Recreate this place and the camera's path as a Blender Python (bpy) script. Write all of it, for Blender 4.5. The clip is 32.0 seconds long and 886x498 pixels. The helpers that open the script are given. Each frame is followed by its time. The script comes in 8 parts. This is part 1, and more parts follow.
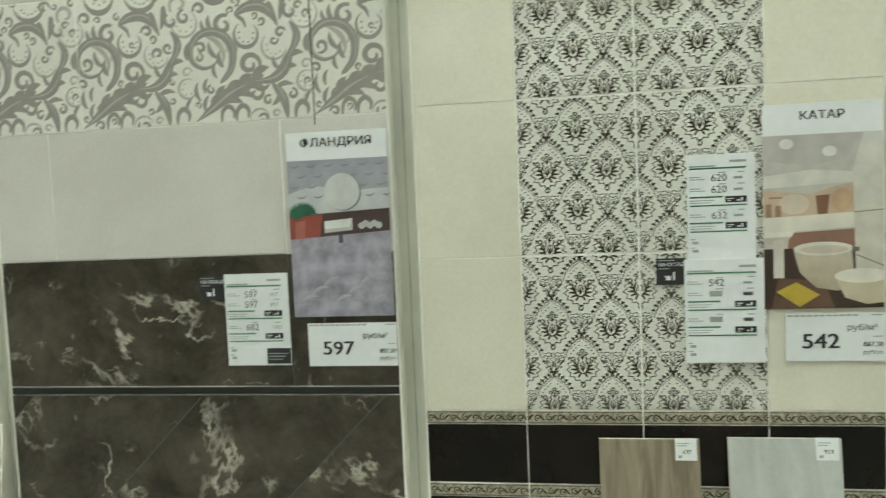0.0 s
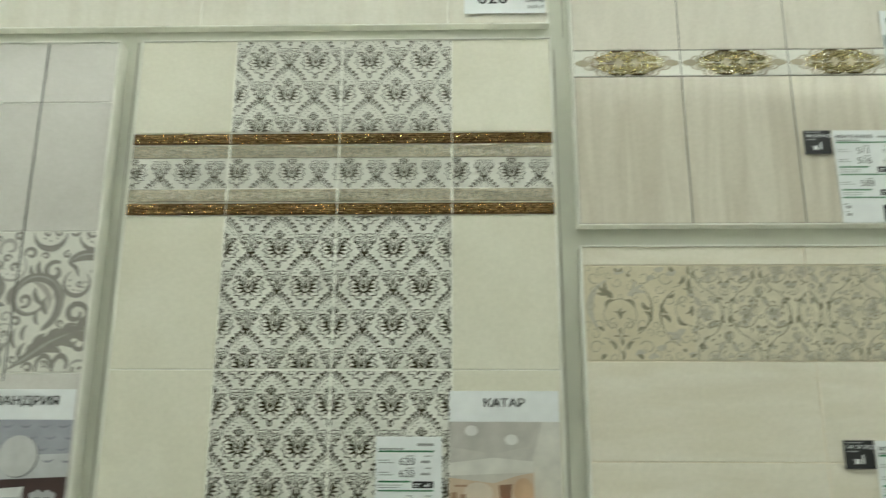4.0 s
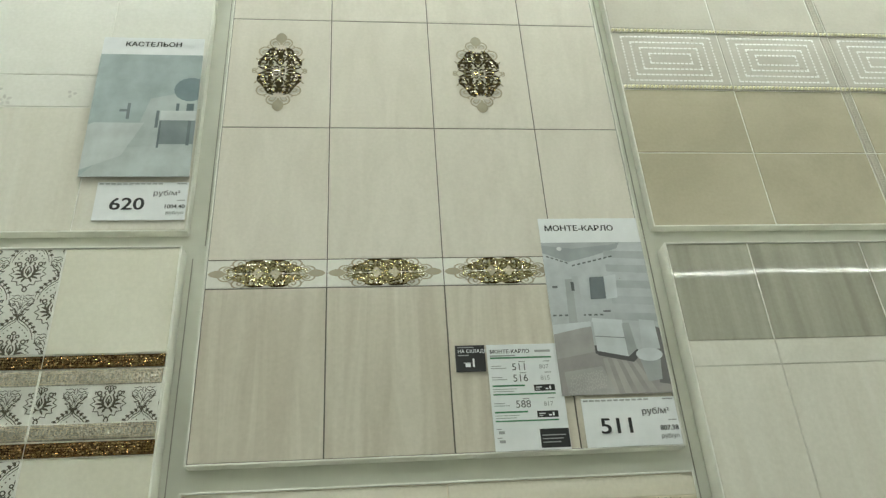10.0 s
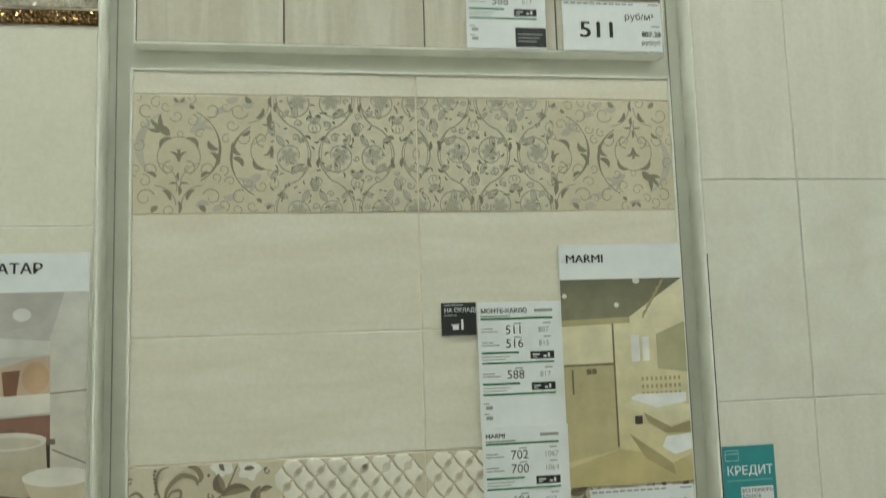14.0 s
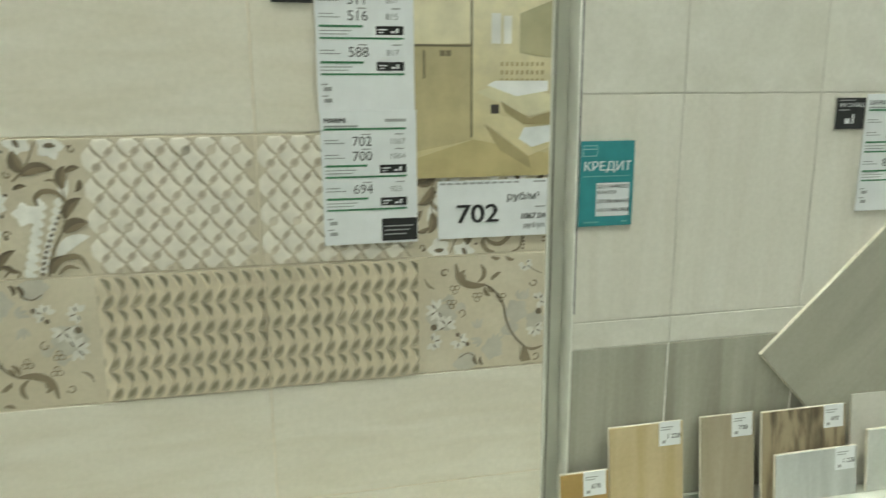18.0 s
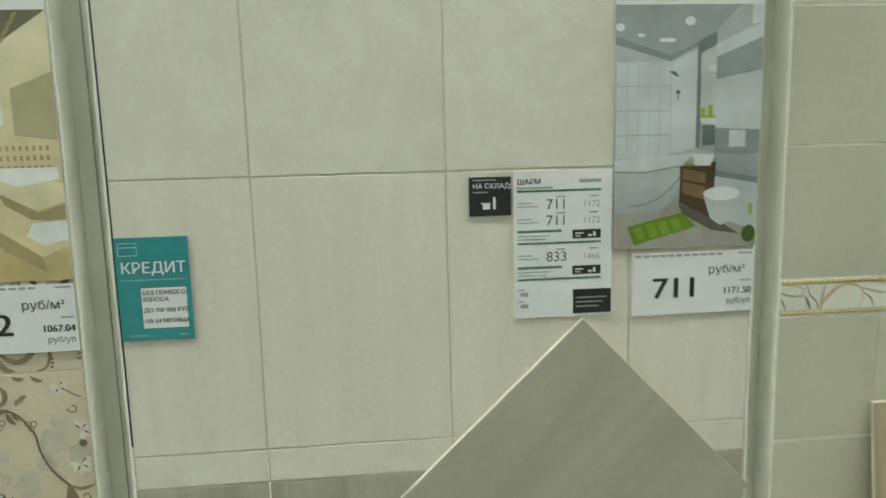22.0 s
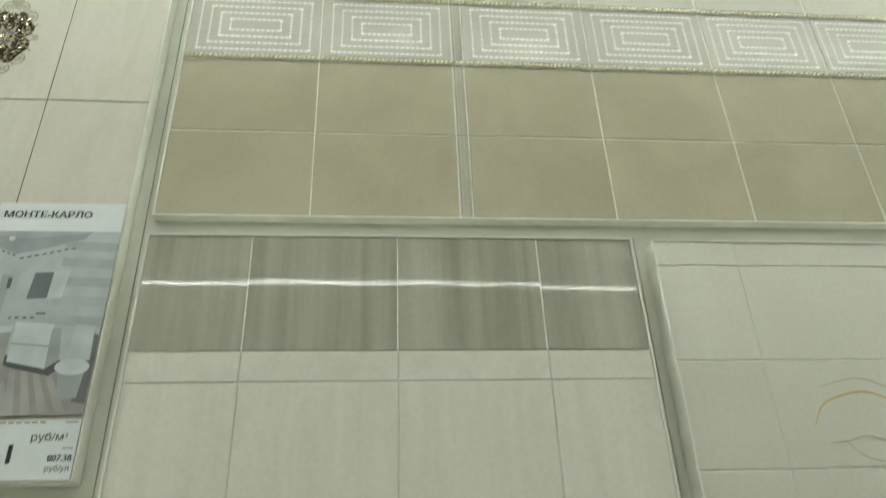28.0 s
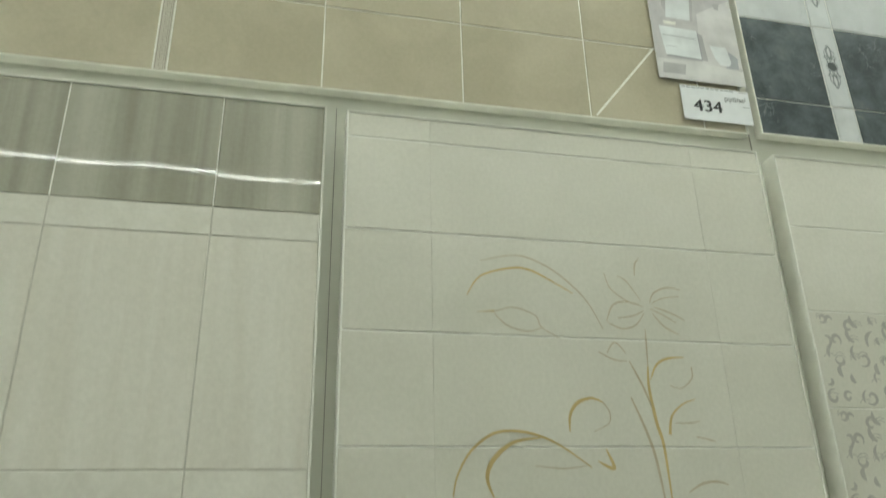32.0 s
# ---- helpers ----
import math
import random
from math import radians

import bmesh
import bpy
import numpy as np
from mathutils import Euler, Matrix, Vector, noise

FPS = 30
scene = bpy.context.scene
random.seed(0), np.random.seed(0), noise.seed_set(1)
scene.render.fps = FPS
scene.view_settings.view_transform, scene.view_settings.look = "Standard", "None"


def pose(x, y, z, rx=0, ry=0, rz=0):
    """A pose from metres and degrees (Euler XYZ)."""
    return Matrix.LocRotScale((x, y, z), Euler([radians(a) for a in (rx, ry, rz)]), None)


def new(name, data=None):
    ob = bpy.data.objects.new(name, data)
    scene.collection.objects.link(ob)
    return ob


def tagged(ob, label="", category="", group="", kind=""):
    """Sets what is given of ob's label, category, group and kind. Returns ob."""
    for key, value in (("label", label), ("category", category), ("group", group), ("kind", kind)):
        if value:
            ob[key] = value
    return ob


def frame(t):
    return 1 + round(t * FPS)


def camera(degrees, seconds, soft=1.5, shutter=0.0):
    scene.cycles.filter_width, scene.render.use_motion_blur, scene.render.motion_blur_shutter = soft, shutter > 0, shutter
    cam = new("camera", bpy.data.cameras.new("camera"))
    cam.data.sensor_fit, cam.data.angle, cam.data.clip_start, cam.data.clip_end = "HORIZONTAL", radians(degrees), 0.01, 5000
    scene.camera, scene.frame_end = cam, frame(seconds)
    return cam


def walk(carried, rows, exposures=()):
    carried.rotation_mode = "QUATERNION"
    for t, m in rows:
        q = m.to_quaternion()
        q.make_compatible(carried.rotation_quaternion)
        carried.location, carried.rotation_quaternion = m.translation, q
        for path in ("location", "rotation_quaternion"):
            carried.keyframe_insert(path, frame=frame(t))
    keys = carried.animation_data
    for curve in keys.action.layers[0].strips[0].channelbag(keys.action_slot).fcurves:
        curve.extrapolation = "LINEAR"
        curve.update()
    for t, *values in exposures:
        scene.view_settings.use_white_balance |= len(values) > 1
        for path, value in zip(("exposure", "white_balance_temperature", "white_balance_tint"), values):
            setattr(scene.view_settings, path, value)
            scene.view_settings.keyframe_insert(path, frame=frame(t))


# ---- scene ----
cam = camera(64.01, 32.0, soft=1.3, shutter=0.5)
PATH = [
    (0.0, pose(-0.740, -1.606, 1.345, 86.47, 2.45, 8.79)),
    (0.5, pose(-0.649, -1.585, 1.365, 86.41, 4.22, 6.14)),
    (1.0, pose(-0.542, -1.556, 1.350, 89.35, 2.94, 3.61)),
    (1.5, pose(-0.480, -1.550, 1.338, 91.79, 3.34, 3.21)),
    (2.0, pose(-0.459, -1.565, 1.402, 94.33, 3.73, 3.17)),
    (2.5, pose(-0.437, -1.568, 1.409, 99.40, 1.85, 3.76)),
    (3.0, pose(-0.408, -1.568, 1.431, 101.92, 1.52, 4.94)),
    (3.5, pose(-0.373, -1.565, 1.426, 104.11, 0.92, 3.82)),
    (4.0, pose(-0.277, -1.569, 1.481, 102.96, -0.13, 1.21)),
    (4.5, pose(-0.229, -1.524, 1.522, 101.99, 1.80, -7.62)),
    (6.5, pose(-0.007, -1.363, 1.528, 107.65, 3.31, -11.86)),
    (7.0, pose(0.097, -1.349, 1.548, 107.08, 2.81, -11.85)),
    (7.5, pose(0.210, -1.337, 1.564, 108.62, 3.26, -10.43)),
    (8.0, pose(0.301, -1.336, 1.573, 109.27, 3.80, -8.80)),
    (8.5, pose(0.345, -1.363, 1.604, 110.67, 3.62, -6.75)),
    (9.0, pose(0.340, -1.382, 1.604, 114.06, 3.07, -6.54)),
    (9.5, pose(0.349, -1.405, 1.623, 116.14, 3.44, -5.82)),
    (10.0, pose(0.352, -1.408, 1.613, 117.68, 3.38, -5.07)),
    (10.5, pose(0.361, -1.393, 1.601, 116.29, 3.03, -5.98)),
    (11.0, pose(0.364, -1.372, 1.581, 113.69, 3.01, -6.70)),
    (11.5, pose(0.369, -1.350, 1.545, 111.14, 2.50, -7.28)),
    (12.0, pose(0.366, -1.326, 1.497, 107.70, 1.34, -7.24)),
    (12.5, pose(0.356, -1.303, 1.464, 104.24, 1.20, -7.35)),
    (13.0, pose(0.366, -1.286, 1.432, 101.35, 1.90, -7.45)),
    (13.5, pose(0.363, -1.283, 1.419, 98.38, 1.84, -7.55)),
    (14.0, pose(0.366, -1.262, 1.394, 95.76, 1.74, -7.73)),
    (14.5, pose(0.362, -1.234, 1.360, 92.12, 1.63, -8.21)),
    (16.5, pose(0.426, -1.250, 1.315, 79.74, 0.99, -7.40)),
    (17.0, pose(0.410, -1.243, 1.243, 78.32, 1.03, -10.42)),
    (17.5, pose(0.470, -1.213, 1.244, 75.53, 0.42, -10.44)),
    (18.0, pose(0.541, -1.170, 1.225, 77.82, 0.35, -12.63)),
    (18.5, pose(0.626, -1.159, 1.255, 78.35, 1.31, -16.51)),
    (19.0, pose(0.738, -1.172, 1.258, 79.69, 2.72, -16.62)),
    (19.5, pose(0.887, -1.195, 1.286, 80.06, 1.84, -15.08)),
    (20.0, pose(1.054, -1.211, 1.290, 79.27, 1.97, -15.58)),
    (20.5, pose(1.130, -1.235, 1.311, 77.70, 1.37, -18.27)),
    (21.0, pose(1.229, -1.161, 1.264, 83.14, 0.69, -15.47)),
    (21.5, pose(1.303, -1.080, 1.298, 80.62, 1.49, -14.20)),
    (22.0, pose(1.423, -1.047, 1.275, 81.15, 1.45, -5.64)),
    (22.5, pose(1.521, -1.000, 1.281, 83.71, 0.58, -1.46)),
    (23.0, pose(1.593, -0.960, 1.279, 83.64, 1.37, -0.94)),
    (23.5, pose(1.658, -0.943, 1.275, 86.72, 2.19, -1.36)),
    (24.0, pose(1.637, -0.939, 1.346, 87.66, 0.92, 0.51)),
    (24.5, pose(1.624, -0.964, 1.364, 90.46, -0.37, 2.19)),
    (25.0, pose(1.572, -0.981, 1.400, 93.21, -0.56, 1.57)),
    (25.5, pose(1.530, -1.004, 1.417, 99.11, -0.48, 0.15)),
    (26.0, pose(1.516, -1.048, 1.472, 102.79, -2.22, -0.35)),
    (26.5, pose(1.492, -1.080, 1.531, 106.90, -2.16, -1.79)),
    (28.5, pose(1.494, -1.263, 1.680, 121.99, 3.73, -5.81)),
    (29.0, pose(1.507, -1.257, 1.692, 124.07, 4.25, -8.78)),
    (29.5, pose(1.518, -1.247, 1.673, 123.92, 4.22, -10.94)),
    (30.0, pose(1.566, -1.250, 1.670, 121.41, 3.78, -11.72)),
    (30.5, pose(1.683, -1.282, 1.670, 119.92, 2.82, -12.01)),
    (31.0, pose(1.788, -1.272, 1.630, 118.51, 2.80, -12.62)),
    (31.5, pose(1.919, -1.302, 1.601, 114.44, 1.35, -12.38)),
    (32.0, pose(1.960, -1.272, 1.553, 111.42, 1.14, -12.50)),
]

EXPOSURES = [(0.0, 0.25), (3.0, 0.08), (8.0, -0.12), (10.0, -0.2), (12.0, -0.06), (14.0, 0.0), (18.0, 0.14), (20.0, 0.06), (23.0, 0.03), (26.0, -0.18), (29.0, -0.30), (30.0, -0.22), (31.0, -0.17), (32.0, -0.2)]
walk(cam, PATH, EXPOSURES)

# ---- light: rows of linear hall lamps, some of them added, are built with the ceiling; the world outside is dark ----
world = bpy.data.worlds.new("world")
world.use_nodes = True
world.node_tree.nodes["Background"].inputs[0].default_value = (0.80, 0.86, 0.78, 1)
world.node_tree.nodes["Background"].inputs[1].default_value = 0.05
scene.world = world
LAMP_COLOR = (0.93, 1.0, 0.91)
LAMP_POWER = 74.0
# rows at y -0.9 and -1.5 are added out of view to brighten the upper boards
LAMP_ROWS = ((-3.4, 3.9, 0.0042), (-0.9, 5.5, 0.024), (-1.5, 5.5, 0.025), (4.0, 5.3, 0.022), (9.5, 5.3, 0.022))

# ---- materials ----
MATS = {}


def node(nt, kind, **values):
    n = nt.nodes.new(kind)
    for key, value in values.items():
        n.inputs[key].default_value = value
    return n


def base_material(name, color, rough=0.4, metal=0.0, coat=0.0):
    m = bpy.data.materials.new(name)
    m.use_nodes = True
    nt = m.node_tree
    bsdf = nt.nodes["Principled BSDF"]
    bsdf.inputs["Base Color"].default_value = (*color, 1)
    bsdf.inputs["Roughness"].default_value = rough
    bsdf.inputs["Metallic"].default_value = metal
    bsdf.inputs["Coat Weight"].default_value = coat
    bsdf.inputs["Coat Roughness"].default_value = 0.08
    MATS[name] = m
    return m, nt, bsdf


def tile_coords(nt, scale=(1, 1, 1), spread=7.0):
    """Object coordinates, shifted for every piece by its own random amount."""
    tc = nt.nodes.new("ShaderNodeTexCoord")
    info = nt.nodes.new("ShaderNodeObjectInfo")
    shift = nt.nodes.new("ShaderNodeVectorMath")
    shift.operation = "MULTIPLY_ADD"
    shift.inputs[1].default_value = (spread, spread * 0.7, spread * 1.3)
    nt.links.new(info.outputs["Random"], shift.inputs[0])
    nt.links.new(tc.outputs["Object"], shift.inputs[2])
    stretch = nt.nodes.new("ShaderNodeVectorMath")
    stretch.operation = "MULTIPLY"
    stretch.inputs[1].default_value = scale
    nt.links.new(shift.outputs[0], stretch.inputs[0])
    return stretch.outputs[0]


def ramp(nt, source, stops):
    r = nt.nodes.new("ShaderNodeValToRGB")
    el = r.color_ramp.elements
    while len(el) < len(stops):
        el.new(0.5)
    for e, (p, c) in zip(el, stops):
        e.position, e.color = p, (*c, 1)
    nt.links.new(source, r.inputs[0])
    return r.outputs[0]


def mix(nt, factor, a, b):
    m = nt.nodes.new("ShaderNodeMix")
    m.data_type = "RGBA"
    for slot, value in ((0, factor), (6, a), (7, b)):
        if isinstance(value, bpy.types.NodeSocket):
            nt.links.new(value, m.inputs[slot])
        else:
            m.inputs[slot].default_value = value if slot == 0 else (*value, 1)
    return m.outputs[2]


def noise_of(nt, coords, scale, detail=4.0, rough=0.55, distort=0.0):
    n = node(nt, "ShaderNodeTexNoise", Scale=scale, Detail=detail, Roughness=rough, Distortion=distort)
    nt.links.new(coords, n.inputs["Vector"])
    return n.outputs[0]


def bump(nt, bsdf, height, strength, distance=0.001):
    b = node(nt, "ShaderNodeBump", Strength=strength, Distance=distance)
    nt.links.new(height, b.inputs["Height"])
    nt.links.new(b.outputs[0], bsdf.inputs["Normal"])


def glaze(name, dark, light, rough=0.3, scale=6.0, stretch=(1, 1, 1), detail=5.0, distort=0.4, lo=0.35, hi=0.65,
          relief=0.25, fine=120.0, coat=0.0, wave=True):
    """Fired glaze: two tones in soft clouds or streaks, a fine grain and a slightly uneven surface."""
    m, nt, bsdf = base_material(name, light, rough, 0.0, coat)
    co = tile_coords(nt, stretch)
    big = noise_of(nt, co, scale, detail, 0.55, distort)
    tone = ramp(nt, big, ((lo, dark), (hi, light)))
    plain = tile_coords(nt)
    small = noise_of(nt, plain, fine, 3.0)
    speck = ramp(nt, small, ((0.3, (0.93, 0.93, 0.92)), (0.7, (1, 1, 1))))
    mul = nt.nodes.new("ShaderNodeMix")
    mul.data_type, mul.blend_type = "RGBA", "MULTIPLY"
    mul.inputs[0].default_value = 1.0
    nt.links.new(tone, mul.inputs[6])
    nt.links.new(speck, mul.inputs[7])
    nt.links.new(mul.outputs[2], bsdf.inputs["Base Color"])
    slow = noise_of(nt, plain, 5.0 if wave else 60.0, 2.0)
    bump(nt, bsdf, slow, relief, 0.004 if wave else 0.001)
    return m


def marble(name, dark, light, vein, rough=0.25, scale=5.0, width=0.03):
    """Stone print: clouds of two tones, crossed by long thin broken veins."""
    m, nt, bsdf = base_material(name, light, rough)
    co = tile_coords(nt)
    cloud = ramp(nt, noise_of(nt, co, scale, 9.0, 0.68, 0.3), ((0.36, dark), (0.68, light)))
    lines = []
    for size, thin, rough_line in ((0.30, width * 0.16, 0.62), (0.75, width * 0.10, 0.55)):
        warp = noise_of(nt, co, scale * size, 7.0, rough_line, 0.3)
        near = nt.nodes.new("ShaderNodeMath")
        near.operation = "SUBTRACT"
        near.inputs[1].default_value = 0.5
        nt.links.new(warp, near.inputs[0])
        away = nt.nodes.new("ShaderNodeMath")
        away.operation = "ABSOLUTE"
        nt.links.new(near.outputs[0], away.inputs[0])
        line = ramp(nt, away.outputs[0], ((0.0, (1, 1, 1)), (thin, (0, 0, 0))))
        gaps = ramp(nt, noise_of(nt, co, scale * (size + 0.6), 3.0), ((0.50, (0, 0, 0)), (0.64, (1, 1, 1))))
        cut = nt.nodes.new("ShaderNodeMix")
        cut.data_type, cut.blend_type = "RGBA", "MULTIPLY"
        cut.inputs[0].default_value = 1.0
        nt.links.new(line, cut.inputs[6])
        nt.links.new(gaps, cut.inputs[7])
        lines.append(cut.outputs[2])
    total = nt.nodes.new("ShaderNodeMix")
    total.data_type, total.blend_type = "RGBA", "LIGHTEN"
    total.inputs[0].default_value = 1.0
    nt.links.new(lines[0], total.inputs[6])
    nt.links.new(lines[1], total.inputs[7])
    nt.links.new(mix(nt, total.outputs[2], cloud, vein), bsdf.inputs["Base Color"])
    bump(nt, bsdf, noise_of(nt, co, 4.0, 2.0), 0.2, 0.003)
    return m


def flat(name, color, rough=0.5, metal=0.0, grain=0.06, scale=40.0):
    """Paint, ink, paper or plastic: one colour, with a slight unevenness and grain."""
    m, nt, bsdf = base_material(name, color, rough, metal)
    co = nt.nodes.new("ShaderNodeTexCoord").outputs["Object"]
    d = tuple(c * (1 - grain) for c in color)
    l = tuple(min(1.0, c * (1 + grain)) for c in color)
    nt.links.new(ramp(nt, noise_of(nt, co, scale, 4.0), ((0.35, d), (0.65, l))), bsdf.inputs["Base Color"])
    return m


def hammered(name, dark, light, rough=0.25, scale=260.0, metal=1.0, stretch=(1, 1, 1), depth=0.0012):
    """Cast or stamped metal lustre with a small lumpy relief."""
    m, nt, bsdf = base_material(name, light, rough, metal)
    co = tile_coords(nt, stretch)
    v = node(nt, "ShaderNodeTexVoronoi", Scale=scale)
    nt.links.new(co, v.inputs["Vector"])
    n = noise_of(nt, co, scale * 0.5, 3.0)
    nt.links.new(ramp(nt, n, ((0.38, dark), (0.66, light))), bsdf.inputs["Base Color"])
    bump(nt, bsdf, v.outputs["Distance"], 0.9, depth)
    return m


glaze("cream_glaze", (0.76, 0.73, 0.60), (0.80, 0.775, 0.65), 0.32, relief=0.15)
glaze("white_glaze", (0.77, 0.76, 0.69), (0.83, 0.82, 0.755), 0.28)
glaze("pale_grey_glaze", (0.625, 0.60, 0.555), (0.695, 0.67, 0.625), 0.22, scale=4.0)
glaze("cream_streak_glaze", (0.75, 0.695, 0.565), (0.81, 0.765, 0.65), 0.33, 5.0, (0.8, 1, 5), 6.0, 0.6)
glaze("vine_glaze", (0.65, 0.585, 0.43), (0.72, 0.65, 0.49), 0.38, 9.0)
glaze("sand_glaze", (0.64, 0.565, 0.42), (0.70, 0.63, 0.485), 0.38, 7.0)
glaze("onyx_glaze", (0.585, 0.535, 0.44), (0.69, 0.645, 0.545), 0.11, 3.2, (5.5, 1, 0.5), 3.0, 1.6, 0.36, 0.66, relief=0.08)
glaze("onyx_light_glaze", (0.69, 0.645, 0.555), (0.745, 0.70, 0.61), 0.32, 8.0, (2.2, 1, 0.5), 4.0, 0.8)
glaze("satin_streak_glaze", (0.735, 0.70, 0.605), (0.79, 0.763, 0.675), 0.05, 10.0, (2.6, 1, 0.25), 5.0, 0.5, relief=0.10)
glaze("satin_bloom_glaze", (0.715, 0.69, 0.60), (0.79, 0.77, 0.685), 0.12, 14.0, (1, 1, 1), 3.0, 0.5, 0.32, 0.68)
glaze("grey_streak_glaze", (0.33, 0.32, 0.255), (0.49, 0.483, 0.40), 0.028, 8.0, (2.6, 1, 0.12), 4.0, 0.4, 0.3, 0.7, relief=0.09)
for shiny, level in (("grey_streak_glaze", 0.15), ("onyx_glaze", 0.2), ("satin_streak_glaze", 0.22), ("satin_bloom_glaze", 0.15)):
    MATS[shiny].node_tree.nodes["Principled BSDF"].inputs["Specular IOR Level"].default_value = level
glaze("lily_glaze", (0.69, 0.67, 0.575), (0.74, 0.72, 0.625), 0.3, 3.0)
glaze("beige_glaze", (0.555, 0.535, 0.425), (0.60, 0.58, 0.465), 0.3, 3.0)
glaze("antique_glaze", (0.455, 0.41, 0.29), (0.54, 0.49, 0.355), 0.3, 5.0, detail=7.0)
glaze("antique_light_glaze", (0.575, 0.54, 0.455), (0.635, 0.60, 0.51), 0.3, 5.0, detail=6.0)
glaze("stone_leaf_glaze", (0.375, 0.365, 0.29), (0.46, 0.45, 0.365), 0.35, 3.0, (0.35, 1, 3.2), 6.0, 0.9, relief=0.1)
glaze("black_glaze", (0.006, 0.005, 0.004), (0.014, 0.010, 0.008), 0.1, relief=0.1)
MATS["black_glaze"].node_tree.nodes["Principled BSDF"].inputs["Specular IOR Level"].default_value = 0.25
marble("brown_marble", (0.027, 0.021, 0.014), (0.098, 0.082, 0.059), (0.50, 0.46, 0.38), 0.22, 7.0, 0.10)
marble("slate_marble", (0.050, 0.064, 0.070), (0.13, 0.155, 0.16), (0.22, 0.24, 0.24), 0.25, 11.0, 0.04)
marble("white_marble", (0.58, 0.60, 0.595), (0.71, 0.725, 0.72), (0.50, 0.52, 0.52), 0.15, 5.0, 0.10)
hammered("bronze_lustre", (0.085, 0.044, 0.017), (0.46, 0.28, 0.11), 0.15, 520.0, 1.0, (1, 1, 0.6), 0.005)
def faceted(name, dark, light, rough, metal=1.0):
    """Stamped metal whose small facets differ in tone."""
    m, nt, bsdf = base_material(name, light, rough, metal)
    geo = nt.nodes.new("ShaderNodeNewGeometry")
    nt.links.new(ramp(nt, geo.outputs["Random Per Island"], ((0.0, dark), (1.0, light))), bsdf.inputs["Base Color"])
    return m


faceted("bronze_facet", (0.10, 0.05, 0.02), (0.62, 0.42, 0.20), 0.14)
faceted("lace_facet", (0.50, 0.46, 0.37), (0.86, 0.81, 0.68), 0.18, 0.6)
faceted("gold_facet", (0.20, 0.15, 0.06), (0.82, 0.72, 0.44), 0.14)
hammered("gold_lace", (0.38, 0.345, 0.27), (0.70, 0.65, 0.53), 0.25, 260.0, 0.45, (1, 1, 0.6), 0.0014)
flat("black_strip", (0.012, 0.011, 0.010), 0.3)
flat("grey_ink", (0.30, 0.282, 0.25), 0.3)
flat("brown_ink", (0.27, 0.215, 0.135), 0.4)
flat("tan_ink", (0.42, 0.34, 0.22), 0.4)
flat("lilac_ink", (0.52, 0.485, 0.40), 0.4)
flat("white_ink", (0.83, 0.81, 0.74), 0.4)
flat("gold_ink", (0.62, 0.48, 0.22), 0.3, 0.2)
flat("silver_ink", (0.42, 0.37, 0.27), 0.3, 0.4)
flat("bronze_ink", (0.085, 0.062, 0.026), 0.25, 0.6)
flat("grout_light", (0.86, 0.85, 0.78), 0.8)
flat("grout_grey", (0.36, 0.345, 0.29), 0.8)
flat("grout_mid", (0.60, 0.575, 0.495), 0.8)
flat("grout_sand", (0.78, 0.70, 0.55), 0.8)
flat("grout_dark", (0.06, 0.055, 0.045), 0.8)
flat("grout_onyx", (0.13, 0.118, 0.095), 0.8)
flat("edge_white", (0.80, 0.795, 0.715), 0.45, scale=15.0)
flat("panel_paint", (0.705, 0.71, 0.62), 0.5, scale=6.0)
flat("paper", (0.80, 0.82, 0.82), 0.5, grain=0.02)
flat("print_black", (0.02, 0.02, 0.02), 0.5)
flat("print_mid", (0.11, 0.115, 0.11), 0.5)
flat("print_grey", (0.36, 0.37, 0.36), 0.5)
flat("print_green", (0.06, 0.23, 0.11), 0.5)
flat("print_teal", (0.035, 0.27, 0.29), 0.4)


# ---- building blocks ----
SPOT = {}


def thing(name, at, label, category, group="", kind="", turn=None):
    ob = new(name)
    ob.location = at
    if turn:
        ob.rotation_euler = [radians(a) for a in turn]
    ob.empty_display_size = 0.05
    SPOT[ob] = Vector(at) if not turn else None
    return tagged(ob, label, category, group, kind)


def part(name, bm, material, parent, label="", at=(0, 0, 0), kind=""):
    """Links a bmesh, or a finished mesh, as one mesh object under its parent; at is measured from the parent."""
    if isinstance(bm, bmesh.types.BMesh):
        me = bpy.data.meshes.new(name)
        bm.to_mesh(me)
        bm.free()
        me.materials.append(MATS[material])
    else:
        me = bm
    ob = new(name, me)
    ob.parent = parent
    ob.location = at
    if label or kind:
        tagged(ob, label, kind=kind)
    return ob


def solid(x0, x1, y0, y1, z0, z1, bevel=0.0):
    bm = bmesh.new()
    bmesh.ops.create_cube(bm, size=1, matrix=Matrix.Translation(((x0 + x1) / 2, (y0 + y1) / 2, (z0 + z1) / 2))
                          @ Matrix.Diagonal((x1 - x0, y1 - y0, z1 - z0, 1)))
    if bevel:
        bmesh.ops.bevel(bm, geom=bm.edges[:], offset=bevel, segments=1, affect="EDGES")
    return bm


TILES = {}


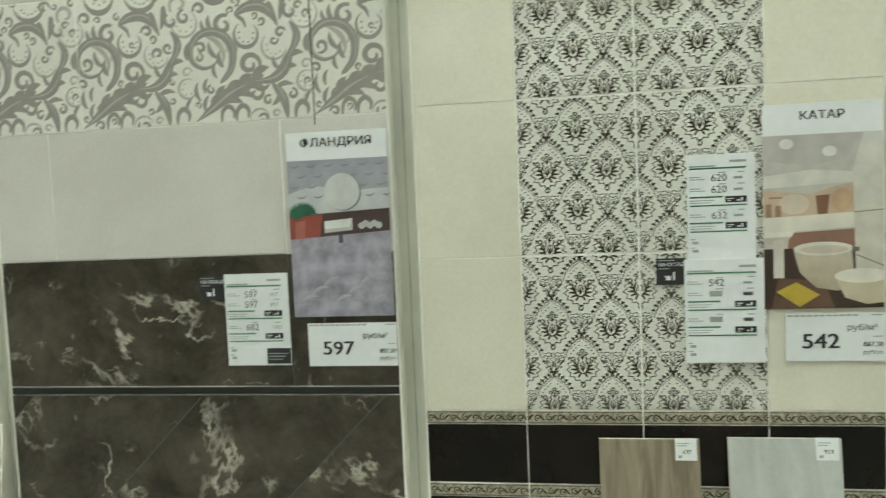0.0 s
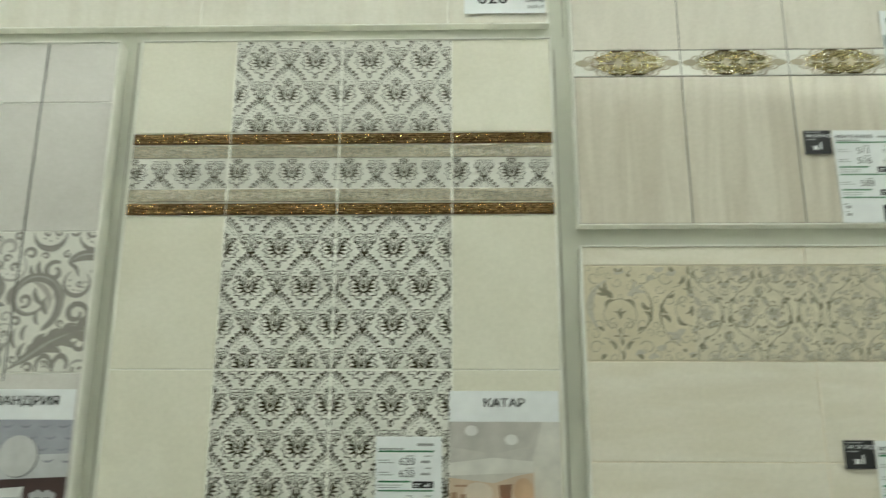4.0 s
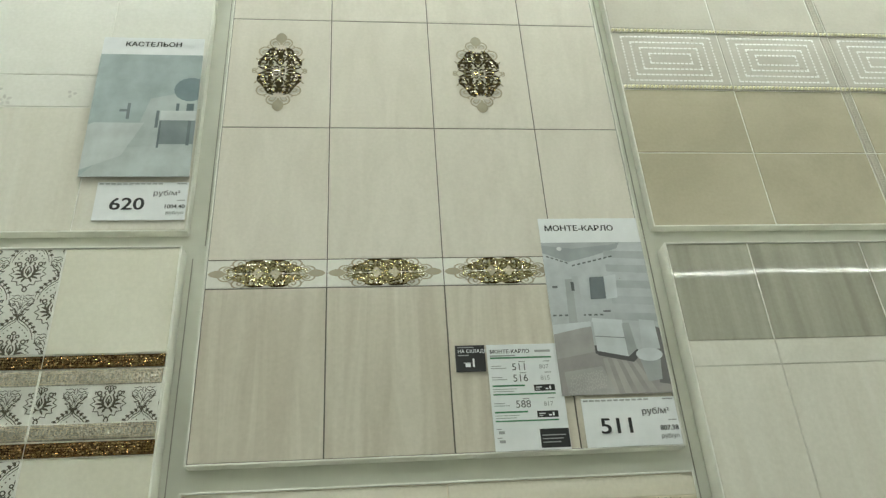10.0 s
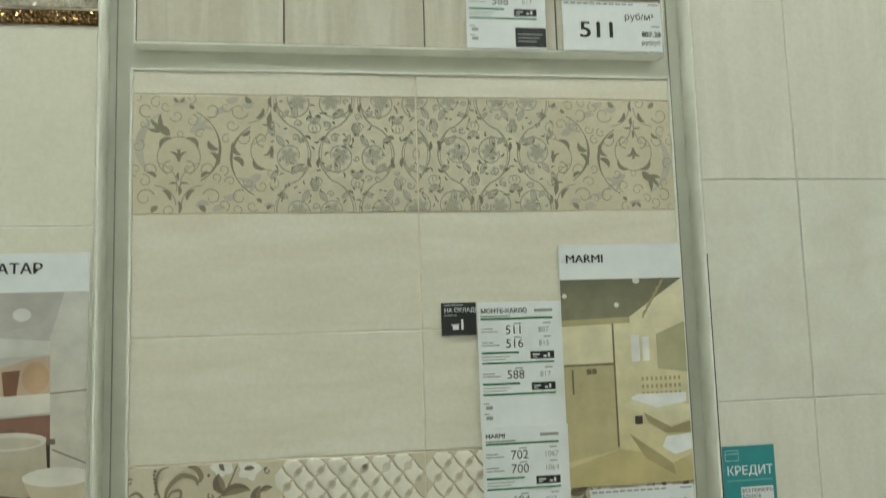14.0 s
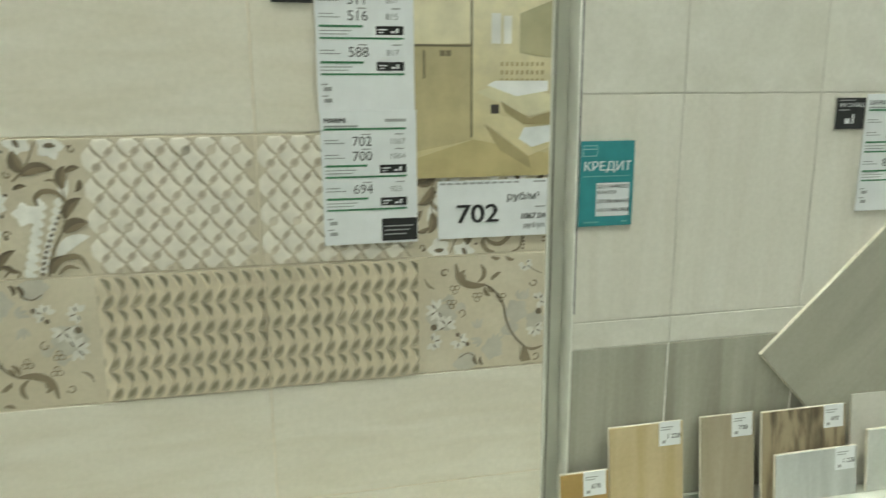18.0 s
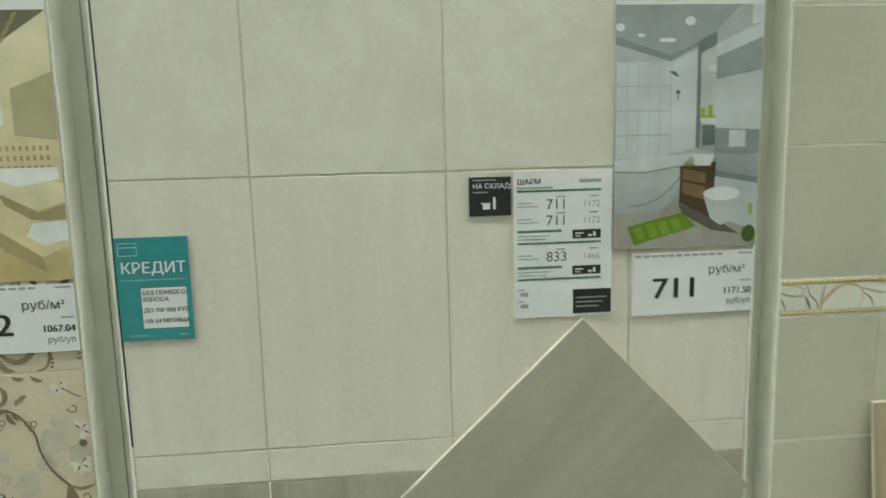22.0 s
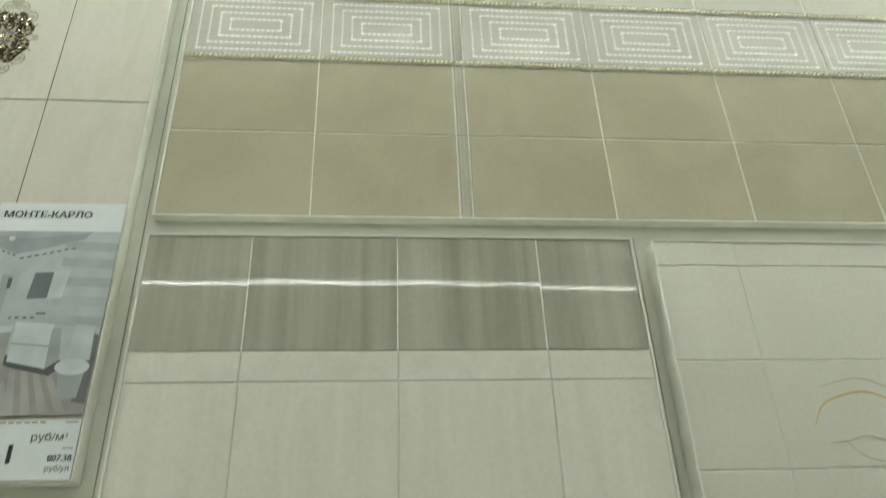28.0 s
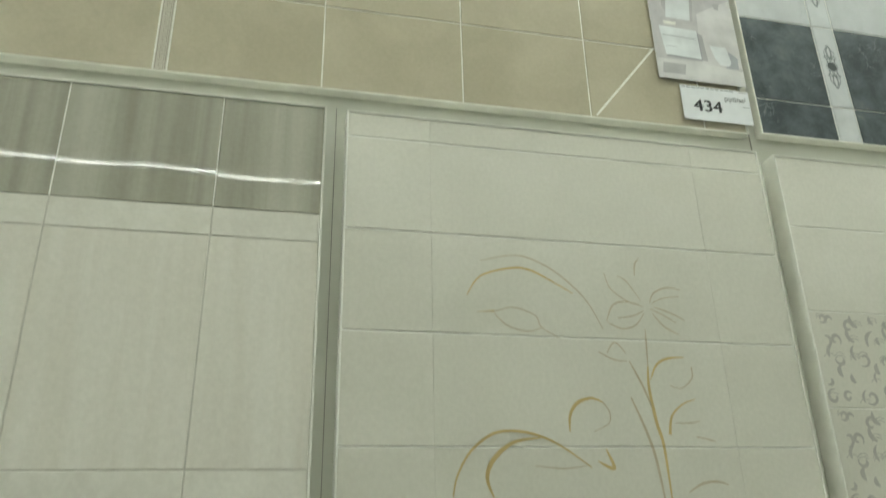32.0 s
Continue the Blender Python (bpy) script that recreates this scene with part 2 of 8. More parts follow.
def tile_mesh(w, h, material, thick=0.008, edge=0.0009):
    """A tile that faces -y, its face in y = 0, with a small worn chamfer round the face."""
    key = (round(w, 4), round(h, 4), material, thick, edge)
    if key not in TILES:
        a, b, e = w / 2, h / 2, edge
        v = [(-a, thick, -b), (a, thick, -b), (a, thick, b), (-a, thick, b),
             (-a, e, -b), (a, e, -b), (a, e, b), (-a, e, b),
             (-a + e, 0, -b + e), (a - e, 0, -b + e), (a - e, 0, b - e), (-a + e, 0, b - e)]
        f = [(3, 2, 1, 0), (8, 9, 10, 11)]
        for i in range(4):
            j = (i + 1) % 4
            f += [(i, j, 4 + j, 4 + i), (4 + i, 4 + j, 8 + j, 8 + i)]
        me = bpy.data.meshes.new("tile")
        me.from_pydata(v, [], f)
        me.materials.append(MATS[material])
        TILES[key] = me
    return TILES[key]


def tile(parent, x0, x1, z0, z1, material, name="tile", gap=0.0025, y=0.0, label="", thick=0.008, edge=0.0009):
    """One tile that fills a field of the board, in world x and z, less half a joint on every side."""
    o = SPOT[parent]
    me = tile_mesh(x1 - x0 - gap, z1 - z0 - gap, material, thick, edge)
    ob = part(name, me, material, parent, label, ((x0 + x1) / 2 - o.x, y, (z0 + z1) / 2 - o.z))
    SPOT[ob] = Vector(((x0 + x1) / 2, o.y + y, (z0 + z1) / 2))
    return ob


def board(name, x0, x1, z0, z1, y, grout, label, depth=0.045):
    """A display board: panel behind the tiles and four edge strips round it; its tiles follow."""
    back = 0.046
    b = thing(name, (x0, y, z0), label, "tile display", "tile display boards")
    w, h, d = x1 - x0, z1 - z0, back - y
    part("panel", solid(0.004, w - 0.004, 0.0013, d, 0.004, h - 0.004), grout, b, "grouted panel")
    for s, (ax, bx, az, bz) in enumerate(((0, 0.004, 0, h), (w - 0.004, w, 0, h), (0.004, w - 0.004, 0, 0.004), (0.004, w - 0.004, h - 0.004, h))):
        part("edge_strip", solid(ax, bx, -0.002, d, az, bz, 0.0008), "edge_white", b, "white edge profile")
    return b


def fields(parent, xs, zs, material, gap=0.0025, skip=(), **more):
    """A grid of tiles between the lines xs and zs."""
    made = []
    for i in range(len(xs) - 1):
        for j in range(len(zs) - 1):
            if (i, j) not in skip:
                made.append(tile(parent, xs[i], xs[i + 1], zs[j], zs[j + 1], material, gap=gap, **more))
    return made


# ---- flat ornament: ribbons, leaves, spirals and dots laid a hair's breadth over a glaze ----
def ribbon(points, width):
    """Quads along a line of (x, z); width is a number or a function of 0..1."""
    quads, last = [], None
    n = len(points)
    for i, (x, z) in enumerate(points):
        a, b = points[max(0, i - 1)], points[min(n - 1, i + 1)]
        dx, dz = b[0] - a[0], b[1] - a[1]
        length = math.hypot(dx, dz) or 1.0
        w = (width(i / (n - 1)) if callable(width) else width) / 2
        side = ((x - dz / length * w, z + dx / length * w), (x + dz / length * w, z - dx / length * w))
        if last:
            quads.append((last[0], last[1], side[1], side[0]))
        last = side
    return quads


def spiral(cx, cz, r0, r1, start, turns, n=22):
    pts = []
    for i in range(n + 1):
        u = i / n
        r, a = r0 + (r1 - r0) * u, radians(start) + turns * 2 * math.pi * u
        pts.append((cx + r * math.cos(a), cz + r * math.sin(a)))
    return pts


def curve(p0, p1, bend, n=9):
    """A bowed line from p0 to p1; bend is the bow as a share of its length."""
    pts = []
    dx, dz = p1[0] - p0[0], p1[1] - p0[1]
    for i in range(n + 1):
        u = i / n
        k = 4 * u * (1 - u) * bend
        pts.append((p0[0] + dx * u - dz * k, p0[1] + dz * u + dx * k))
    return pts


def leaf(p0, p1, width, bend=0.15, n=8):
    return ribbon(curve(p0, p1, bend, n), lambda u: width * math.sin(math.pi * min(1, 0.08 + 0.92 * u)) ** 0.8 + width * 0.04)


def taper(w0, w1):
    return lambda u: w0 + (w1 - w0) * u


def dot(x, z, r, n=8):
    pts = [(x + r * math.cos(2 * math.pi * i / n), z + r * math.sin(2 * math.pi * i / n)) for i in range(n)]
    return [(pts[0], pts[i], pts[i + 1]) for i in range(1, n - 1)]


def petals(cx, cz, r, count, width, start=0.0, inner=0.25):
    out = []
    for i in range(count):
        a = radians(start) + 2 * math.pi * i / count
        out += leaf((cx + r * inner * math.cos(a), cz + r * inner * math.sin(a)), (cx + r * math.cos(a), cz + r * math.sin(a)), width, 0.0, 5)
    return out


def mirrored(polys, axis=0.0):
    return [tuple((2 * axis - x, z) for x, z in p)[::-1] for p in polys]


def moved(polys, dx=0.0, dz=0.0, s=1.0, turn=0.0):
    c, d = math.cos(radians(turn)) * s, math.sin(radians(turn)) * s
    return [tuple((dx + c * x - d * z, dz + d * x + c * z) for x, z in p) for p in polys]


def printed(polys, material, box=None, lift=0.0003, spread=0.000004, lean=0.0):
    """A mesh of flat ornament that faces -y, cut off at the box (x0, x1, z0, z1)."""
    v, f = [], []
    rng = random.Random(len(polys))
    for k, p in enumerate(polys):
        if box:
            xs, zs = [q[0] for q in p], [q[1] for q in p]
            if max(xs) <= box[0] or min(xs) >= box[1] or max(zs) <= box[2] or min(zs) >= box[3]:
                continue
            p = [(min(max(x, box[0]), box[1]), min(max(z, box[2]), box[3])) for x, z in p]
        area = sum(p[i - 1][0] * p[i][1] - p[i][0] * p[i - 1][1] for i in range(len(p)))
        if abs(area) < 1e-9:
            continue
        if area < 0:
            p = p[::-1]
        y = -lift - spread * (k % 101)
        f.append(tuple(range(len(v), len(v) + len(p))))
        tx, tz = rng.uniform(-lean, lean), rng.uniform(-lean, lean)
        v += [(x, y + (x - p[0][0]) * tx + (z - p[0][1]) * tz, z) for x, z in p]
    me = bpy.data.meshes.new("ornament")
    me.from_pydata(v, [], f)
    me.materials.append(MATS[material])
    return me


def facets(w, h, pitch, lean, material, seed):
    """Small stamped facets, each leaning its own way, over a field of w x h round the origin."""
    rng = random.Random(seed)
    v, f = [], []
    nx, nz = max(1, int(w / pitch)), max(1, int(h / pitch))
    px, pz = w / nx, h / nz
    for i in range(nx):
        for j in range(nz):
            x, z = -w / 2 + (i + 0.5) * px + rng.uniform(-0.25, 0.25) * px, -h / 2 + (j + 0.5) * pz + rng.uniform(-0.2, 0.2) * pz
            a, r, tx, tz = rng.uniform(0, math.pi), pitch * rng.uniform(0.38, 0.62), rng.uniform(-lean, lean), rng.uniform(-lean, lean)
            n = len(v)
            for k in range(4):
                q, g = r * math.cos(a + k * math.pi / 2), r * math.sin(a + k * math.pi / 2) * 0.8
                v.append((min(max(x + q, -w / 2), w / 2), -0.0011 + q * tx + g * tz, min(max(z + g, -h / 2), h / 2)))
            f.append((n, n + 1, n + 2, n + 3))
    me = bpy.data.meshes.new("relief")
    me.from_pydata(v, [], f)
    me.materials.append(MATS[material])
    return me


def rect(x0, x1, z0, z1):
    return [((x0, z0), (x1, z0), (x1, z1), (x0, z1))]


LETTERS = {}


def text_mesh(words, size, material, align="LEFT", bold=0.0, wide=1.0):
    key = (words, size, material, align, bold, wide)
    if key not in LETTERS:
        cu = bpy.data.curves.new("text", "FONT")
        cu.body, cu.size, cu.align_x, cu.resolution_u = words, size, align, 3
        ob = bpy.data.objects.new("text", cu)
        me = bpy.data.meshes.new_from_object(ob)
        bpy.data.objects.remove(ob)
        if bold:
            bm = bmesh.new()
            bm.from_mesh(me)
            first = bm.verts[:] + bm.edges[:] + bm.faces[:]
            for dx, dy, dz in ((bold, 0, 0.00006), (-bold, 0, 0.00012), (0, bold * 0.5, 0.00018)):
                twin = bmesh.ops.duplicate(bm, geom=first)["geom"]
                bmesh.ops.translate(bm, verts=[v for v in twin if isinstance(v, bmesh.types.BMVert)], vec=(dx, dy, dz))
            bm.to_mesh(me)
            bm.free()
        me.transform(Matrix.Rotation(radians(90), 4, "X") @ Matrix.Diagonal((wide, 1, 1, 1)))
        me.materials.clear()
        me.materials.append(MATS[material])
        LETTERS[key] = me
    return LETTERS[key]


def lettering(parent, words, x, z, size, material="print_black", align="LEFT", y=-0.0012, bold=0.0, name="lettering", wide=1.0):
    return part(name, text_mesh(words, size, material, align, bold, wide), material, parent, "", (x, y, z))


def bars(parent, rows, material, name="small_print", y=-0.0012):
    """Unreadable print as plain bars (x0, x1, z0, z1)."""
    polys = []
    for r in rows:
        polys += rect(*r)
    return part(name, printed(polys, material, lift=0.0, spread=0.0), material, parent, "", (0, y, 0), "stuff")


def bar_parts(parent, rows, material, name, y=-0.0012):
    """Printed rules and fields, each one a part."""
    for r in rows:
        part(name, printed(rect(*r), material, lift=0.0), material, parent, "", (0, y, 0))

# ---- the hall ----
def hall():
    """Floor, walls and roof of the store, the lamp rows and the steel of the roof."""
    flat("floor_paint", (0.28, 0.28, 0.26), 0.35, scale=3.0)
    flat("hall_wall_paint", (0.50, 0.52, 0.48), 0.7, scale=1.0)
    flat("deck_paint", (0.70, 0.73, 0.66), 0.6, scale=2.0)
    flat("steel_paint", (0.84, 0.86, 0.80), 0.5, scale=4.0)
    flat("pipe_paint", (0.10, 0.10, 0.09), 0.5)
    x0, x1, y0, y1, top = -14.0, 18.0, -13.0, 13.0, 6.6

    def slab(name, bm, material, label):
        me = bpy.data.meshes.new(name)
        bm.to_mesh(me)
        bm.free()
        me.materials.append(MATS[material])
        return tagged(new(name, me), label, "structure", kind="structure")

    slab("floor", solid(x0, x1, y0, y1, -0.2, 0.0), "floor_paint", "grey smooth store floor")
    slab("wall_north", solid(x0, x1, y1, y1 + 0.3, 0, top), "hall_wall_paint", "pale painted hall wall")
    slab("wall_south", solid(x0, x1, y0 - 0.3, y0, 0, top), "hall_wall_paint", "pale painted hall wall")
    slab("wall_west", solid(x0 - 0.3, x0, y0, y1, 0, top), "hall_wall_paint", "pale painted hall wall")
    slab("wall_east", solid(x1, x1 + 0.3, y0, y1, 0, top), "hall_wall_paint", "pale painted hall wall")
    bm = bmesh.new()
    n, pitch = int((x1 - x0) / 0.3), 0.3
    for i in range(n):
        a = x0 + i * pitch
        prof = ((a, top), (a + 0.06, top + 0.07), (a + 0.15, top + 0.07), (a + 0.21, top), (a + 0.3, top))
        for (xa, za), (xb, zb) in zip(prof, prof[1:]):
            bm.faces.new([bm.verts.new(c) for c in ((xa, y0, za), (xb, y0, zb), (xb, y1, zb), (xa, y1, za))])
    bmesh.ops.remove_doubles(bm, verts=bm.verts[:], dist=0.0005)
    slab("ceiling", bm, "deck_paint", "ribbed grey-green steel roof deck")

    lamp_m, nt, bsdf = base_material("lamp_diffuser", (0.9, 0.9, 0.85), 0.5)
    bsdf.inputs["Emission Color"].default_value = (*LAMP_COLOR, 1)
    bsdf.inputs["Emission Strength"].default_value = LAMP_POWER
    flat("lamp_body", (0.7, 0.7, 0.68), 0.4)
    for row, lamp_z, half in LAMP_ROWS:
        for k in range(10):
            a = -13.0 + k * 3.0
            lamp = thing("linear_lamp", (a, row, lamp_z), "long white linear lamp, one of the hall's real and added rows", "lamp", "lamp rows")
            part("housing", solid(0, 2.97, -0.05, 0.05, 0.012, 0.075, 0.01), "lamp_body", lamp)
            part("diffuser", solid(0.01, 2.96, -half, half, -0.006, 0.0115, 0.003), "lamp_diffuser", lamp, "glowing diffuser")
            for h in (0.4, 2.5):
                part("hanger", solid(h, h + 0.012, -0.006, 0.006, 0.0755, top - lamp_z), "pipe_paint", lamp)

    def bar(parent, name, a, b, w, material="steel_paint"):
        d = Vector(b) - Vector(a)
        bm = bmesh.new()
        bmesh.ops.create_cube(bm, size=1, matrix=Matrix.Diagonal((w, w, d.length, 1)))
        bmesh.ops.bevel(bm, geom=bm.edges[:], offset=w * 0.12, segments=1, affect="EDGES")
        bm.transform(Matrix.Translation((Vector(a) + Vector(b)) / 2) @ d.to_track_quat("Z", "Y").to_matrix().to_4x4())
        part(name, bm, material, parent)

    for i in range(5):
        yy = 1.6 + i * 2.4
        t = thing("roof_truss", (0, yy, 5.5), "pale painted steel roof truss with slanting braces", "truss", "roof trusses")
        bar(t, "bottom_chord", (-13.5, 0, 0), (17.5, 0, 0), 0.12)
        bar(t, "top_chord", (-13.5, 0, 0.95), (17.5, 0, 0.95), 0.12)
        for k in range(20):
            a = -13.4 + k * 1.5
            bar(t, "brace", (a, 0, 0.06), (a + 0.75, 0, 0.89), 0.075)
            bar(t, "brace", (a + 0.75, 0, 0.89), (a + 1.5, 0, 0.06), 0.075)
    for i in range(9):
        xx = -4.0 + i * 1.9
        p = thing("roof_purlin", (xx, 0, 6.5), "pale steel purlin under the roof deck", "beam", "roof purlins")
        bar(p, "beam", (0, 0.5, 0), (0, 12.9, 0), 0.14)
    for yy, zz in ((2.3, 5.2), (4.9, 5.9)):
        p = thing("sprinkler_pipe", (0, yy, zz), "thin dark sprinkler pipe under the roof", "pipe", "ceiling pipes")
        bar(p, "pipe", (-13, 0, 0), (17, 0, 0), 0.045, "pipe_paint")
        for k in range(9):
            bar(p, "clamp", (-10 + k * 3, 0, 0.0), (-10 + k * 3, 0, 6.62 - zz), 0.02, "pipe_paint")


hall()


# ---- the display wall ----
def display_wall():
    bm = solid(-3.4, 4.6, 0.0465, 0.12, 0.0, 3.43)
    me = bpy.data.meshes.new("wall_display")
    bm.to_mesh(me)
    bm.free()
    me.materials.append(MATS["panel_paint"])
    tagged(new("wall_display", me), "pale grey-green painted backing wall of the tile displays", "structure", kind="structure")
    bm = solid(-3.4, 4.6, -0.26, 0.046, 0.0, 0.42, 0.004)
    me = bpy.data.meshes.new("plinth")
    bm.to_mesh(me)
    bm.free()
    me.materials.append(MATS["panel_paint"])
    tagged(new("plinth", me), "low grey-green ledge along the foot of the displays", "structure", kind="structure")
    bm = solid(-3.4, 4.6, 0.03, 0.13, 3.431, 3.445, 0.002)
    me = bpy.data.meshes.new("trim")
    bm.to_mesh(me)
    bm.free()
    me.materials.append(MATS["grout_grey"])
    tagged(new("trim", me), "thin grey capping rail on the display wall", "structure", kind="structure")


display_wall()


def panel_seams():
    """Thin dark seams between the sheets of the backing wall."""
    for x, z0, z1 in ((-0.013, 2.395, 3.42), (-0.037, 0.43, 2.36), (1.018, 0.43, 3.42), (2.036, 0.43, 2.39), (3.040, 0.43, 3.42), (-1.082, 0.43, 2.39)):
        bm = solid(x - 0.0008, x + 0.0008, 0.0440, 0.0464, z0, z1)
        me = bpy.data.meshes.new("seam")
        bm.to_mesh(me)
        bm.free()
        me.materials.append(MATS["grout_grey"])
        tagged(new("trim_seam", me), "thin seam strip on the backing wall", "structure", kind="structure")


panel_seams()

# ---- ornaments of the decor tiles ----
PRINTS = {}


def ornament(parent, key, material, polys, box=None, at=(0, 0, 0), name="ornament", lift=0.0003, lean=0.0):
    """Lays a flat print on a tile; alike prints share one mesh. polys is a function that draws the shapes."""
    key = (key, material)
    if key not in PRINTS:
        PRINTS[key] = printed(polys(), material, box, lift, lean=lean)
    return part(name, PRINTS[key], material, parent, "", at, "stuff")


def outline_leaf(p0, p1, bend, w):
    return ribbon(curve(p0, p1, bend, 6), w) + ribbon(curve(p0, p1, -bend, 6), w)


def both(polys):
    return polys + mirrored(polys)


def wavy(points, w):
    """A smooth ribbon through points given in millimetres."""
    p = [points[0], *points, points[-1]]
    out = []
    for i in range(1, len(p) - 2):
        for k in range(4):
            u = k / 4
            out.append(tuple(0.0005 * (2 * p[i][d] + (p[i + 1][d] - p[i - 1][d]) * u + (2 * p[i - 1][d] - 5 * p[i][d] + 4 * p[i + 1][d] - p[i + 2][d]) * u * u
                                       + (3 * p[i][d] - p[i - 1][d] - 3 * p[i + 1][d] + p[i + 2][d]) * u ** 3) for d in (0, 1)))
    out.append((points[-1][0] * 0.001, points[-1][1] * 0.001))
    return ribbon(out, (lambda u: w(u) * 0.001) if callable(w) else w * 0.001)


def swelling(a, b):
    return lambda u: a + (b - a) * math.sin(math.pi * u)


def jagged(points, w):
    """A ribbon with sharp turns through points given in millimetres."""
    return ribbon([(x * 0.001, z * 0.001) for x, z in points], w * 0.001)


def damask_flower(s=1.0):
    """A lotus in dark strokes: pointed outer petals, a cup with a bud, ringed side buds and a crown of three."""
    half = jagged([(13, 12), (23, 15), (33, 10), (27, 2)], 2.1) + jagged([(27, 2), (36, -4), (26, -11)], 2.3) + jagged([(26, -11), (29, -20), (18, -21)], 2.3)
    half += jagged([(18, -21), (16, -30), (7, -28)], 2.3) + jagged([(7, -28), (4, -34), (0, -32)], 2.2)
    for p0, p1, w in (((8, -2), (25, 7), 4.4), ((8, -6), (27, -4), 4.8), ((6, -10), (21, -15), 4.8), ((3, -12), (10, -24), 4.4)):
        half += leaf((p0[0] * 0.001, p0[1] * 0.001), (p1[0] * 0.001, p1[1] * 0.001), w * 0.001, 0.08, 5)
    half += wavy([(0, -14), (9, -8), (12, 4), (8, 16)], swelling(2.0, 5.4)) + wavy([(0, -6), (5, 1), (4, 9), (0, 16)], swelling(1.4, 2.8))
    half += wavy([(13, 2), (17, 9), (15, 17)], swelling(1.6, 3.4)) + wavy([(6, 16), (10, 21), (7, 26)], swelling(1.6, 3.0))
    half += ribbon(spiral(0.0205, 0.0210, 0.0042, 0.0042, 0, 1.0, 12), 0.0027) + wavy([(24, 23), (29, 24), (28, 18)], swelling(1.4, 3.0))
    half += ribbon(spiral(0.0078, 0.0330, 0.0032, 0.0032, 0, 1.0, 10), 0.0025) + wavy([(1, 22), (4, 27), (6, 30)], 2.0)
    out = both(half) + ribbon(spiral(0, 0.0400, 0.0036, 0.0036, 0, 1.0, 10), 0.0026) + leaf((0, 0.018), (0, 0.037), 0.0034, 0.0, 4)
    out += leaf((0, -0.009), (0, 0.009), 0.0050, 0.0, 5) + outline_leaf((0, -0.034), (0, -0.046), 0.34, 0.0027)
    return moved(out, 0, 0, s)


def damask_crossing(s=1.0):
    """Where two leafy bands meet back to back: notched legs that arch downwards with berries, and a vase of curled leaves above."""
    half = wavy([(14, 17), (6, 9), (2.5, 0), (5, -8), (15, -15), (26, -26), (34, -40), (37, -52)], lambda u: 1.2 + 1.0 * math.sin(math.pi * min(1, 0.12 + 0.86 * u)))
    half += wavy([(18, 13), (11, 5), (10, -3), (20, -12), (31, -22), (39, -36), (42, -47)], swelling(0.8, 1.5))
    half += wavy([(6, 15), (1.5, 4), (2, -10), (9, -17), (18, -24), (25, -33)], swelling(0.8, 1.3))
    for x, z, a, l in ((5, -1, 50, 8), (10, -9, 48, 9), (17, -14, 40, 9), (24, -21, 30, 9), (30, -28, 18, 9), (35, -37, 4, 8), (6, 7, 40, 7)):
        half += moved(leaf((0, 0), (l * 0.00105, 0), 0.0054, 0.22, 5), x * 0.001, z * 0.001, 1, a)
    for x, z in ((8, -25), (14, -31), (20, -37), (25, -44), (30, -52)):
        half += dot(x * 0.001, z * 0.001, 0.0016, 7)
    half += wavy([(5, 9), (14, 18), (25, 25), (29, 35)], lambda u: 2.3 - 0.8 * u) + wavy([(1, 38), (9, 46), (17, 42), (26, 46), (34, 38), (30, 32)], swelling(1.2, 2.3))
    half += wavy([(2, 12), (8, 23), (19, 32)], swelling(1.0, 1.8)) + wavy([(1, 16), (5, 29), (12, 38)], swelling(1.2, 2.2)) + wavy([(0.5, 18), (1.4, 28), (4, 36)], 1.3)
    half += ribbon(spiral(0.0205, 0.0300, 0.0046, 0.0014, 200, 1.1, 10), 0.0024) + wavy([(7, 40), (15, 37), (24, 39)], swelling(0.9, 1.6))
    half += wavy([(8, 17), (20, 21), (33, 31), (36, 44)], swelling(1.0, 1.9)) + wavy([(3, 46), (12, 53), (24, 51), (32, 53)], swelling(1.0, 1.9)) + wavy([(12, 27), (22, 38), (30, 41)], swelling(0.9, 1.5)) + wavy([(3, 40), (4, 48), (2, 54)], swelling(0.9, 1.7))
    half += leaf((0.026, 0.026), (0.037, 0.030), 0.0040, 0.2, 5) + leaf((0.014, 0.017), (0.026, 0.018), 0.0036, -0.2, 5)
    # the vase narrows towards its mouth
    half = [tuple((x * (1 - 0.30 * min(1, max(0, z / 0.02))), z * (0.88 if z > 0 else 1)) for x, z in p) for p in half]
    return moved(both(half) + leaf((0, -0.010), (0, 0.006), 0.0036, 0.0, 5), 0, 0, s)


def damask(t, key, box, flowers, crossings, s):
    """Dark lustrous strokes on white: lotus flowers in an ogee net of leafy bands."""
    ornament(t, ("damask_net", key), "damask_ink", lambda: [p for x, z in crossings for p in moved(damask_crossing(s), x, z)], box, lift=0.0003)
    ornament(t, ("damask_flower", key), "damask_ink", lambda: [p for x, z in flowers for p in moved([tuple((a * 1.06, b) for a, b in q) for q in damask_flower(s * 0.97)], x, z)], box, lift=0.0008)


def katar_damask(t, w, h):
    step = 0.349 / 2
    flowers = [(x, -h / 2 + 0.098 + k * step) for k in range(-1, 4) for x in (-w / 2, 0, w / 2)] + [(x, -h / 2 + 0.010 + k * step) for k in range(-1, 4) for x in (-w / 4, w / 4)]
    damask(t, (round(w, 3), round(h, 3)), (-w / 2 + 0.0028, w / 2 - 0.0028, -h / 2 + 0.0028, h / 2 - 0.0028), flowers, [(x, z - 0.098) for x, z in flowers], 1.0)


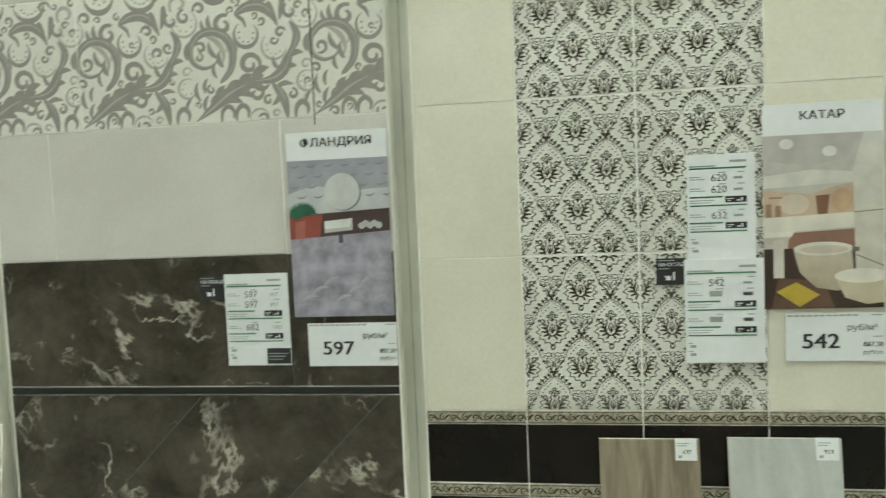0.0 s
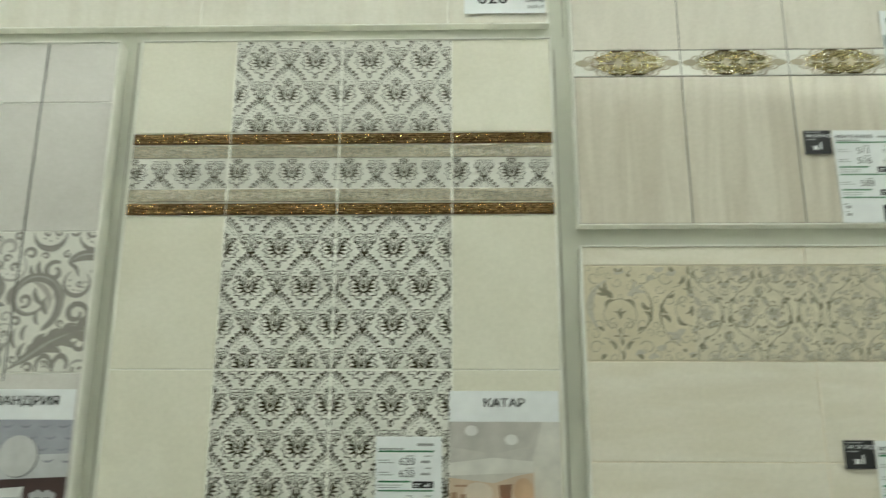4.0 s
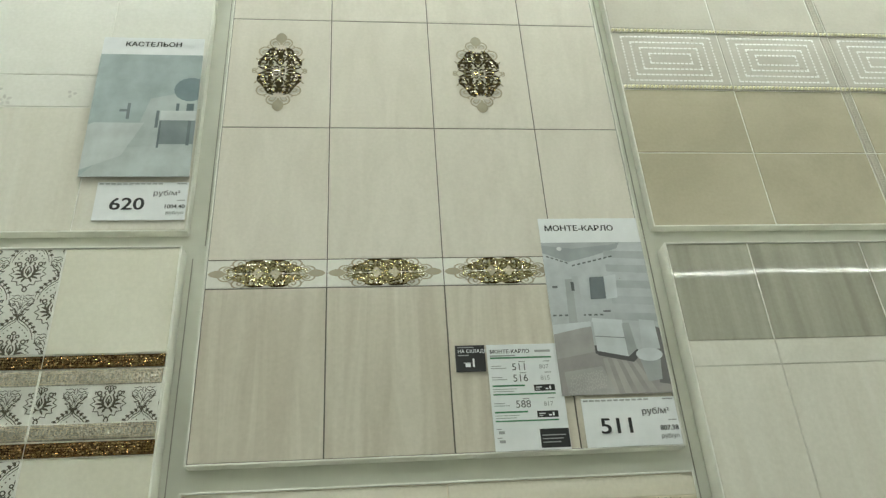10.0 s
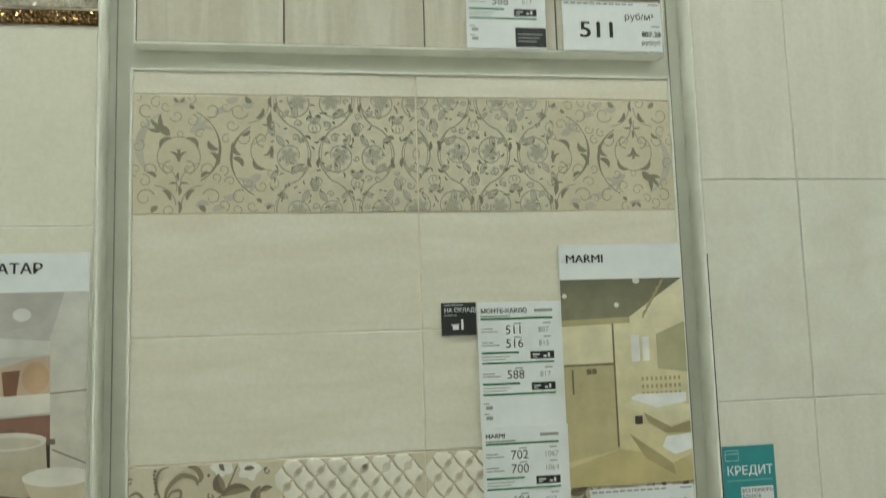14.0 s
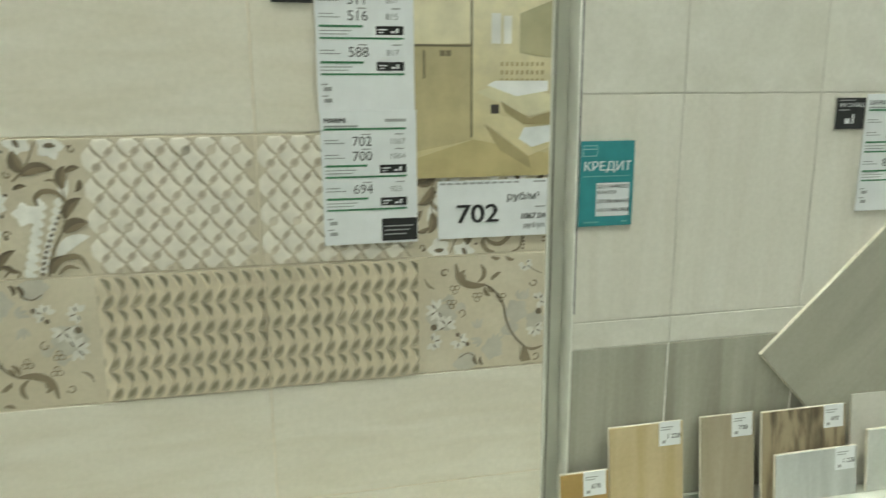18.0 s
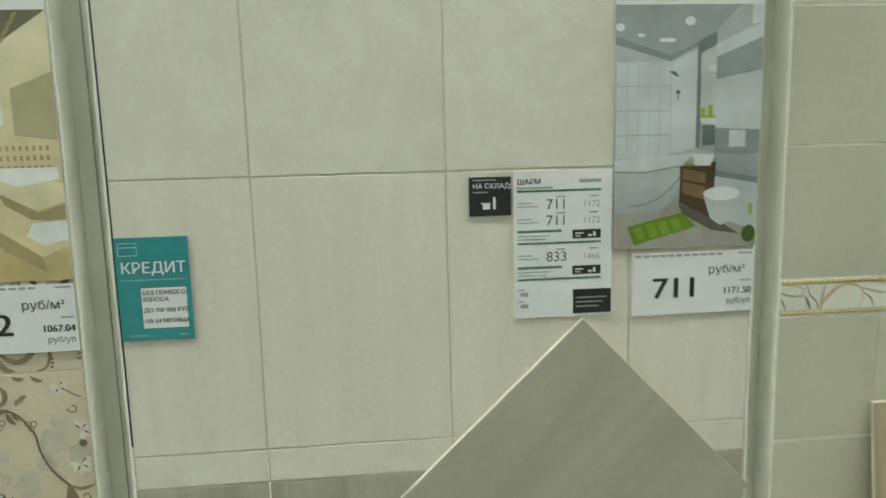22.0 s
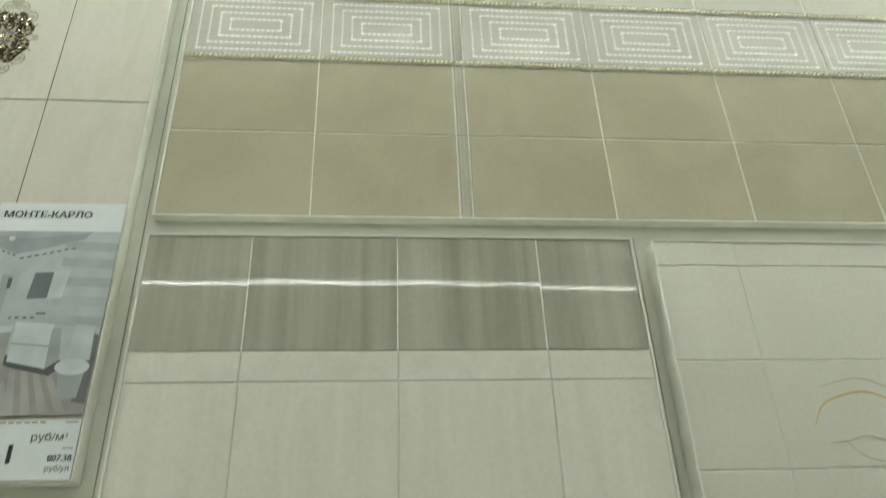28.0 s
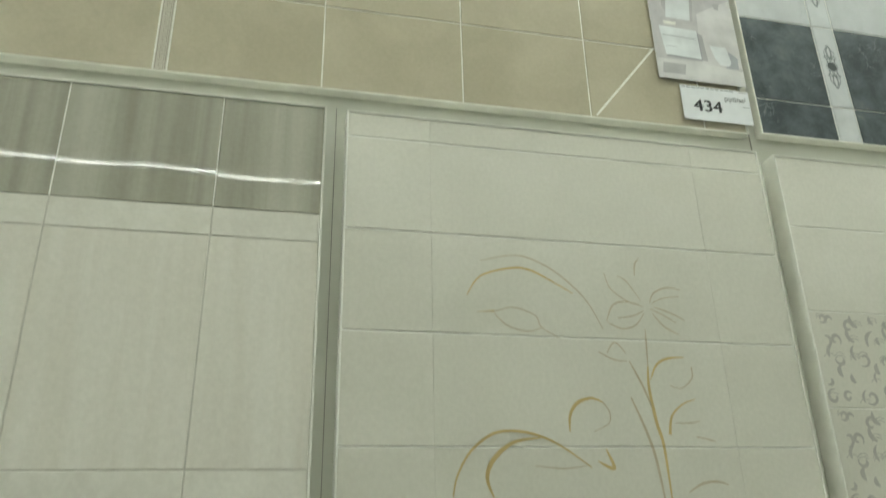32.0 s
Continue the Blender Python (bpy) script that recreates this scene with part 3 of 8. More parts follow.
def stamped(t, w, h, pitch, lean, material, z=0.0, y=0.0):
    key = ("facets", round(w, 3), round(h, 3), material)
    if key not in PRINTS:
        PRINTS[key] = facets(w, h, pitch, lean, material, int(w * 1000))
    part("relief", PRINTS[key], "", t, "", (0, y, z), "stuff")


def katar_frieze(t, w, h):
    flowers = [(k * 0.128 + 0.02, 0.002) for k in range(-2, 3)]
    damask(t, round(w, 3), (-w / 2 + 0.0028, w / 2 - 0.0028, -0.036, 0.036), flowers, [(x + 0.064, -0.011) for x, z in flowers], 0.90)
    for z0 in (0.038, -0.069):
        band = part("lace_band", solid(-w / 2 + 0.0025, w / 2 - 0.0025, -0.0012, 0.002, z0, z0 + 0.031, 0.0006), "gold_lace", t, "glittering gold lace band")
        n = int(w / 0.0105)
        loops = [p for k in range(-n // 2, n // 2 + 1) for p in ribbon(spiral(k * 0.0105, 0.0155, 0.0060, 0.0060, 0, 1.0, 10), 0.0014)]
        rails = [p for z in (0.0035, 0.0065, 0.0245, 0.0275) for p in ribbon([(-w / 2 + 0.003, z), (w / 2 - 0.003, z)], 0.0012)]
        stamped(band, w - 0.008, 0.026, 0.0050, 0.30, "lace_facet", z0 + 0.0155, -0.0012)
        ornament(band, ("lace", round(w, 3)), "tan_ink", lambda: loops + rails, (-w / 2 + 0.003, w / 2 - 0.003, 0.001, 0.030), (0, -0.0012, z0), lift=0.0002)


def katar_listello(t, w):
    def curls():
        out = []
        n = int(w / 0.026)
        for k in range(-n // 2, n // 2 + 1):
            x = k * 0.026
            s = 1 if k % 2 else -1
            out += ribbon(spiral(x, 0, 0.0085, 0.0015, 90 * s, 1.2 * s, 12), 0.0026) + leaf((x + 0.006, -0.006 * s), (x + 0.019, 0.006 * s), 0.004, 0.2 * s)
        return out + ribbon([(-w / 2 + 0.002, 0.0125), (w / 2 - 0.002, 0.0125)], 0.0016) + ribbon([(-w / 2 + 0.002, -0.0125), (w / 2 - 0.002, -0.0125)], 0.0016)

    ornament(t, ("listello", round(w, 3)), "bronze_ink", curls, (-w / 2 + 0.001, w / 2 - 0.001, -0.014, 0.014))


def acanthus_scroll():
    """The scroll of one long tile, 0.595 x 0.322 m, from its lower left corner: dark shapes, mid-grey ones and the light streaks in them."""
    dark, mid, light = [], [], []

    def shifted(points, dx):
        return [(x + dx * 1000, z) for x, z in points]

    def plume(points, w, out, rise=0.45, streak=True):
        """A shaded leaf along a smooth line, widest at rise."""
        power = math.log(0.5) / math.log(rise)
        out.extend(wavy(points, lambda u: 1.2 + w * math.sin(math.pi * u ** power) ** 0.9))
        if streak:
            light.extend(wavy([(x + w * 0.16, z + w * 0.10) for x, z in points[:-1]] if len(points) > 3 else points, lambda u: 0.4 + w * 0.16 * math.sin(math.pi * u)))

    def lobes(spine, out):
        """Pointed leaf lobes: (x, z, length, angle, width)."""
        for x, z, l, a, w in spine:
            out.extend(moved(leaf((0, 0), (l * 0.001, 0), w * 0.001, 0.18, 8), x * 0.001, z * 0.001, 1, a))

    def curl(x, z, r, a0, turns, w, out):
        out.extend(ribbon(spiral(x * 0.001, z * 0.001, r * 0.001, r * 0.00032, a0, turns, 24), lambda u: 0.001 * w * (0.35 + 0.75 * math.sin(math.pi * min(1, 0.12 + 0.85 * u)))))

    def ring(x, z, r, a0, turns, w, out, dots=0, inner=0.6):
        out.extend(ribbon(spiral(x * 0.001, z * 0.001, r * 0.001, r * 0.00092, a0, turns, 22), lambda u: 0.001 * (1.2 + w * math.sin(math.pi * u))))
        for k in range(dots):
            a = radians(a0) + turns * 2 * math.pi * (k + 1) / (dots + 1)
            out.extend(dot((x + r * inner * math.cos(a)) * 0.001, (z + r * inner * math.sin(a)) * 0.001, 0.0027, 7))

    for dx in (-0.2975, 0.0, 0.2975, 0.595):
        s = lambda *points: shifted(points, dx)
        o = dx * 1000
        # the long leaf that rises to the right, with its lobes, and the upright leaf at its end
        plume(s((2, 4), (40, 30), (85, 62), (130, 82), (178, 104)), 34, dark, 0.6)
        lobes([(o + x, z, l, a, w) for x, z, l, a, w in ((60, 46, 44, 62, 16), (88, 62, 44, 48, 18), (118, 80, 40, 40, 18), (76, 44, 46, -4, 16), (106, 62, 46, -14, 16), (138, 78, 44, -16, 16), (150, 92, 50, 34, 20), (28, 26, 40, 76, 10), (46, 36, 30, 70, 8))], dark)
        plume(s((150, 88), (196, 92), (224, 110), (240, 140), (256, 172)), 26, dark, 0.5)
        plume(s((238, 140), (258, 172), (262, 196), (246, 222)), 19, dark, 0.5)
        lobes([(o + x, z, l, a, w) for x, z, l, a, w in ((226, 112, 34, 10, 14), (238, 138, 40, 14, 14), (222, 112, 40, 120, 10))], dark)
        # the great swirl
        plume([(o + 41 + r * math.cos(radians(a)), 164 + r * math.sin(radians(a))) for a, r in ((-70, 78), (-38, 70), (0, 62), (36, 56), (75, 50), (115, 47), (160, 46), (205, 44), (250, 38), (300, 32), (345, 26))], 20, dark, 0.3)
        plume([(o + 41 + r * math.cos(radians(a)), 164 + r * math.sin(radians(a))) for a, r in ((100, 40), (70, 34), (30, 34), (-10, 40), (-40, 46))], 12, mid, 0.5)
        lobes([(o + x, z, l, a, w) for x, z, l, a, w in ((58, 212, 42, 104, 12), (44, 212, 34, 118, 10), (66, 150, 46, 118, 12), (78, 128, 40, 100, 12), (60, 104, 34, 96, 9))], dark)
        # upper plume and its points
        plume(s((112, 246), (140, 262), (176, 262), (204, 240), (218, 212)), 24, dark, 0.4)
        plume(s((196, 272), (204, 250), (214, 222)), 13, dark, 0.4, False)
        plume(s((232, 284), (230, 256), (222, 226)), 14, dark, 0.4, False)
        plume(s((114, 246), (132, 234), (140, 214)), 8, dark, 0.4, False)
        # the falling leaf
        plume(s((196, 84), (214, 62), (226, 36), (232, -4)), 22, dark, 0.5)
        lobes([(o + x, z, l, a, w) for x, z, l, a, w in ((206, 70, 44, 8, 12), (190, 80, 40, 186, 10), (212, 60, 34, 236, 11))], dark)
        # rings with dots, curls and arches
        ring(o + 139, 200, 31, 120, 0.80, 9, dark, 6)
        ring(o + 175, 318, 44, 190, 0.47, 12, dark, 6)
        ring(o + 66, 318, 40, 180, 0.50, 13, dark, 3, 0.5)
        ring(o + 282, 238, 34, 150, 0.75, 5, mid, 5)
        ring(o + 282, 83, 24, 60, 0.85, 6, mid, 4)
        ring(o + 207, 168, 32, 130, 0.62, 6, mid, 5)
        ring(o + 162, 0, 26, 20, 0.45, 5, mid)
        for x, z, r, a, n, w, out in ((83, 226, 24, 60, 1.05, 12, dark), (144, 130, 27, 330, 1.15, 12, dark), (104, 168, 17, 200, -1.0, 5, mid), (157, 62, 19, 80, -0.9, 9, dark), (270, 282, 24, 220, -0.9, 9, mid), (214, 304, 16, 0, 0.9, 8, dark),
                                      (24, 268, 15, 200, -1.0, 8, dark), (282, 122, 13, 0, 1.0, 5, mid), (204, 12, 10, 0, 1.0, 6, mid), (250, 246, 18, 120, 0.8, 8, dark)):
            curl(o + x, z, r, a, n, w, out)
        for x, w, out in ((121, 12, dark), (268, 13, dark), (84, 11, dark)):
            out.extend(wavy(s((x - 17, -6), (x - 15, 22), (x, 36), (x + 14, 24), (x + 12, 6)), lambda u: 3 + (w - 3) * math.sin(math.pi * u)))
        lobes([(o + x, z, l, a, w) for x, z, l, a, w in ((16, 52, 46, 96, 10), (30, 70, 36, 78, 9), (286, 150, 44, 80, 10), (268, 180, 30, 100, 8), (278, 34, 30, 60, 9))], dark)
    # small curls in what is left bare
    rng = random.Random(21)
    taken = np.array([q for p in dark + mid for q in p])
    for k in range(700):
        x, z = rng.uniform(0, 0.595), rng.uniform(0, 0.322)
        free = np.hypot(taken[:, 0] - x, taken[:, 1] - z).min()
        if free > 0.0095:
            before = len(dark)
            curl(x * 1000, z * 1000, min(18, free * 1000 - 2), rng.uniform(0, 360), rng.choice((-1.0, 1.0)), min(8, free * 500), dark)
            taken = np.vstack([taken, [q for p in dark[before:] for q in p]])
    return dark, mid, light


def flandria_scroll(t, x0, x1):
    w, h = x1 - x0 - 0.003, 0.319
    start = 0.595 - (x1 - x0) if x0 < -2.0 else 0.0
    box = (-w / 2, w / 2, -h / 2, h / 2)
    for polys, material, lift in zip(acanthus_scroll(), ("grey_ink", "scroll_mid_ink", "scroll_light_ink"), (0.0006, 0.0002, 0.0011)):
        ornament(t, ("scroll", round(x0, 3)), material, lambda: moved(polys, -w / 2 - start, -h / 2), box, lift=lift)


def monte_quarter(k=1.35):
    """One quarter of the gilded knot, its dark strokes k times as heavy: the dark inner scrolls and the paler outer loops."""
    mm = 0.001
    inner = rect(3 * mm, 13 * mm, 0, 6 * mm)
    inner += leaf((17 * mm, 2 * mm), (44 * mm, 3 * mm), 0.0050, 0.0) + wavy([(16, 6), (30, 10), (44, 8), (54, 14)], swelling(2.00 * k, 4.53 * k))
    inner += ribbon(spiral(40 * mm, 27 * mm, 0.0120, 0.0035, -60, 1.15, 18), taper(0.0058 * k, 0.0033 * k)) + ribbon(spiral(15 * mm, 60 * mm, 0.0120, 0.0035, 30, 1.15, 18), taper(0.0059 * k, 0.0033 * k))
    inner += ribbon(spiral(31 * mm, 50 * mm, 0.0080, 0.0025, 160, -1.0, 14), taper(0.0049 * k, 0.0028 * k)) + ribbon(spiral(6 * mm, 43 * mm, 0.0070, 0.0025, 90, 1.0, 12), taper(0.0042 * k, 0.0024 * k))
    inner += wavy([(22, 12), (26, 24), (22, 36), (30, 42)], swelling(2.53 * k, 6.00 * k)) + wavy([(12, 32), (18, 40), (26, 38)], swelling(2.00 * k, 5.47 * k)) + wavy([(27, 16), (34, 15), (40, 18)], swelling(1.60 * k, 4.00 * k))
    inner += wavy([(1, 30), (4, 44), (2, 60), (4, 74)], swelling(2.53 * k, 5.00 * k)) + wavy([(54, 18), (52, 34), (42, 44), (32, 60), (26, 72), (12, 78)], swelling(2.00 * k, 5.00 * k)) + wavy([(14, 44), (22, 50), (24, 60)], swelling(2.00 * k, 4.53 * k))
    inner += leaf((26 * mm, 56 * mm), (22 * mm, 72 * mm), 0.0060, 0.2) + leaf((46 * mm, 36 * mm), (52 * mm, 22 * mm), 0.0055, 0.2)
    inner += wavy([(15, 13), (21, 21), (16, 29)], swelling(2.00 * k, 4.67 * k)) + wavy([(3, 24), (9, 31), (4, 38)], swelling(2.00 * k, 4.67 * k)) + wavy([(24, 30), (30, 36), (38, 40)], swelling(2.00 * k, 4.67 * k)) + wavy([(12, 46), (20, 44), (28, 58)], swelling(2.00 * k, 4.67 * k))
    inner += wavy([(2, 9), (7, 15), (14, 11)], swelling(1.4 * k, 3.2 * k)) + wavy([(1, 16), (3, 22), (10, 24)], swelling(1.4 * k, 3.2 * k)) + wavy([(20, 5), (24, 11), (32, 13)], swelling(1.4 * k, 3.0 * k))
    outer = ribbon(spiral(39 * mm, 64 * mm, 0.0160, 0.0150, 200, -0.92, 22), 0.0042) + wavy([(28, 62), (38, 68), (46, 62), (38, 58)], swelling(1.6, 3.6))
    outer += ribbon(spiral(14 * mm, 94 * mm, 0.0155, 0.0140, 200, -0.72, 20), 0.0042) + wavy([(4, 84), (12, 98), (22, 94), (18, 86)], swelling(1.6, 3.6)) + wavy([(30, 86), (35, 82), (32, 78)], swelling(1.6, 3.4))
    outer += leaf((0, 96 * mm), (0.5 * mm, 130 * mm), 0.0210, -0.1) + ribbon(spiral(63 * mm, 3 * mm, 0.0055, 0.003, 270, 0.9, 12), 0.0034) + wavy([(50, 26), (58, 38), (62, 42)], swelling(1.6, 4.5)) + wavy([(52, 12), (58, 4), (64, -2)], swelling(1.6, 3.4))
    return inner, outer


def four_ways(polys):
    top = both(polys)
    return top + [tuple((x, -z) for x, z in p)[::-1] for p in top]


def monte_medallion(t):
    inner, outer = monte_quarter()
    ornament(t, "medallion_pad", "silver_wash", lambda: four_ways(rect(0, 0.016, 0, 0.026) + leaf((0.006, 0.010), (0.024, 0.034), 0.012, 0.0) + leaf((0.024, 0.064), (0.054, 0.064), 0.020, 0.0) + leaf((0.006, 0.088), (0.024, 0.100), 0.016, 0.0)), lift=0.0002)
    ornament(t, "medallion_gold", "gold_facet", lambda: moved(four_ways(inner[::7]), 0.0004, 0.0016), lift=0.0018, lean=0.3)
    ornament(t, "medallion_out", "silver_ink", lambda: four_ways(outer), lift=0.0005)
    ornament(t, "medallion_in", "bronze_ink", lambda: four_ways(inner), lift=0.0010)


def monte_border(t, w):
    def turned(polys, dx=0.0, sx=0.9, sz=0.52):
        return [tuple((z * sx + dx, x * sz) for x, z in p)[::-1] for p in polys]

    inner, outer = monte_quarter(0.95)
    box = (-w / 2 + 0.001, w / 2 - 0.001, -0.033, 0.033)
    shift = 0.0 if w > 0.24 else (0.258 - w) / 2
    key = round(w, 3)
    ends = [p for p in outer if min(q[1] for q in p) > 0.046]
    knot = [p for p in inner if min(q[0] for q in p) > 0.0005 and max(q[1] for q in p) > 0.008]
    ornament(t, ("border_pad", key), "gold_wash", lambda: moved(four_ways(leaf((0.007, 0), (0.033, 0), 0.012, 0.0) + leaf((0.020, -0.002), (0.020, 0.014), 0.012, 0.0)), shift), box, lift=0.0024)
    ornament(t, ("border_ends", key), "gold_wash", lambda: moved(four_ways(leaf((0.104, 0), (0.126, 0), 0.014, 0.0)), shift), box, lift=0.0002)
    ornament(t, ("border_out", key), "silver_ink", lambda: moved(four_ways(turned(ends, -0.004, 0.98, 0.62)), shift), box, lift=0.0005)
    ornament(t, ("border_in", key), "bronze_ink", lambda: moved(four_ways(turned(knot, 0.008, 0.86, 0.56) + turned(knot, -0.034, 0.80, 0.56) + turned(knot, -0.012, 0.70, 0.52) + wavy([(0, 0), (2, 14), (6, 30)], swelling(2.0, 4.5)) + wavy([(3, 26), (14, 31), (30, 31), (46, 27)], swelling(3.0, 6.0)) + wavy([(10, 16), (6, 22), (12, 26)], swelling(1.6, 4.0))), shift), box, lift=0.0010)
    ornament(t, ("border_gold", key), "gold_facet", lambda: moved(four_ways(turned([tuple((x * 0.85 + 0.006, z * 0.9 + 0.004) for x, z in p) for p in knot], 0.012, 0.84, 0.56) + turned([tuple((x * 0.9, z) for x, z in p) for p in knot], -0.030, 0.86, 0.60) + turned([tuple((x * 0.8, z) for x, z in p) for p in knot], 0.034, 0.70, 0.50)), shift), box, lift=0.0020, lean=0.35)


def tulip(x, z, s, a):
    out = []
    for d, r in ((-40, 0.025), (2, 0.026), (42, 0.025)):
        out += moved(leaf((-0.004, 0), (r * s, 0), 0.0075 * s, 0.12, 6), x, z, 1, a + d)
    return out + moved(leaf((0.006 * s, 0), (-0.016 * s, 0.003 * s), 0.013 * s, 0.0, 6), x, z, 1, a)


def vine_medallion():
    """A round vine knot about its own centre, one side dark and the other pale."""
    mm = 0.001
    brown, stem, lilac = [], [], []
    stem += ribbon(spiral(0, 0, 36 * mm, 36 * mm, -60, 0.83, 34), 0.0020)
    for s in (1, -1):
        half = ribbon(spiral(16 * mm, -20 * mm, 13 * mm, 3 * mm, 100, -1.1, 16), taper(0.0030, 0.0015))
        half += ribbon(spiral(50 * mm, -22 * mm, 13 * mm, 4 * mm, 200, -0.9, 14), taper(0.0022, 0.0013)) + ribbon(curve((36 * mm, -10 * mm), (4 * mm, -62 * mm), -0.22, 10), 0.0018)
        half += ribbon(curve((40 * mm, -50 * mm), (4 * mm, -86 * mm), -0.2, 9), 0.0020) + ribbon(spiral(56 * mm, -72 * mm, 17 * mm, 5 * mm, 160, -1.0, 16), taper(0.0026, 0.0013))
        half += ribbon(spiral(55 * mm, 84 * mm, 14 * mm, 6 * mm, 240, 0.85, 16), taper(0.0030, 0.0014))
        stem += half if s > 0 else mirrored(half)
        leaves = leaf((12 * mm, 33 * mm), (31 * mm, 14 * mm), 7 * mm, 0.3) + leaf((1 * mm, -8 * mm), (15 * mm, 9 * mm), 5 * mm, 0.25) + leaf((0, -8 * mm), (3 * mm, 15 * mm), 5 * mm, 0.1)
        leaves += leaf((38 * mm, -36 * mm), (52 * mm, -28 * mm), 7 * mm, 0.2) + leaf((14 * mm, -76 * mm), (28 * mm, -58 * mm), 7 * mm, 0.2) + leaf((34 * mm, -88 * mm), (44 * mm, -98 * mm), 9 * mm, 0.2)
        leaves += leaf((2 * mm, -48 * mm), (17 * mm, -48 * mm), 3.5 * mm) + leaf((8 * mm, 106 * mm), (0, 98 * mm), 6 * mm)
        brown += leaves if s > 0 else mirrored(leaves)
    brown += leaf((0, -40 * mm), (0, -27 * mm), 5 * mm) + leaf((0, -52 * mm), (0, -68 * mm), 6 * mm) + leaf((0, -78 * mm), (0, -100 * mm), 6 * mm)
    stem += ribbon(spiral(0, -46 * mm, 5 * mm, 5 * mm, 0, 1.0, 10), 0.0018) + ribbon(spiral(2 * mm, 41 * mm, 5 * mm, 5 * mm, 0, 1.0, 10), 0.0014)
    # the outer hoop: dark on one side, pale on the other
    hoop = ribbon(spiral(0, 8 * mm, 78 * mm, 62 * mm, 68, -0.34, 24), lambda u: 0.0018 + 0.0034 * math.sin(math.pi * min(1, max(0, u * 1.5 - 0.4))) ** 1.5)
    hoop += leaf((66 * mm, 14 * mm), (50 * mm, 30 * mm), 9 * mm, 0.25) + leaf((66 * mm, -14 * mm), (52 * mm, 8 * mm), 8 * mm, -0.25)
    brown += hoop + tulip(-26 * mm, 51 * mm, 1.05, 140) + leaf((26 * mm, 88 * mm), (18 * mm, 94 * mm), 7 * mm)
    lilac += ribbon(spiral(0, 8 * mm, 76 * mm, 60 * mm, 112, 0.30, 20), lambda u: 0.003 + 0.012 * math.sin(math.pi * u) ** 1.5) + tulip(33 * mm, 51 * mm, 1.05, 35)
    for x, z in ((30, -88), (62, 78), (-8, 92), (58, -96)):
        lilac += leaf((x * mm, z * mm), ((x + 22) * mm, (z + 4) * mm), 12 * mm, 0.2)
    return brown, stem, lilac


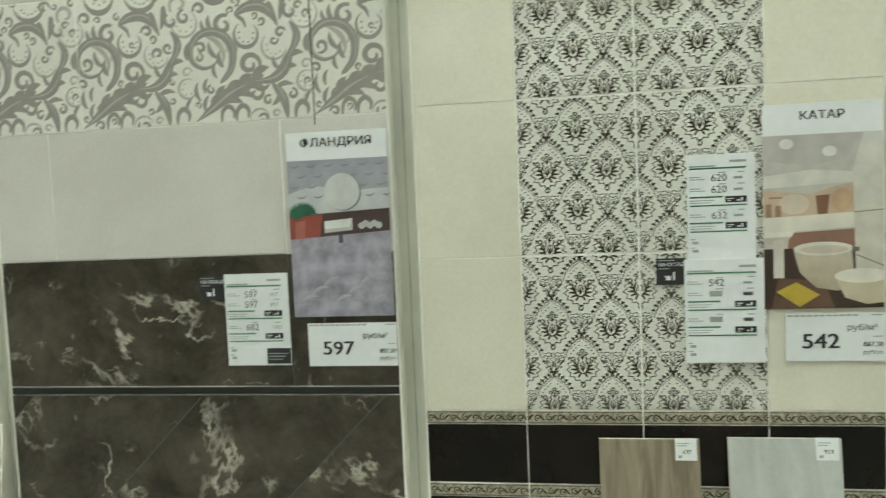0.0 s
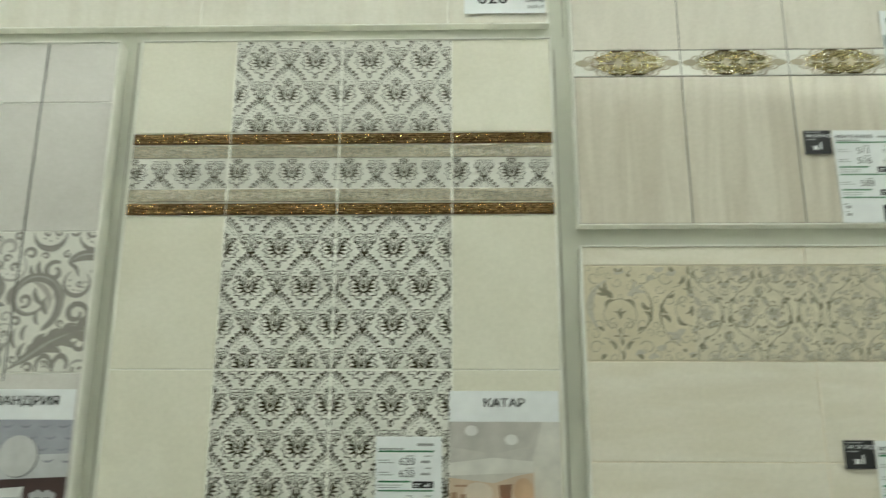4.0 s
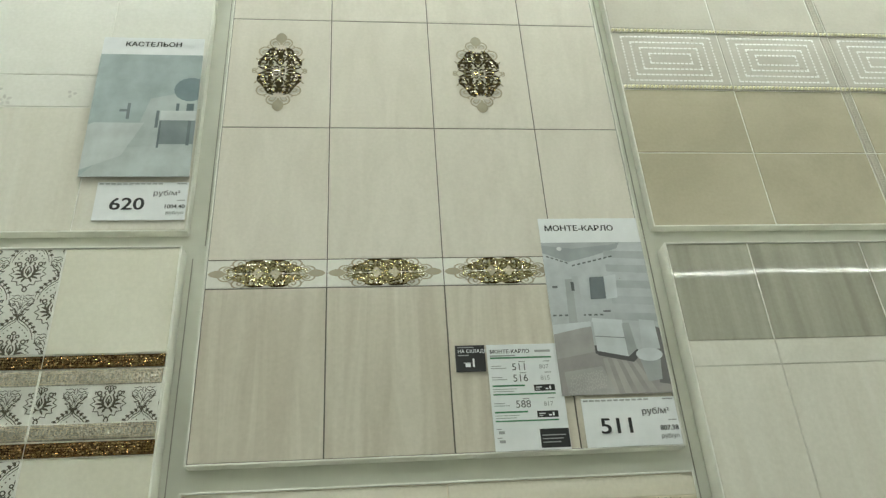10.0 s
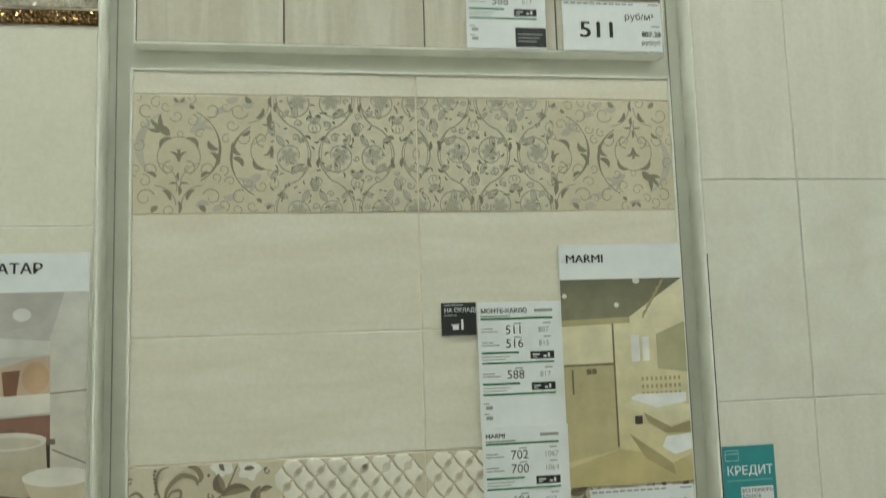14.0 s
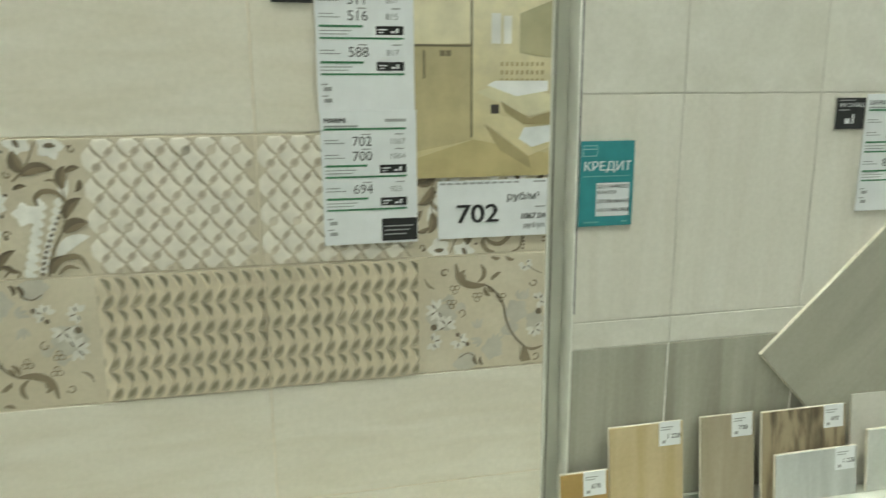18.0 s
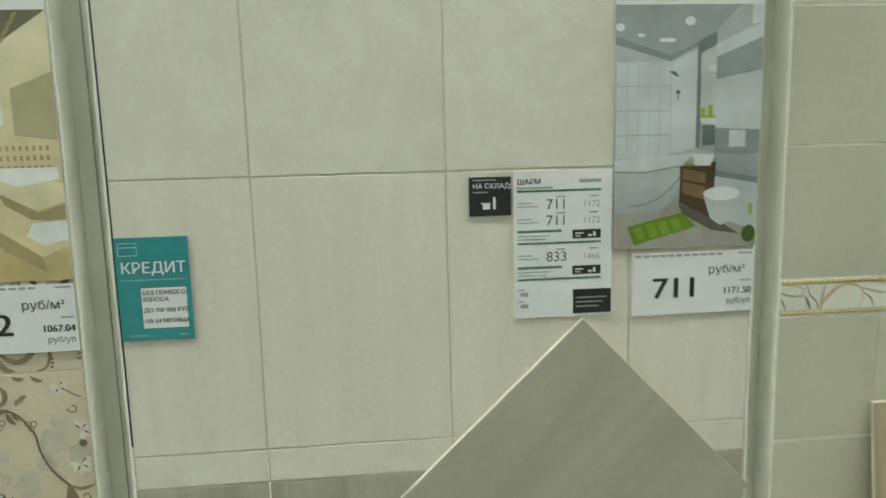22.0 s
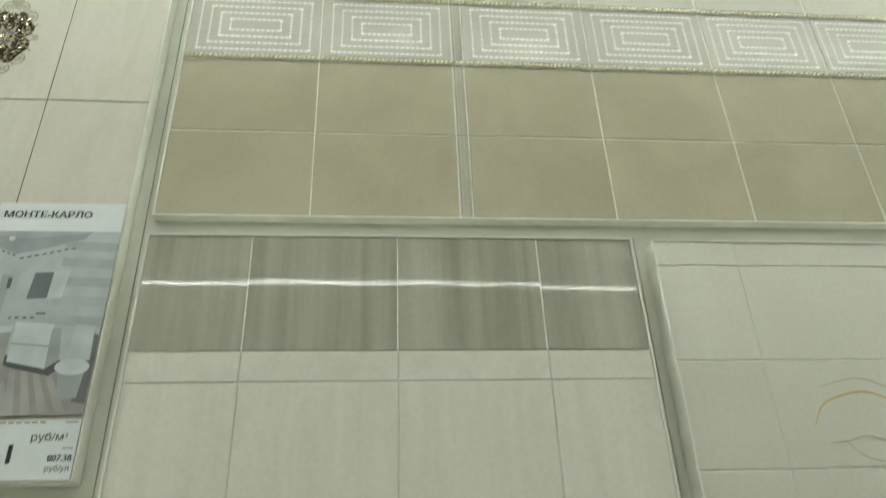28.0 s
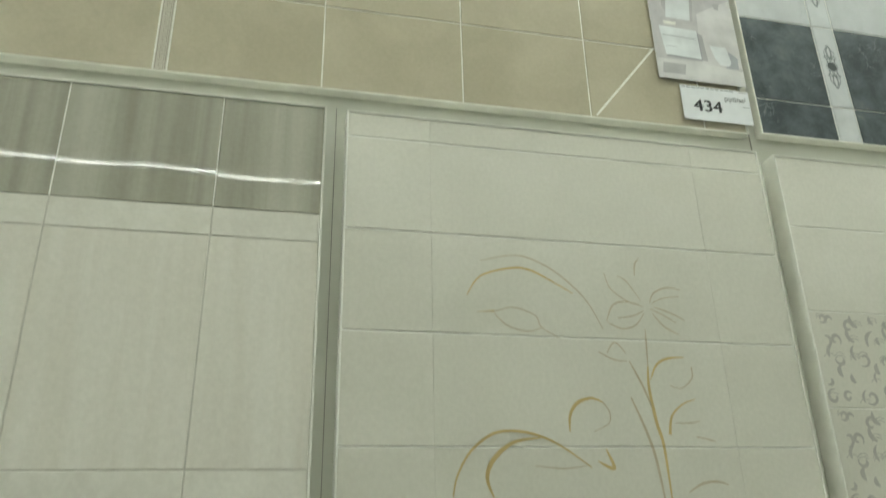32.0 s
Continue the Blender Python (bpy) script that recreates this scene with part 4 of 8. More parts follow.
def vine_parts():
    """Left half of the vine frieze, 0.495 x 0.213 m, from its lower left corner: two knots, then waving stems with blooms."""
    brown, stem, lilac = [], [], []
    for dx, turned in ((0.078, False), (0.236, True)):
        for out, polys in zip((brown, stem, lilac), vine_medallion()):
            polys = [tuple((-x, -z + 0.012) for x, z in p) for p in polys] if turned else polys
            out += [p for p in moved(polys, dx, 0.101) if max(q[0] for q in p) < (0.240 if turned else 0.162) and (not turned or min(q[0] for q in p) > 0.150)]
    brown += leaf((0.236, 0.150), (0.236, 0.185), 0.006) + ribbon(spiral(0.236, 0.158, 0.005, 0.005, 0, 1.0, 10), 0.0018)
    rng = random.Random(4)

    def hatched(x, z, length, a):
        lilac.extend(moved(leaf((0, 0), (length, 0), length * 0.46, 0.05, 6), x, z, 1, a))
        for b in (0.20, -0.20):
            stem.extend(ribbon(moved([curve((0, 0), (length, 0), b, 6)], x, z, 1, a)[0], 0.0013))
        stem.extend(ribbon(moved([curve((0.002, 0), (length * 0.8, 0), 0.06, 4)], x, z, 1, a)[0], 0.0010))

    def bloom(x, z, r):
        lilac.extend(petals(x, z, r * 1.5, 6, r * 0.9, x * 3000, 0.1))
        for k in range(6):
            a = radians(60 * k + x * 3000)
            stem.extend(outline_leaf((x + r * 0.3 * math.cos(a), z + r * 0.3 * math.sin(a)), (x + r * math.cos(a), z + r * math.sin(a)), 0.26, 0.0017))
        stem.extend(dot(x, z, 0.0022, 6))

    for k in range(4):
        cx, s = 0.274 + k * 0.0745, (1 if k % 2 else -1)
        wave = [(cx + s * 0.030 * math.copysign(abs(math.cos(2 * math.pi * (0.205 - z) / 0.200)) ** 0.65, math.cos(2 * math.pi * (0.205 - z) / 0.200)), z) for z in (0.213 * i / 36 for i in range(37))]
        stem += ribbon(wave, 0.0024) + ribbon([(x + s * 0.0042 * abs(math.cos(math.pi * (0.205 - z) / 0.100)), z) for x, z in wave], 0.0014)
        for j, z in enumerate((0.205, 0.105, 0.005)):
            d = s if j % 2 == 0 else -s
            stem += ribbon(spiral(cx - d * 0.004, z - 0.002, 0.034, 0.013, 0 if d > 0 else 180, -1.05 * d, 24), taper(0.0026, 0.0016))
            bloom(cx - d * 0.008, z - 0.002, 0.0125)
            hatched(cx - d * 0.016, z + 0.016, 0.024, 95 + d * 30)
            hatched(cx - d * 0.004, z - 0.034, 0.026, 70 - d * 25)
            hatched(cx - d * 0.034, z + 0.034, 0.026, 90 + d * 20)
            hatched(cx - d * 0.040, z - 0.044, 0.022, 90 - d * 40)
            hatched(cx + d * 0.010, z + 0.022, 0.018, 90 - d * 50)
            hatched(cx + d * 0.008, z - 0.018, 0.018, -90 + d * 40)
            stem += ribbon(spiral(cx - d * 0.036, z + 0.050, 0.012, 0.004, 0, 0.9 * d, 12), 0.0015) + ribbon(spiral(cx - d * 0.036, z - 0.052, 0.012, 0.004, 90, -0.9 * d, 12), 0.0015)
            brown += leaf((cx + d * 0.031, z - 0.022), (cx + d * 0.027, z - 0.004), 0.006, 0.15) + leaf((cx + d * 0.020, z + 0.034), (cx + d * 0.030, z + 0.028), 0.005, 0.2)
            brown += dot(cx - d * 0.030, z - 0.030, 0.0032, 6)
        for i in range(30):
            x, z = cx + rng.uniform(-0.037, 0.037), rng.uniform(0.008, 0.205)
            brown += moved(leaf((0, 0), (rng.uniform(0.006, 0.011), 0), 0.0030, 0.2, 4), x, z, 1, rng.uniform(0, 360))
    # tendrils and small leaves in what is left bare
    taken = np.array([q for p in brown + stem for q in p])
    for k in range(900):
        x, z = rng.uniform(0.006, 0.490), rng.uniform(0.006, 0.207)
        free = np.hypot(taken[:, 0] - x, taken[:, 1] - z).min()
        if free > (0.0070 if x > 0.24 else 0.0105):
            r = min(0.012, free - 0.0015)
            more = ribbon(spiral(x, z, r, r * 0.3, rng.uniform(0, 360), rng.choice((-1.0, 1.0)), 12), taper(0.0022, 0.0012))
            stem += more
            lilac += moved(leaf((-r, 0), (r, 0), r * 0.8, 0.1, 5), x, z, 1, rng.uniform(0, 360)) if x > 0.24 else []
            taken = np.vstack([taken, [q for p in more for q in p]])
    return brown, stem, lilac


def marmi_vines(t, w, i):
    brown, stem, lilac = vine_parts()
    box = (-w / 2 + 0.0015, w / 2 - 0.0015, -0.105, 0.105)
    for k, (polys, material, lift) in enumerate(((rect(0.238, 0.4945, 0.0015, 0.2115), "vine_ground", 0.0001), (lilac, "lilac_ink", 0.0002), (stem, "vine_stem_ink", 0.0005), (brown, "vine_ink", 0.0008))):
        shapes = moved(polys, -w / 2, -0.1065)
        if i:
            shapes = [tuple((-x, -z) for x, z in p) for p in shapes]
        ornament(t, ("vine", i, k), material, lambda: shapes, box, lift=lift)


def bloom_panel(kind):
    """Flowers and leaves of one decor corner, 0.235 x 0.213 m, from its lower left corner: white, brown, dark and grey shapes."""
    white, brown, dark, grey = [], [], [], []

    def blade(x0, z0, x1, z1, w, bend=0.15, split=True):
        """A leaf in millimetres, one half of it darker."""
        brown.extend(leaf((x0 * 0.001, z0 * 0.001), (x1 * 0.001, z1 * 0.001), w * 0.001, bend, 8))
        if split:
            dark.extend(leaf((x0 * 0.001, z0 * 0.001), (x1 * 0.001, z1 * 0.001), w * 0.00045, bend + 0.10, 8))

    def lobes(out, x, z, r, n, w, start=0.0, inner=0.15):
        out.extend(petals(x * 0.001, z * 0.001, r * 0.001, n, w * 0.001, start, inner))

    if kind == "rich":
        # the open flower and its ticked heart
        lobes(white, 97, 121, 33, 11, 20, 8)
        lobes(white, 97, 121, 22, 9, 18, 20, 0.0)
        for dx, dz in ((0, 0), (-4, 0), (4, 0), (0, 4.5), (0, -4.5), (-8, 0), (8, 0)):
            dark += rect((97 + dx - 1.1) * 0.001, (97 + dx + 1.1) * 0.001, (120 + dz - 2) * 0.001, (120 + dz + 2) * 0.001)
        # pairs of buds with dark eyes
        for x, z, a in ((58, 80, 120), (97, 67, 20), (152, 208, 110), (196, 201, 0)):
            lobes(white, x, z, 21, 5, 17, a, 0.0)
            dark += moved(leaf((-0.008, 0), (0.009, 0), 0.0075, 0.1, 6), x * 0.001, z * 0.001, 1, a)
        # leafy stems
        brown += wavy([(46, 16), (60, 34), (70, 55), (78, 90)], lambda u: 3.6 - 1.6 * u) + wavy([(140, 150), (160, 172), (176, 208)], lambda u: 3.6 - 1.2 * u)
        for leafy in ((58, 34, 40, 62, 17), (62, 36, 95, 32, 15), (66, 46, 84, 62, 9), (155, 164, 146, 196, 19), (152, 160, 198, 166, 17), (44, 18, 30, 8, 8), (105, 14, 132, 46, 12), (108, 20, 128, 8, 9), (62, 132, 22, 140, 9), (58, 120, 40, 146, 10), (30, 142, 18, 150, 7), (16, 108, 6, 92, 9), (8, 70, 22, 84, 9), (12, 92, 18, 112, 8), (20, 20, 12, 2, 10), (30, 8, 52, 6, 9), (104, 143, 122, 146, 9), (140, 138, 158, 142, 7), (85, 18, 96, 6, 8)):
            blade(*leafy)
        # scrolls
        brown += wavy([(58, 150), (46, 178), (50, 204), (66, 212)], swelling(2.0, 4.6)) + wavy([(60, 150), (64, 176), (86, 196), (108, 190), (112, 178)], swelling(2.0, 8.0))
        brown += wavy([(62, 154), (70, 170), (84, 172), (84, 160), (74, 160)], swelling(2.0, 5.0)) + wavy([(96, 210), (110, 206), (118, 192), (112, 182)], swelling(2.0, 9.0)) + wavy([(2, 166), (14, 172), (24, 164), (20, 152)], swelling(1.6, 5.0))
        brown += wavy([(212, 108), (200, 130), (180, 134), (168, 124), (170, 112)], swelling(2.0, 8.0)) + wavy([(206, 136), (196, 150), (184, 150)], swelling(1.6, 4.4))
        for k in range(7):
            dark += dot((44 - 1.5 * math.sin(k)) * 0.001, (206 - 6.2 * k) * 0.001, 0.0024, 7)
        # the white frond with its beaded edge, and the leaves beside it
        for k in range(9):
            white += leaf((0.158 + 0.003 * k, 0.004 + 0.013 * k), (0.142 + 0.004 * k, 0.016 + 0.0135 * k), 0.0135, 0.25)
            white += leaf((0.166 + 0.004 * k, 0.006 + 0.013 * k), (0.168 + 0.004 * k, 0.020 + 0.013 * k), 0.012, 0.0)
        lobes(white, 152, 100, 20, 5, 16, 30, 0.0)
        for k in range(13):
            u = k / 12
            dark += dot((166 + 40 * u ** 1.4) * 0.001, (6 + 104 * u) * 0.001, 0.0032 - 0.0010 * u, 8)
        brown += wavy([(174, 2), (184, 40), (202, 76), (210, 108), (206, 140)], lambda u: 4.0 - 1.8 * u)
        for leafy in ((206, 92, 232, 122, 16), (202, 70, 238, 84, 20), (208, 138, 214, 172, 16), (214, 162, 234, 168, 9), (176, 6, 200, 34, 10), (232, 150, 224, 132, 9)):
            blade(*leafy)
        white += leaf((0.190, 0.032), (0.238, 0.062), 0.019, 0.15) + leaf((0.206, 0.120), (0.216, 0.150), 0.015, 0.1)
        brown += wavy([(180, 6), (196, 28), (220, 30), (234, 4)], swelling(2.0, 9.0)) + wavy([(188, 4), (202, 16), (218, 12)], swelling(1.6, 6.0)) + wavy([(112, 4), (122, 14), (134, 10), (130, 2)], swelling(1.6, 4.6))
        for x, z in ((130, 194), (32, 60), (48, 142), (120, 98), (128, 130), (140, 172), (222, 200), (62, 100), (122, 64)):
            dark += dot(x * 0.001, z * 0.001, 0.0028, 7)
        for x, z, a in ((122, 70, 0), (226, 196, 90), (4, 190, 40), (134, 160, 120)):
            brown += ribbon(spiral(x * 0.001, z * 0.001, 0.006, 0.002, a, 0.9, 10), 0.0026)
    else:
        # thistle, its stem and the arching plume
        brown += [((0.024, 0.204), (0.034, 0.178), (0.041, 0.177), (0.046, 0.200), (0.042, 0.206))]
        dark += wavy([(37, 177), (51, 163), (65, 143), (75, 116), (79, 93), (97, 66), (114, 55)], lambda u: 3.8 - 0.8 * u)
        brown += wavy([(37, 177), (22, 183), (2, 178)], swelling(1.6, 6.0)) + wavy([(112, 55), (128, 56), (146, 52), (160, 40), (166, 14)], swelling(3.0, 13.0)) + wavy([(126, 50), (116, 40), (115, 28), (121, 18)], swelling(2.0, 8.0))
        for leafy in ((96, 44, 84, 34, 7), (100, 48, 94, 38, 6), (104, 76, 114, 58, 7), (98, 70, 108, 56, 5), (150, 48, 150, 34, 7), (158, 42, 148, 26, 7), (206, 56, 220, 40, 4), (60, 12, 76, 4, 6), (86, 8, 102, 4, 6)):
            blade(*leafy, split=False)
        # grey bloom and the pale sprays behind
        for x, z, r, n, a in ((146, 197, 21, 5, 20), (192, 110, 29, 6, 60), (158, 200, 15, 4, 0), (54, 108, 24, 5, 10), (18, 128, 20, 5, 40), (98, 176, 22, 5, 0)):
            lobes(grey, x, z, r, n, r * 0.9, a, 0.0)
        dark += leaf((0.116, 0.205), (0.120, 0.188), 0.0065, 0.2) + leaf((0.126, 0.203), (0.131, 0.184), 0.0070, 0.2) + wavy([(132, 186), (146, 180), (160, 188)], 2.0)
        for x, z, a in ((92, 180, 20), (92, 168, 250), (118, 152, 30), (122, 138, 280), (46, 136, 0), (66, 122, 80), (50, 90, 240), (60, 96, 60), (160, 82, 90), (84, 150, 200), (176, 66, 70), (30, 88, 300)):
            for d in (-28, 0, 28):
                grey += moved(leaf((0.004, 0), (0.022, 0), 0.0058, 0.15, 6), x * 0.001, z * 0.001, 1, a + d)
        # daisies, each with its heart beside it
        for x, z, r, a in ((160, 156, 16, 15), (208, 154, 16, 50), (18, 143, 16, 0), (12, 90, 15, 90), (200, 96, 20, 250), (184, 126, 18, 160), (38, 22, 12, 0)):
            for k in range(6):
                b = radians(a + k * 42)
                white += leaf(((x + 3 * math.cos(b)) * 0.001, (z + 3 * math.sin(b)) * 0.001), ((x + r * 1.1 * math.cos(b)) * 0.001, (z + r * 1.1 * math.sin(b)) * 0.001), 0.0088, 0.05, 6)
                if k % 2:
                    dark += leaf(((x + 4 * math.cos(b + 0.3)) * 0.001, (z + 4 * math.sin(b + 0.3)) * 0.001), ((x + 0.8 * r * math.cos(b + 0.3)) * 0.001, (z + 0.8 * r * math.sin(b + 0.3)) * 0.001), 0.0026, 0.05, 5)
        for x, z, r in ((145, 163, 4), (206, 127, 6), (12, 111, 6), (163, 144, 4)):
            dark += dot(x * 0.001, z * 0.001, r * 0.001, 10)
        # trefoils and curls
        for x, z in ((83, 80), (127, 76), (168, 60), (174, 86)):
            for a in (90, 210, 330):
                brown += ribbon(spiral(x * 0.001 + 0.005 * math.cos(radians(a)), z * 0.001 + 0.005 * math.sin(radians(a)), 0.0042, 0.0042, 0, 1.0, 10), 0.0017)
        for x, z, a in ((22, 56, 0), (156, 104, 90), (186, 30, 200), (16, 196, 60)):
            brown += ribbon(spiral(x * 0.001, z * 0.001, 0.008, 0.003, a, 0.85, 12), 0.0024)
        brown += wavy([(8, 40), (20, 34), (32, 26)], 1.8) + wavy([(204, 58), (214, 50), (222, 38)], 1.6)
    return white, brown, dark, grey


def marmi_blooms(t, w, i, kind):
    white, brown, dark, grey = bloom_panel(kind)
    layers = ((grey, "bloom_grey_ink", 0.0002), (white, "white_ink" if kind == "rich" else "pale_bloom_ink", 0.0005), (brown, "brown_ink", 0.0010), (dark, "bloom_dark_ink", 0.0015))
    for k, (polys, material, lift) in enumerate(layers):
        if polys:
            shapes = moved(polys, -w / 2, -0.1065)
            if i:
                shapes = [tuple((-x, -z) for x, z in p) for p in shapes]
            ornament(t, (kind, i, k), material, lambda: shapes, (-w / 2 + 0.0015, w / 2 - 0.0015, -0.105, 0.105), lift=lift)


def marmi_diamonds(t, w, i):
    """Pillowed pale lozenges with thin brown wavy lines that cross between them."""
    if "relief_diamond" not in PRINTS:
        v, f, lines, soft, core = [], [], [], [], []
        dx, dz = 0.0375, 0.0470
        for r in range(0, 10):
            for c in range(0, 8):
                x, z = 0.012 + c * dx + (dx / 2 if r % 2 else 0), -0.008 + r * dz / 2
                if 0.004 < x < 0.252 and 0.004 < z < 0.209:
                    n = len(v)
                    for size, y in ((0.43, -0.0002), (0.31, -0.0009), (0.12, -0.0012)):
                        for k in range(12):
                            a = k * math.pi / 6
                            d = (abs(math.cos(a)) ** 1.12 + abs(math.sin(a)) ** 1.12) ** (-1 / 1.12)
                            v.append((min(max(x + dx * size * d * math.cos(a), 0.001), 0.257), y, min(max(z + dz * size * d * math.sin(a), 0.002), 0.211)))
                    f.append(tuple(n + 24 + k for k in range(12)))
                    for ring in (0, 12):
                        f += [(n + ring + k, n + ring + (k + 1) % 12, n + ring + 12 + (k + 1) % 12, n + ring + 12 + k) for k in range(12)]
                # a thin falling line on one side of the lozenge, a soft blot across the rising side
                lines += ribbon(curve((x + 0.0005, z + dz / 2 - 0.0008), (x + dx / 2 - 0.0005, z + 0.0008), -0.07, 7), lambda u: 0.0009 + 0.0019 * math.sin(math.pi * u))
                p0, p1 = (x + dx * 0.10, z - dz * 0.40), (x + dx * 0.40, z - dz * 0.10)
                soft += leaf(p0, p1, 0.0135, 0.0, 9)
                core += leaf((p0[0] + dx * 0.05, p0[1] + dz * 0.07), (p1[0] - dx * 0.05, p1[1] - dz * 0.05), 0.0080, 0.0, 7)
        me = bpy.data.meshes.new("relief")
        me.from_pydata(v, [], f)
        for p in me.polygons:
            p.use_smooth = True
        me.materials.append(MATS["white_relief"])
        PRINTS["relief_diamond"] = me
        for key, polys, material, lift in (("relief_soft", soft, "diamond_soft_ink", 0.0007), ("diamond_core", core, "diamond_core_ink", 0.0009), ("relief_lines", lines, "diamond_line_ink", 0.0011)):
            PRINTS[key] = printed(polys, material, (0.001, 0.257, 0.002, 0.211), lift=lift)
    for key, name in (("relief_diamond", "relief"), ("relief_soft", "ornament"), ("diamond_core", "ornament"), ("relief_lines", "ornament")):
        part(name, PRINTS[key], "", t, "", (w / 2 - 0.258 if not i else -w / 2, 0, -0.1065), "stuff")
    marmi_blooms(t, w, i, "rich")


def marmi_chevrons(t, w, i):
    """Upright zigzag ridges: each row of slanting wedges turns against the next, with a dark leaf in every hollow."""
    if "relief_wedge" not in PRINTS:
        v, f, shade, pale, core = [], [], [], [], []
        pitch, rise, width = 0.0214, 0.0260, 0.0125
        for r in range(8):
            z0, z1 = 0.0025 + r * rise, 0.0025 + (r + 1) * rise
            falling = r % 2 == 1
            a0, a1 = (width, 0.0) if falling else (0.0, width)
            for c in range(-1, 12):
                x = 0.008 + c * pitch
                n = len(v)
                v += [(min(max(q, 0.001), 0.257), y, z) for q, y, z in ((x + a0, -0.0003, z0), (x + a0 + pitch * 0.9, -0.0026, z0), (x + a1 + pitch * 0.9, -0.0026, z1), (x + a1, -0.0003, z1),
                                                                       (x + a0 + pitch, -0.0003, z0), (x + a1 + pitch, -0.0003, z1))]
                f += [(n, n + 1, n + 2, n + 3), (n + 1, n + 4, n + 5, n + 2)]
                p0, p1 = (x + a0 + 0.0012, z0 + 0.003), (x + a1 + 0.0012, z1 - 0.001)
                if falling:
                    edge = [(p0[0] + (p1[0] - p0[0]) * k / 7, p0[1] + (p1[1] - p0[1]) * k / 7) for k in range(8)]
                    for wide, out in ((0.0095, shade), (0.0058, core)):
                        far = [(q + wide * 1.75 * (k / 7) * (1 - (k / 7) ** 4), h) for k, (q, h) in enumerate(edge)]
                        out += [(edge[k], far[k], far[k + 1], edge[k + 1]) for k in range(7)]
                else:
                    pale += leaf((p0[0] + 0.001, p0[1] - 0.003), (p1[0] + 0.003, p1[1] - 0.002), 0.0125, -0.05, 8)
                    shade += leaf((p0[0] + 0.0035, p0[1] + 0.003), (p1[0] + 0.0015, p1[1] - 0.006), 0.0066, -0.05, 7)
        me = bpy.data.meshes.new("relief")
        me.from_pydata(v, [], f)
        me.materials.append(MATS["chevron_ground"])
        PRINTS["relief_wedge"] = me
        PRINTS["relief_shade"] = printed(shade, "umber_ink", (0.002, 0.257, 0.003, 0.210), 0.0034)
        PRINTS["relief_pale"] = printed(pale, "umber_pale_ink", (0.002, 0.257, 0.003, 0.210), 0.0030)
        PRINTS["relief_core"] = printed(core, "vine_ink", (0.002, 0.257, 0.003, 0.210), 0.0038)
    for key, name in (("relief_wedge", "relief"), ("relief_shade", "ornament"), ("relief_pale", "ornament"), ("relief_core", "ornament")):
        part(name, PRINTS[key], "", t, "", (w / 2 - 0.258 if not i else -w / 2, 0, -0.1065), "stuff")
    marmi_blooms(t, w, i, "light")


def faint_frieze(t, w):
    rng = random.Random(7)
    polys = []
    for k in range(int(w / 0.03)):
        x, z = rng.uniform(-w / 2 + 0.02, w / 2 - 0.02), rng.uniform(-0.035, 0.035)
        polys += petals(x, z, rng.uniform(0.010, 0.022), rng.choice((3, 5)), 0.008, rng.uniform(0, 360))
    ornament(t, ("faint", round(w, 3)), "faint_ink", lambda: polys, (-w / 2 + 0.002, w / 2 - 0.002, -0.047, 0.047))


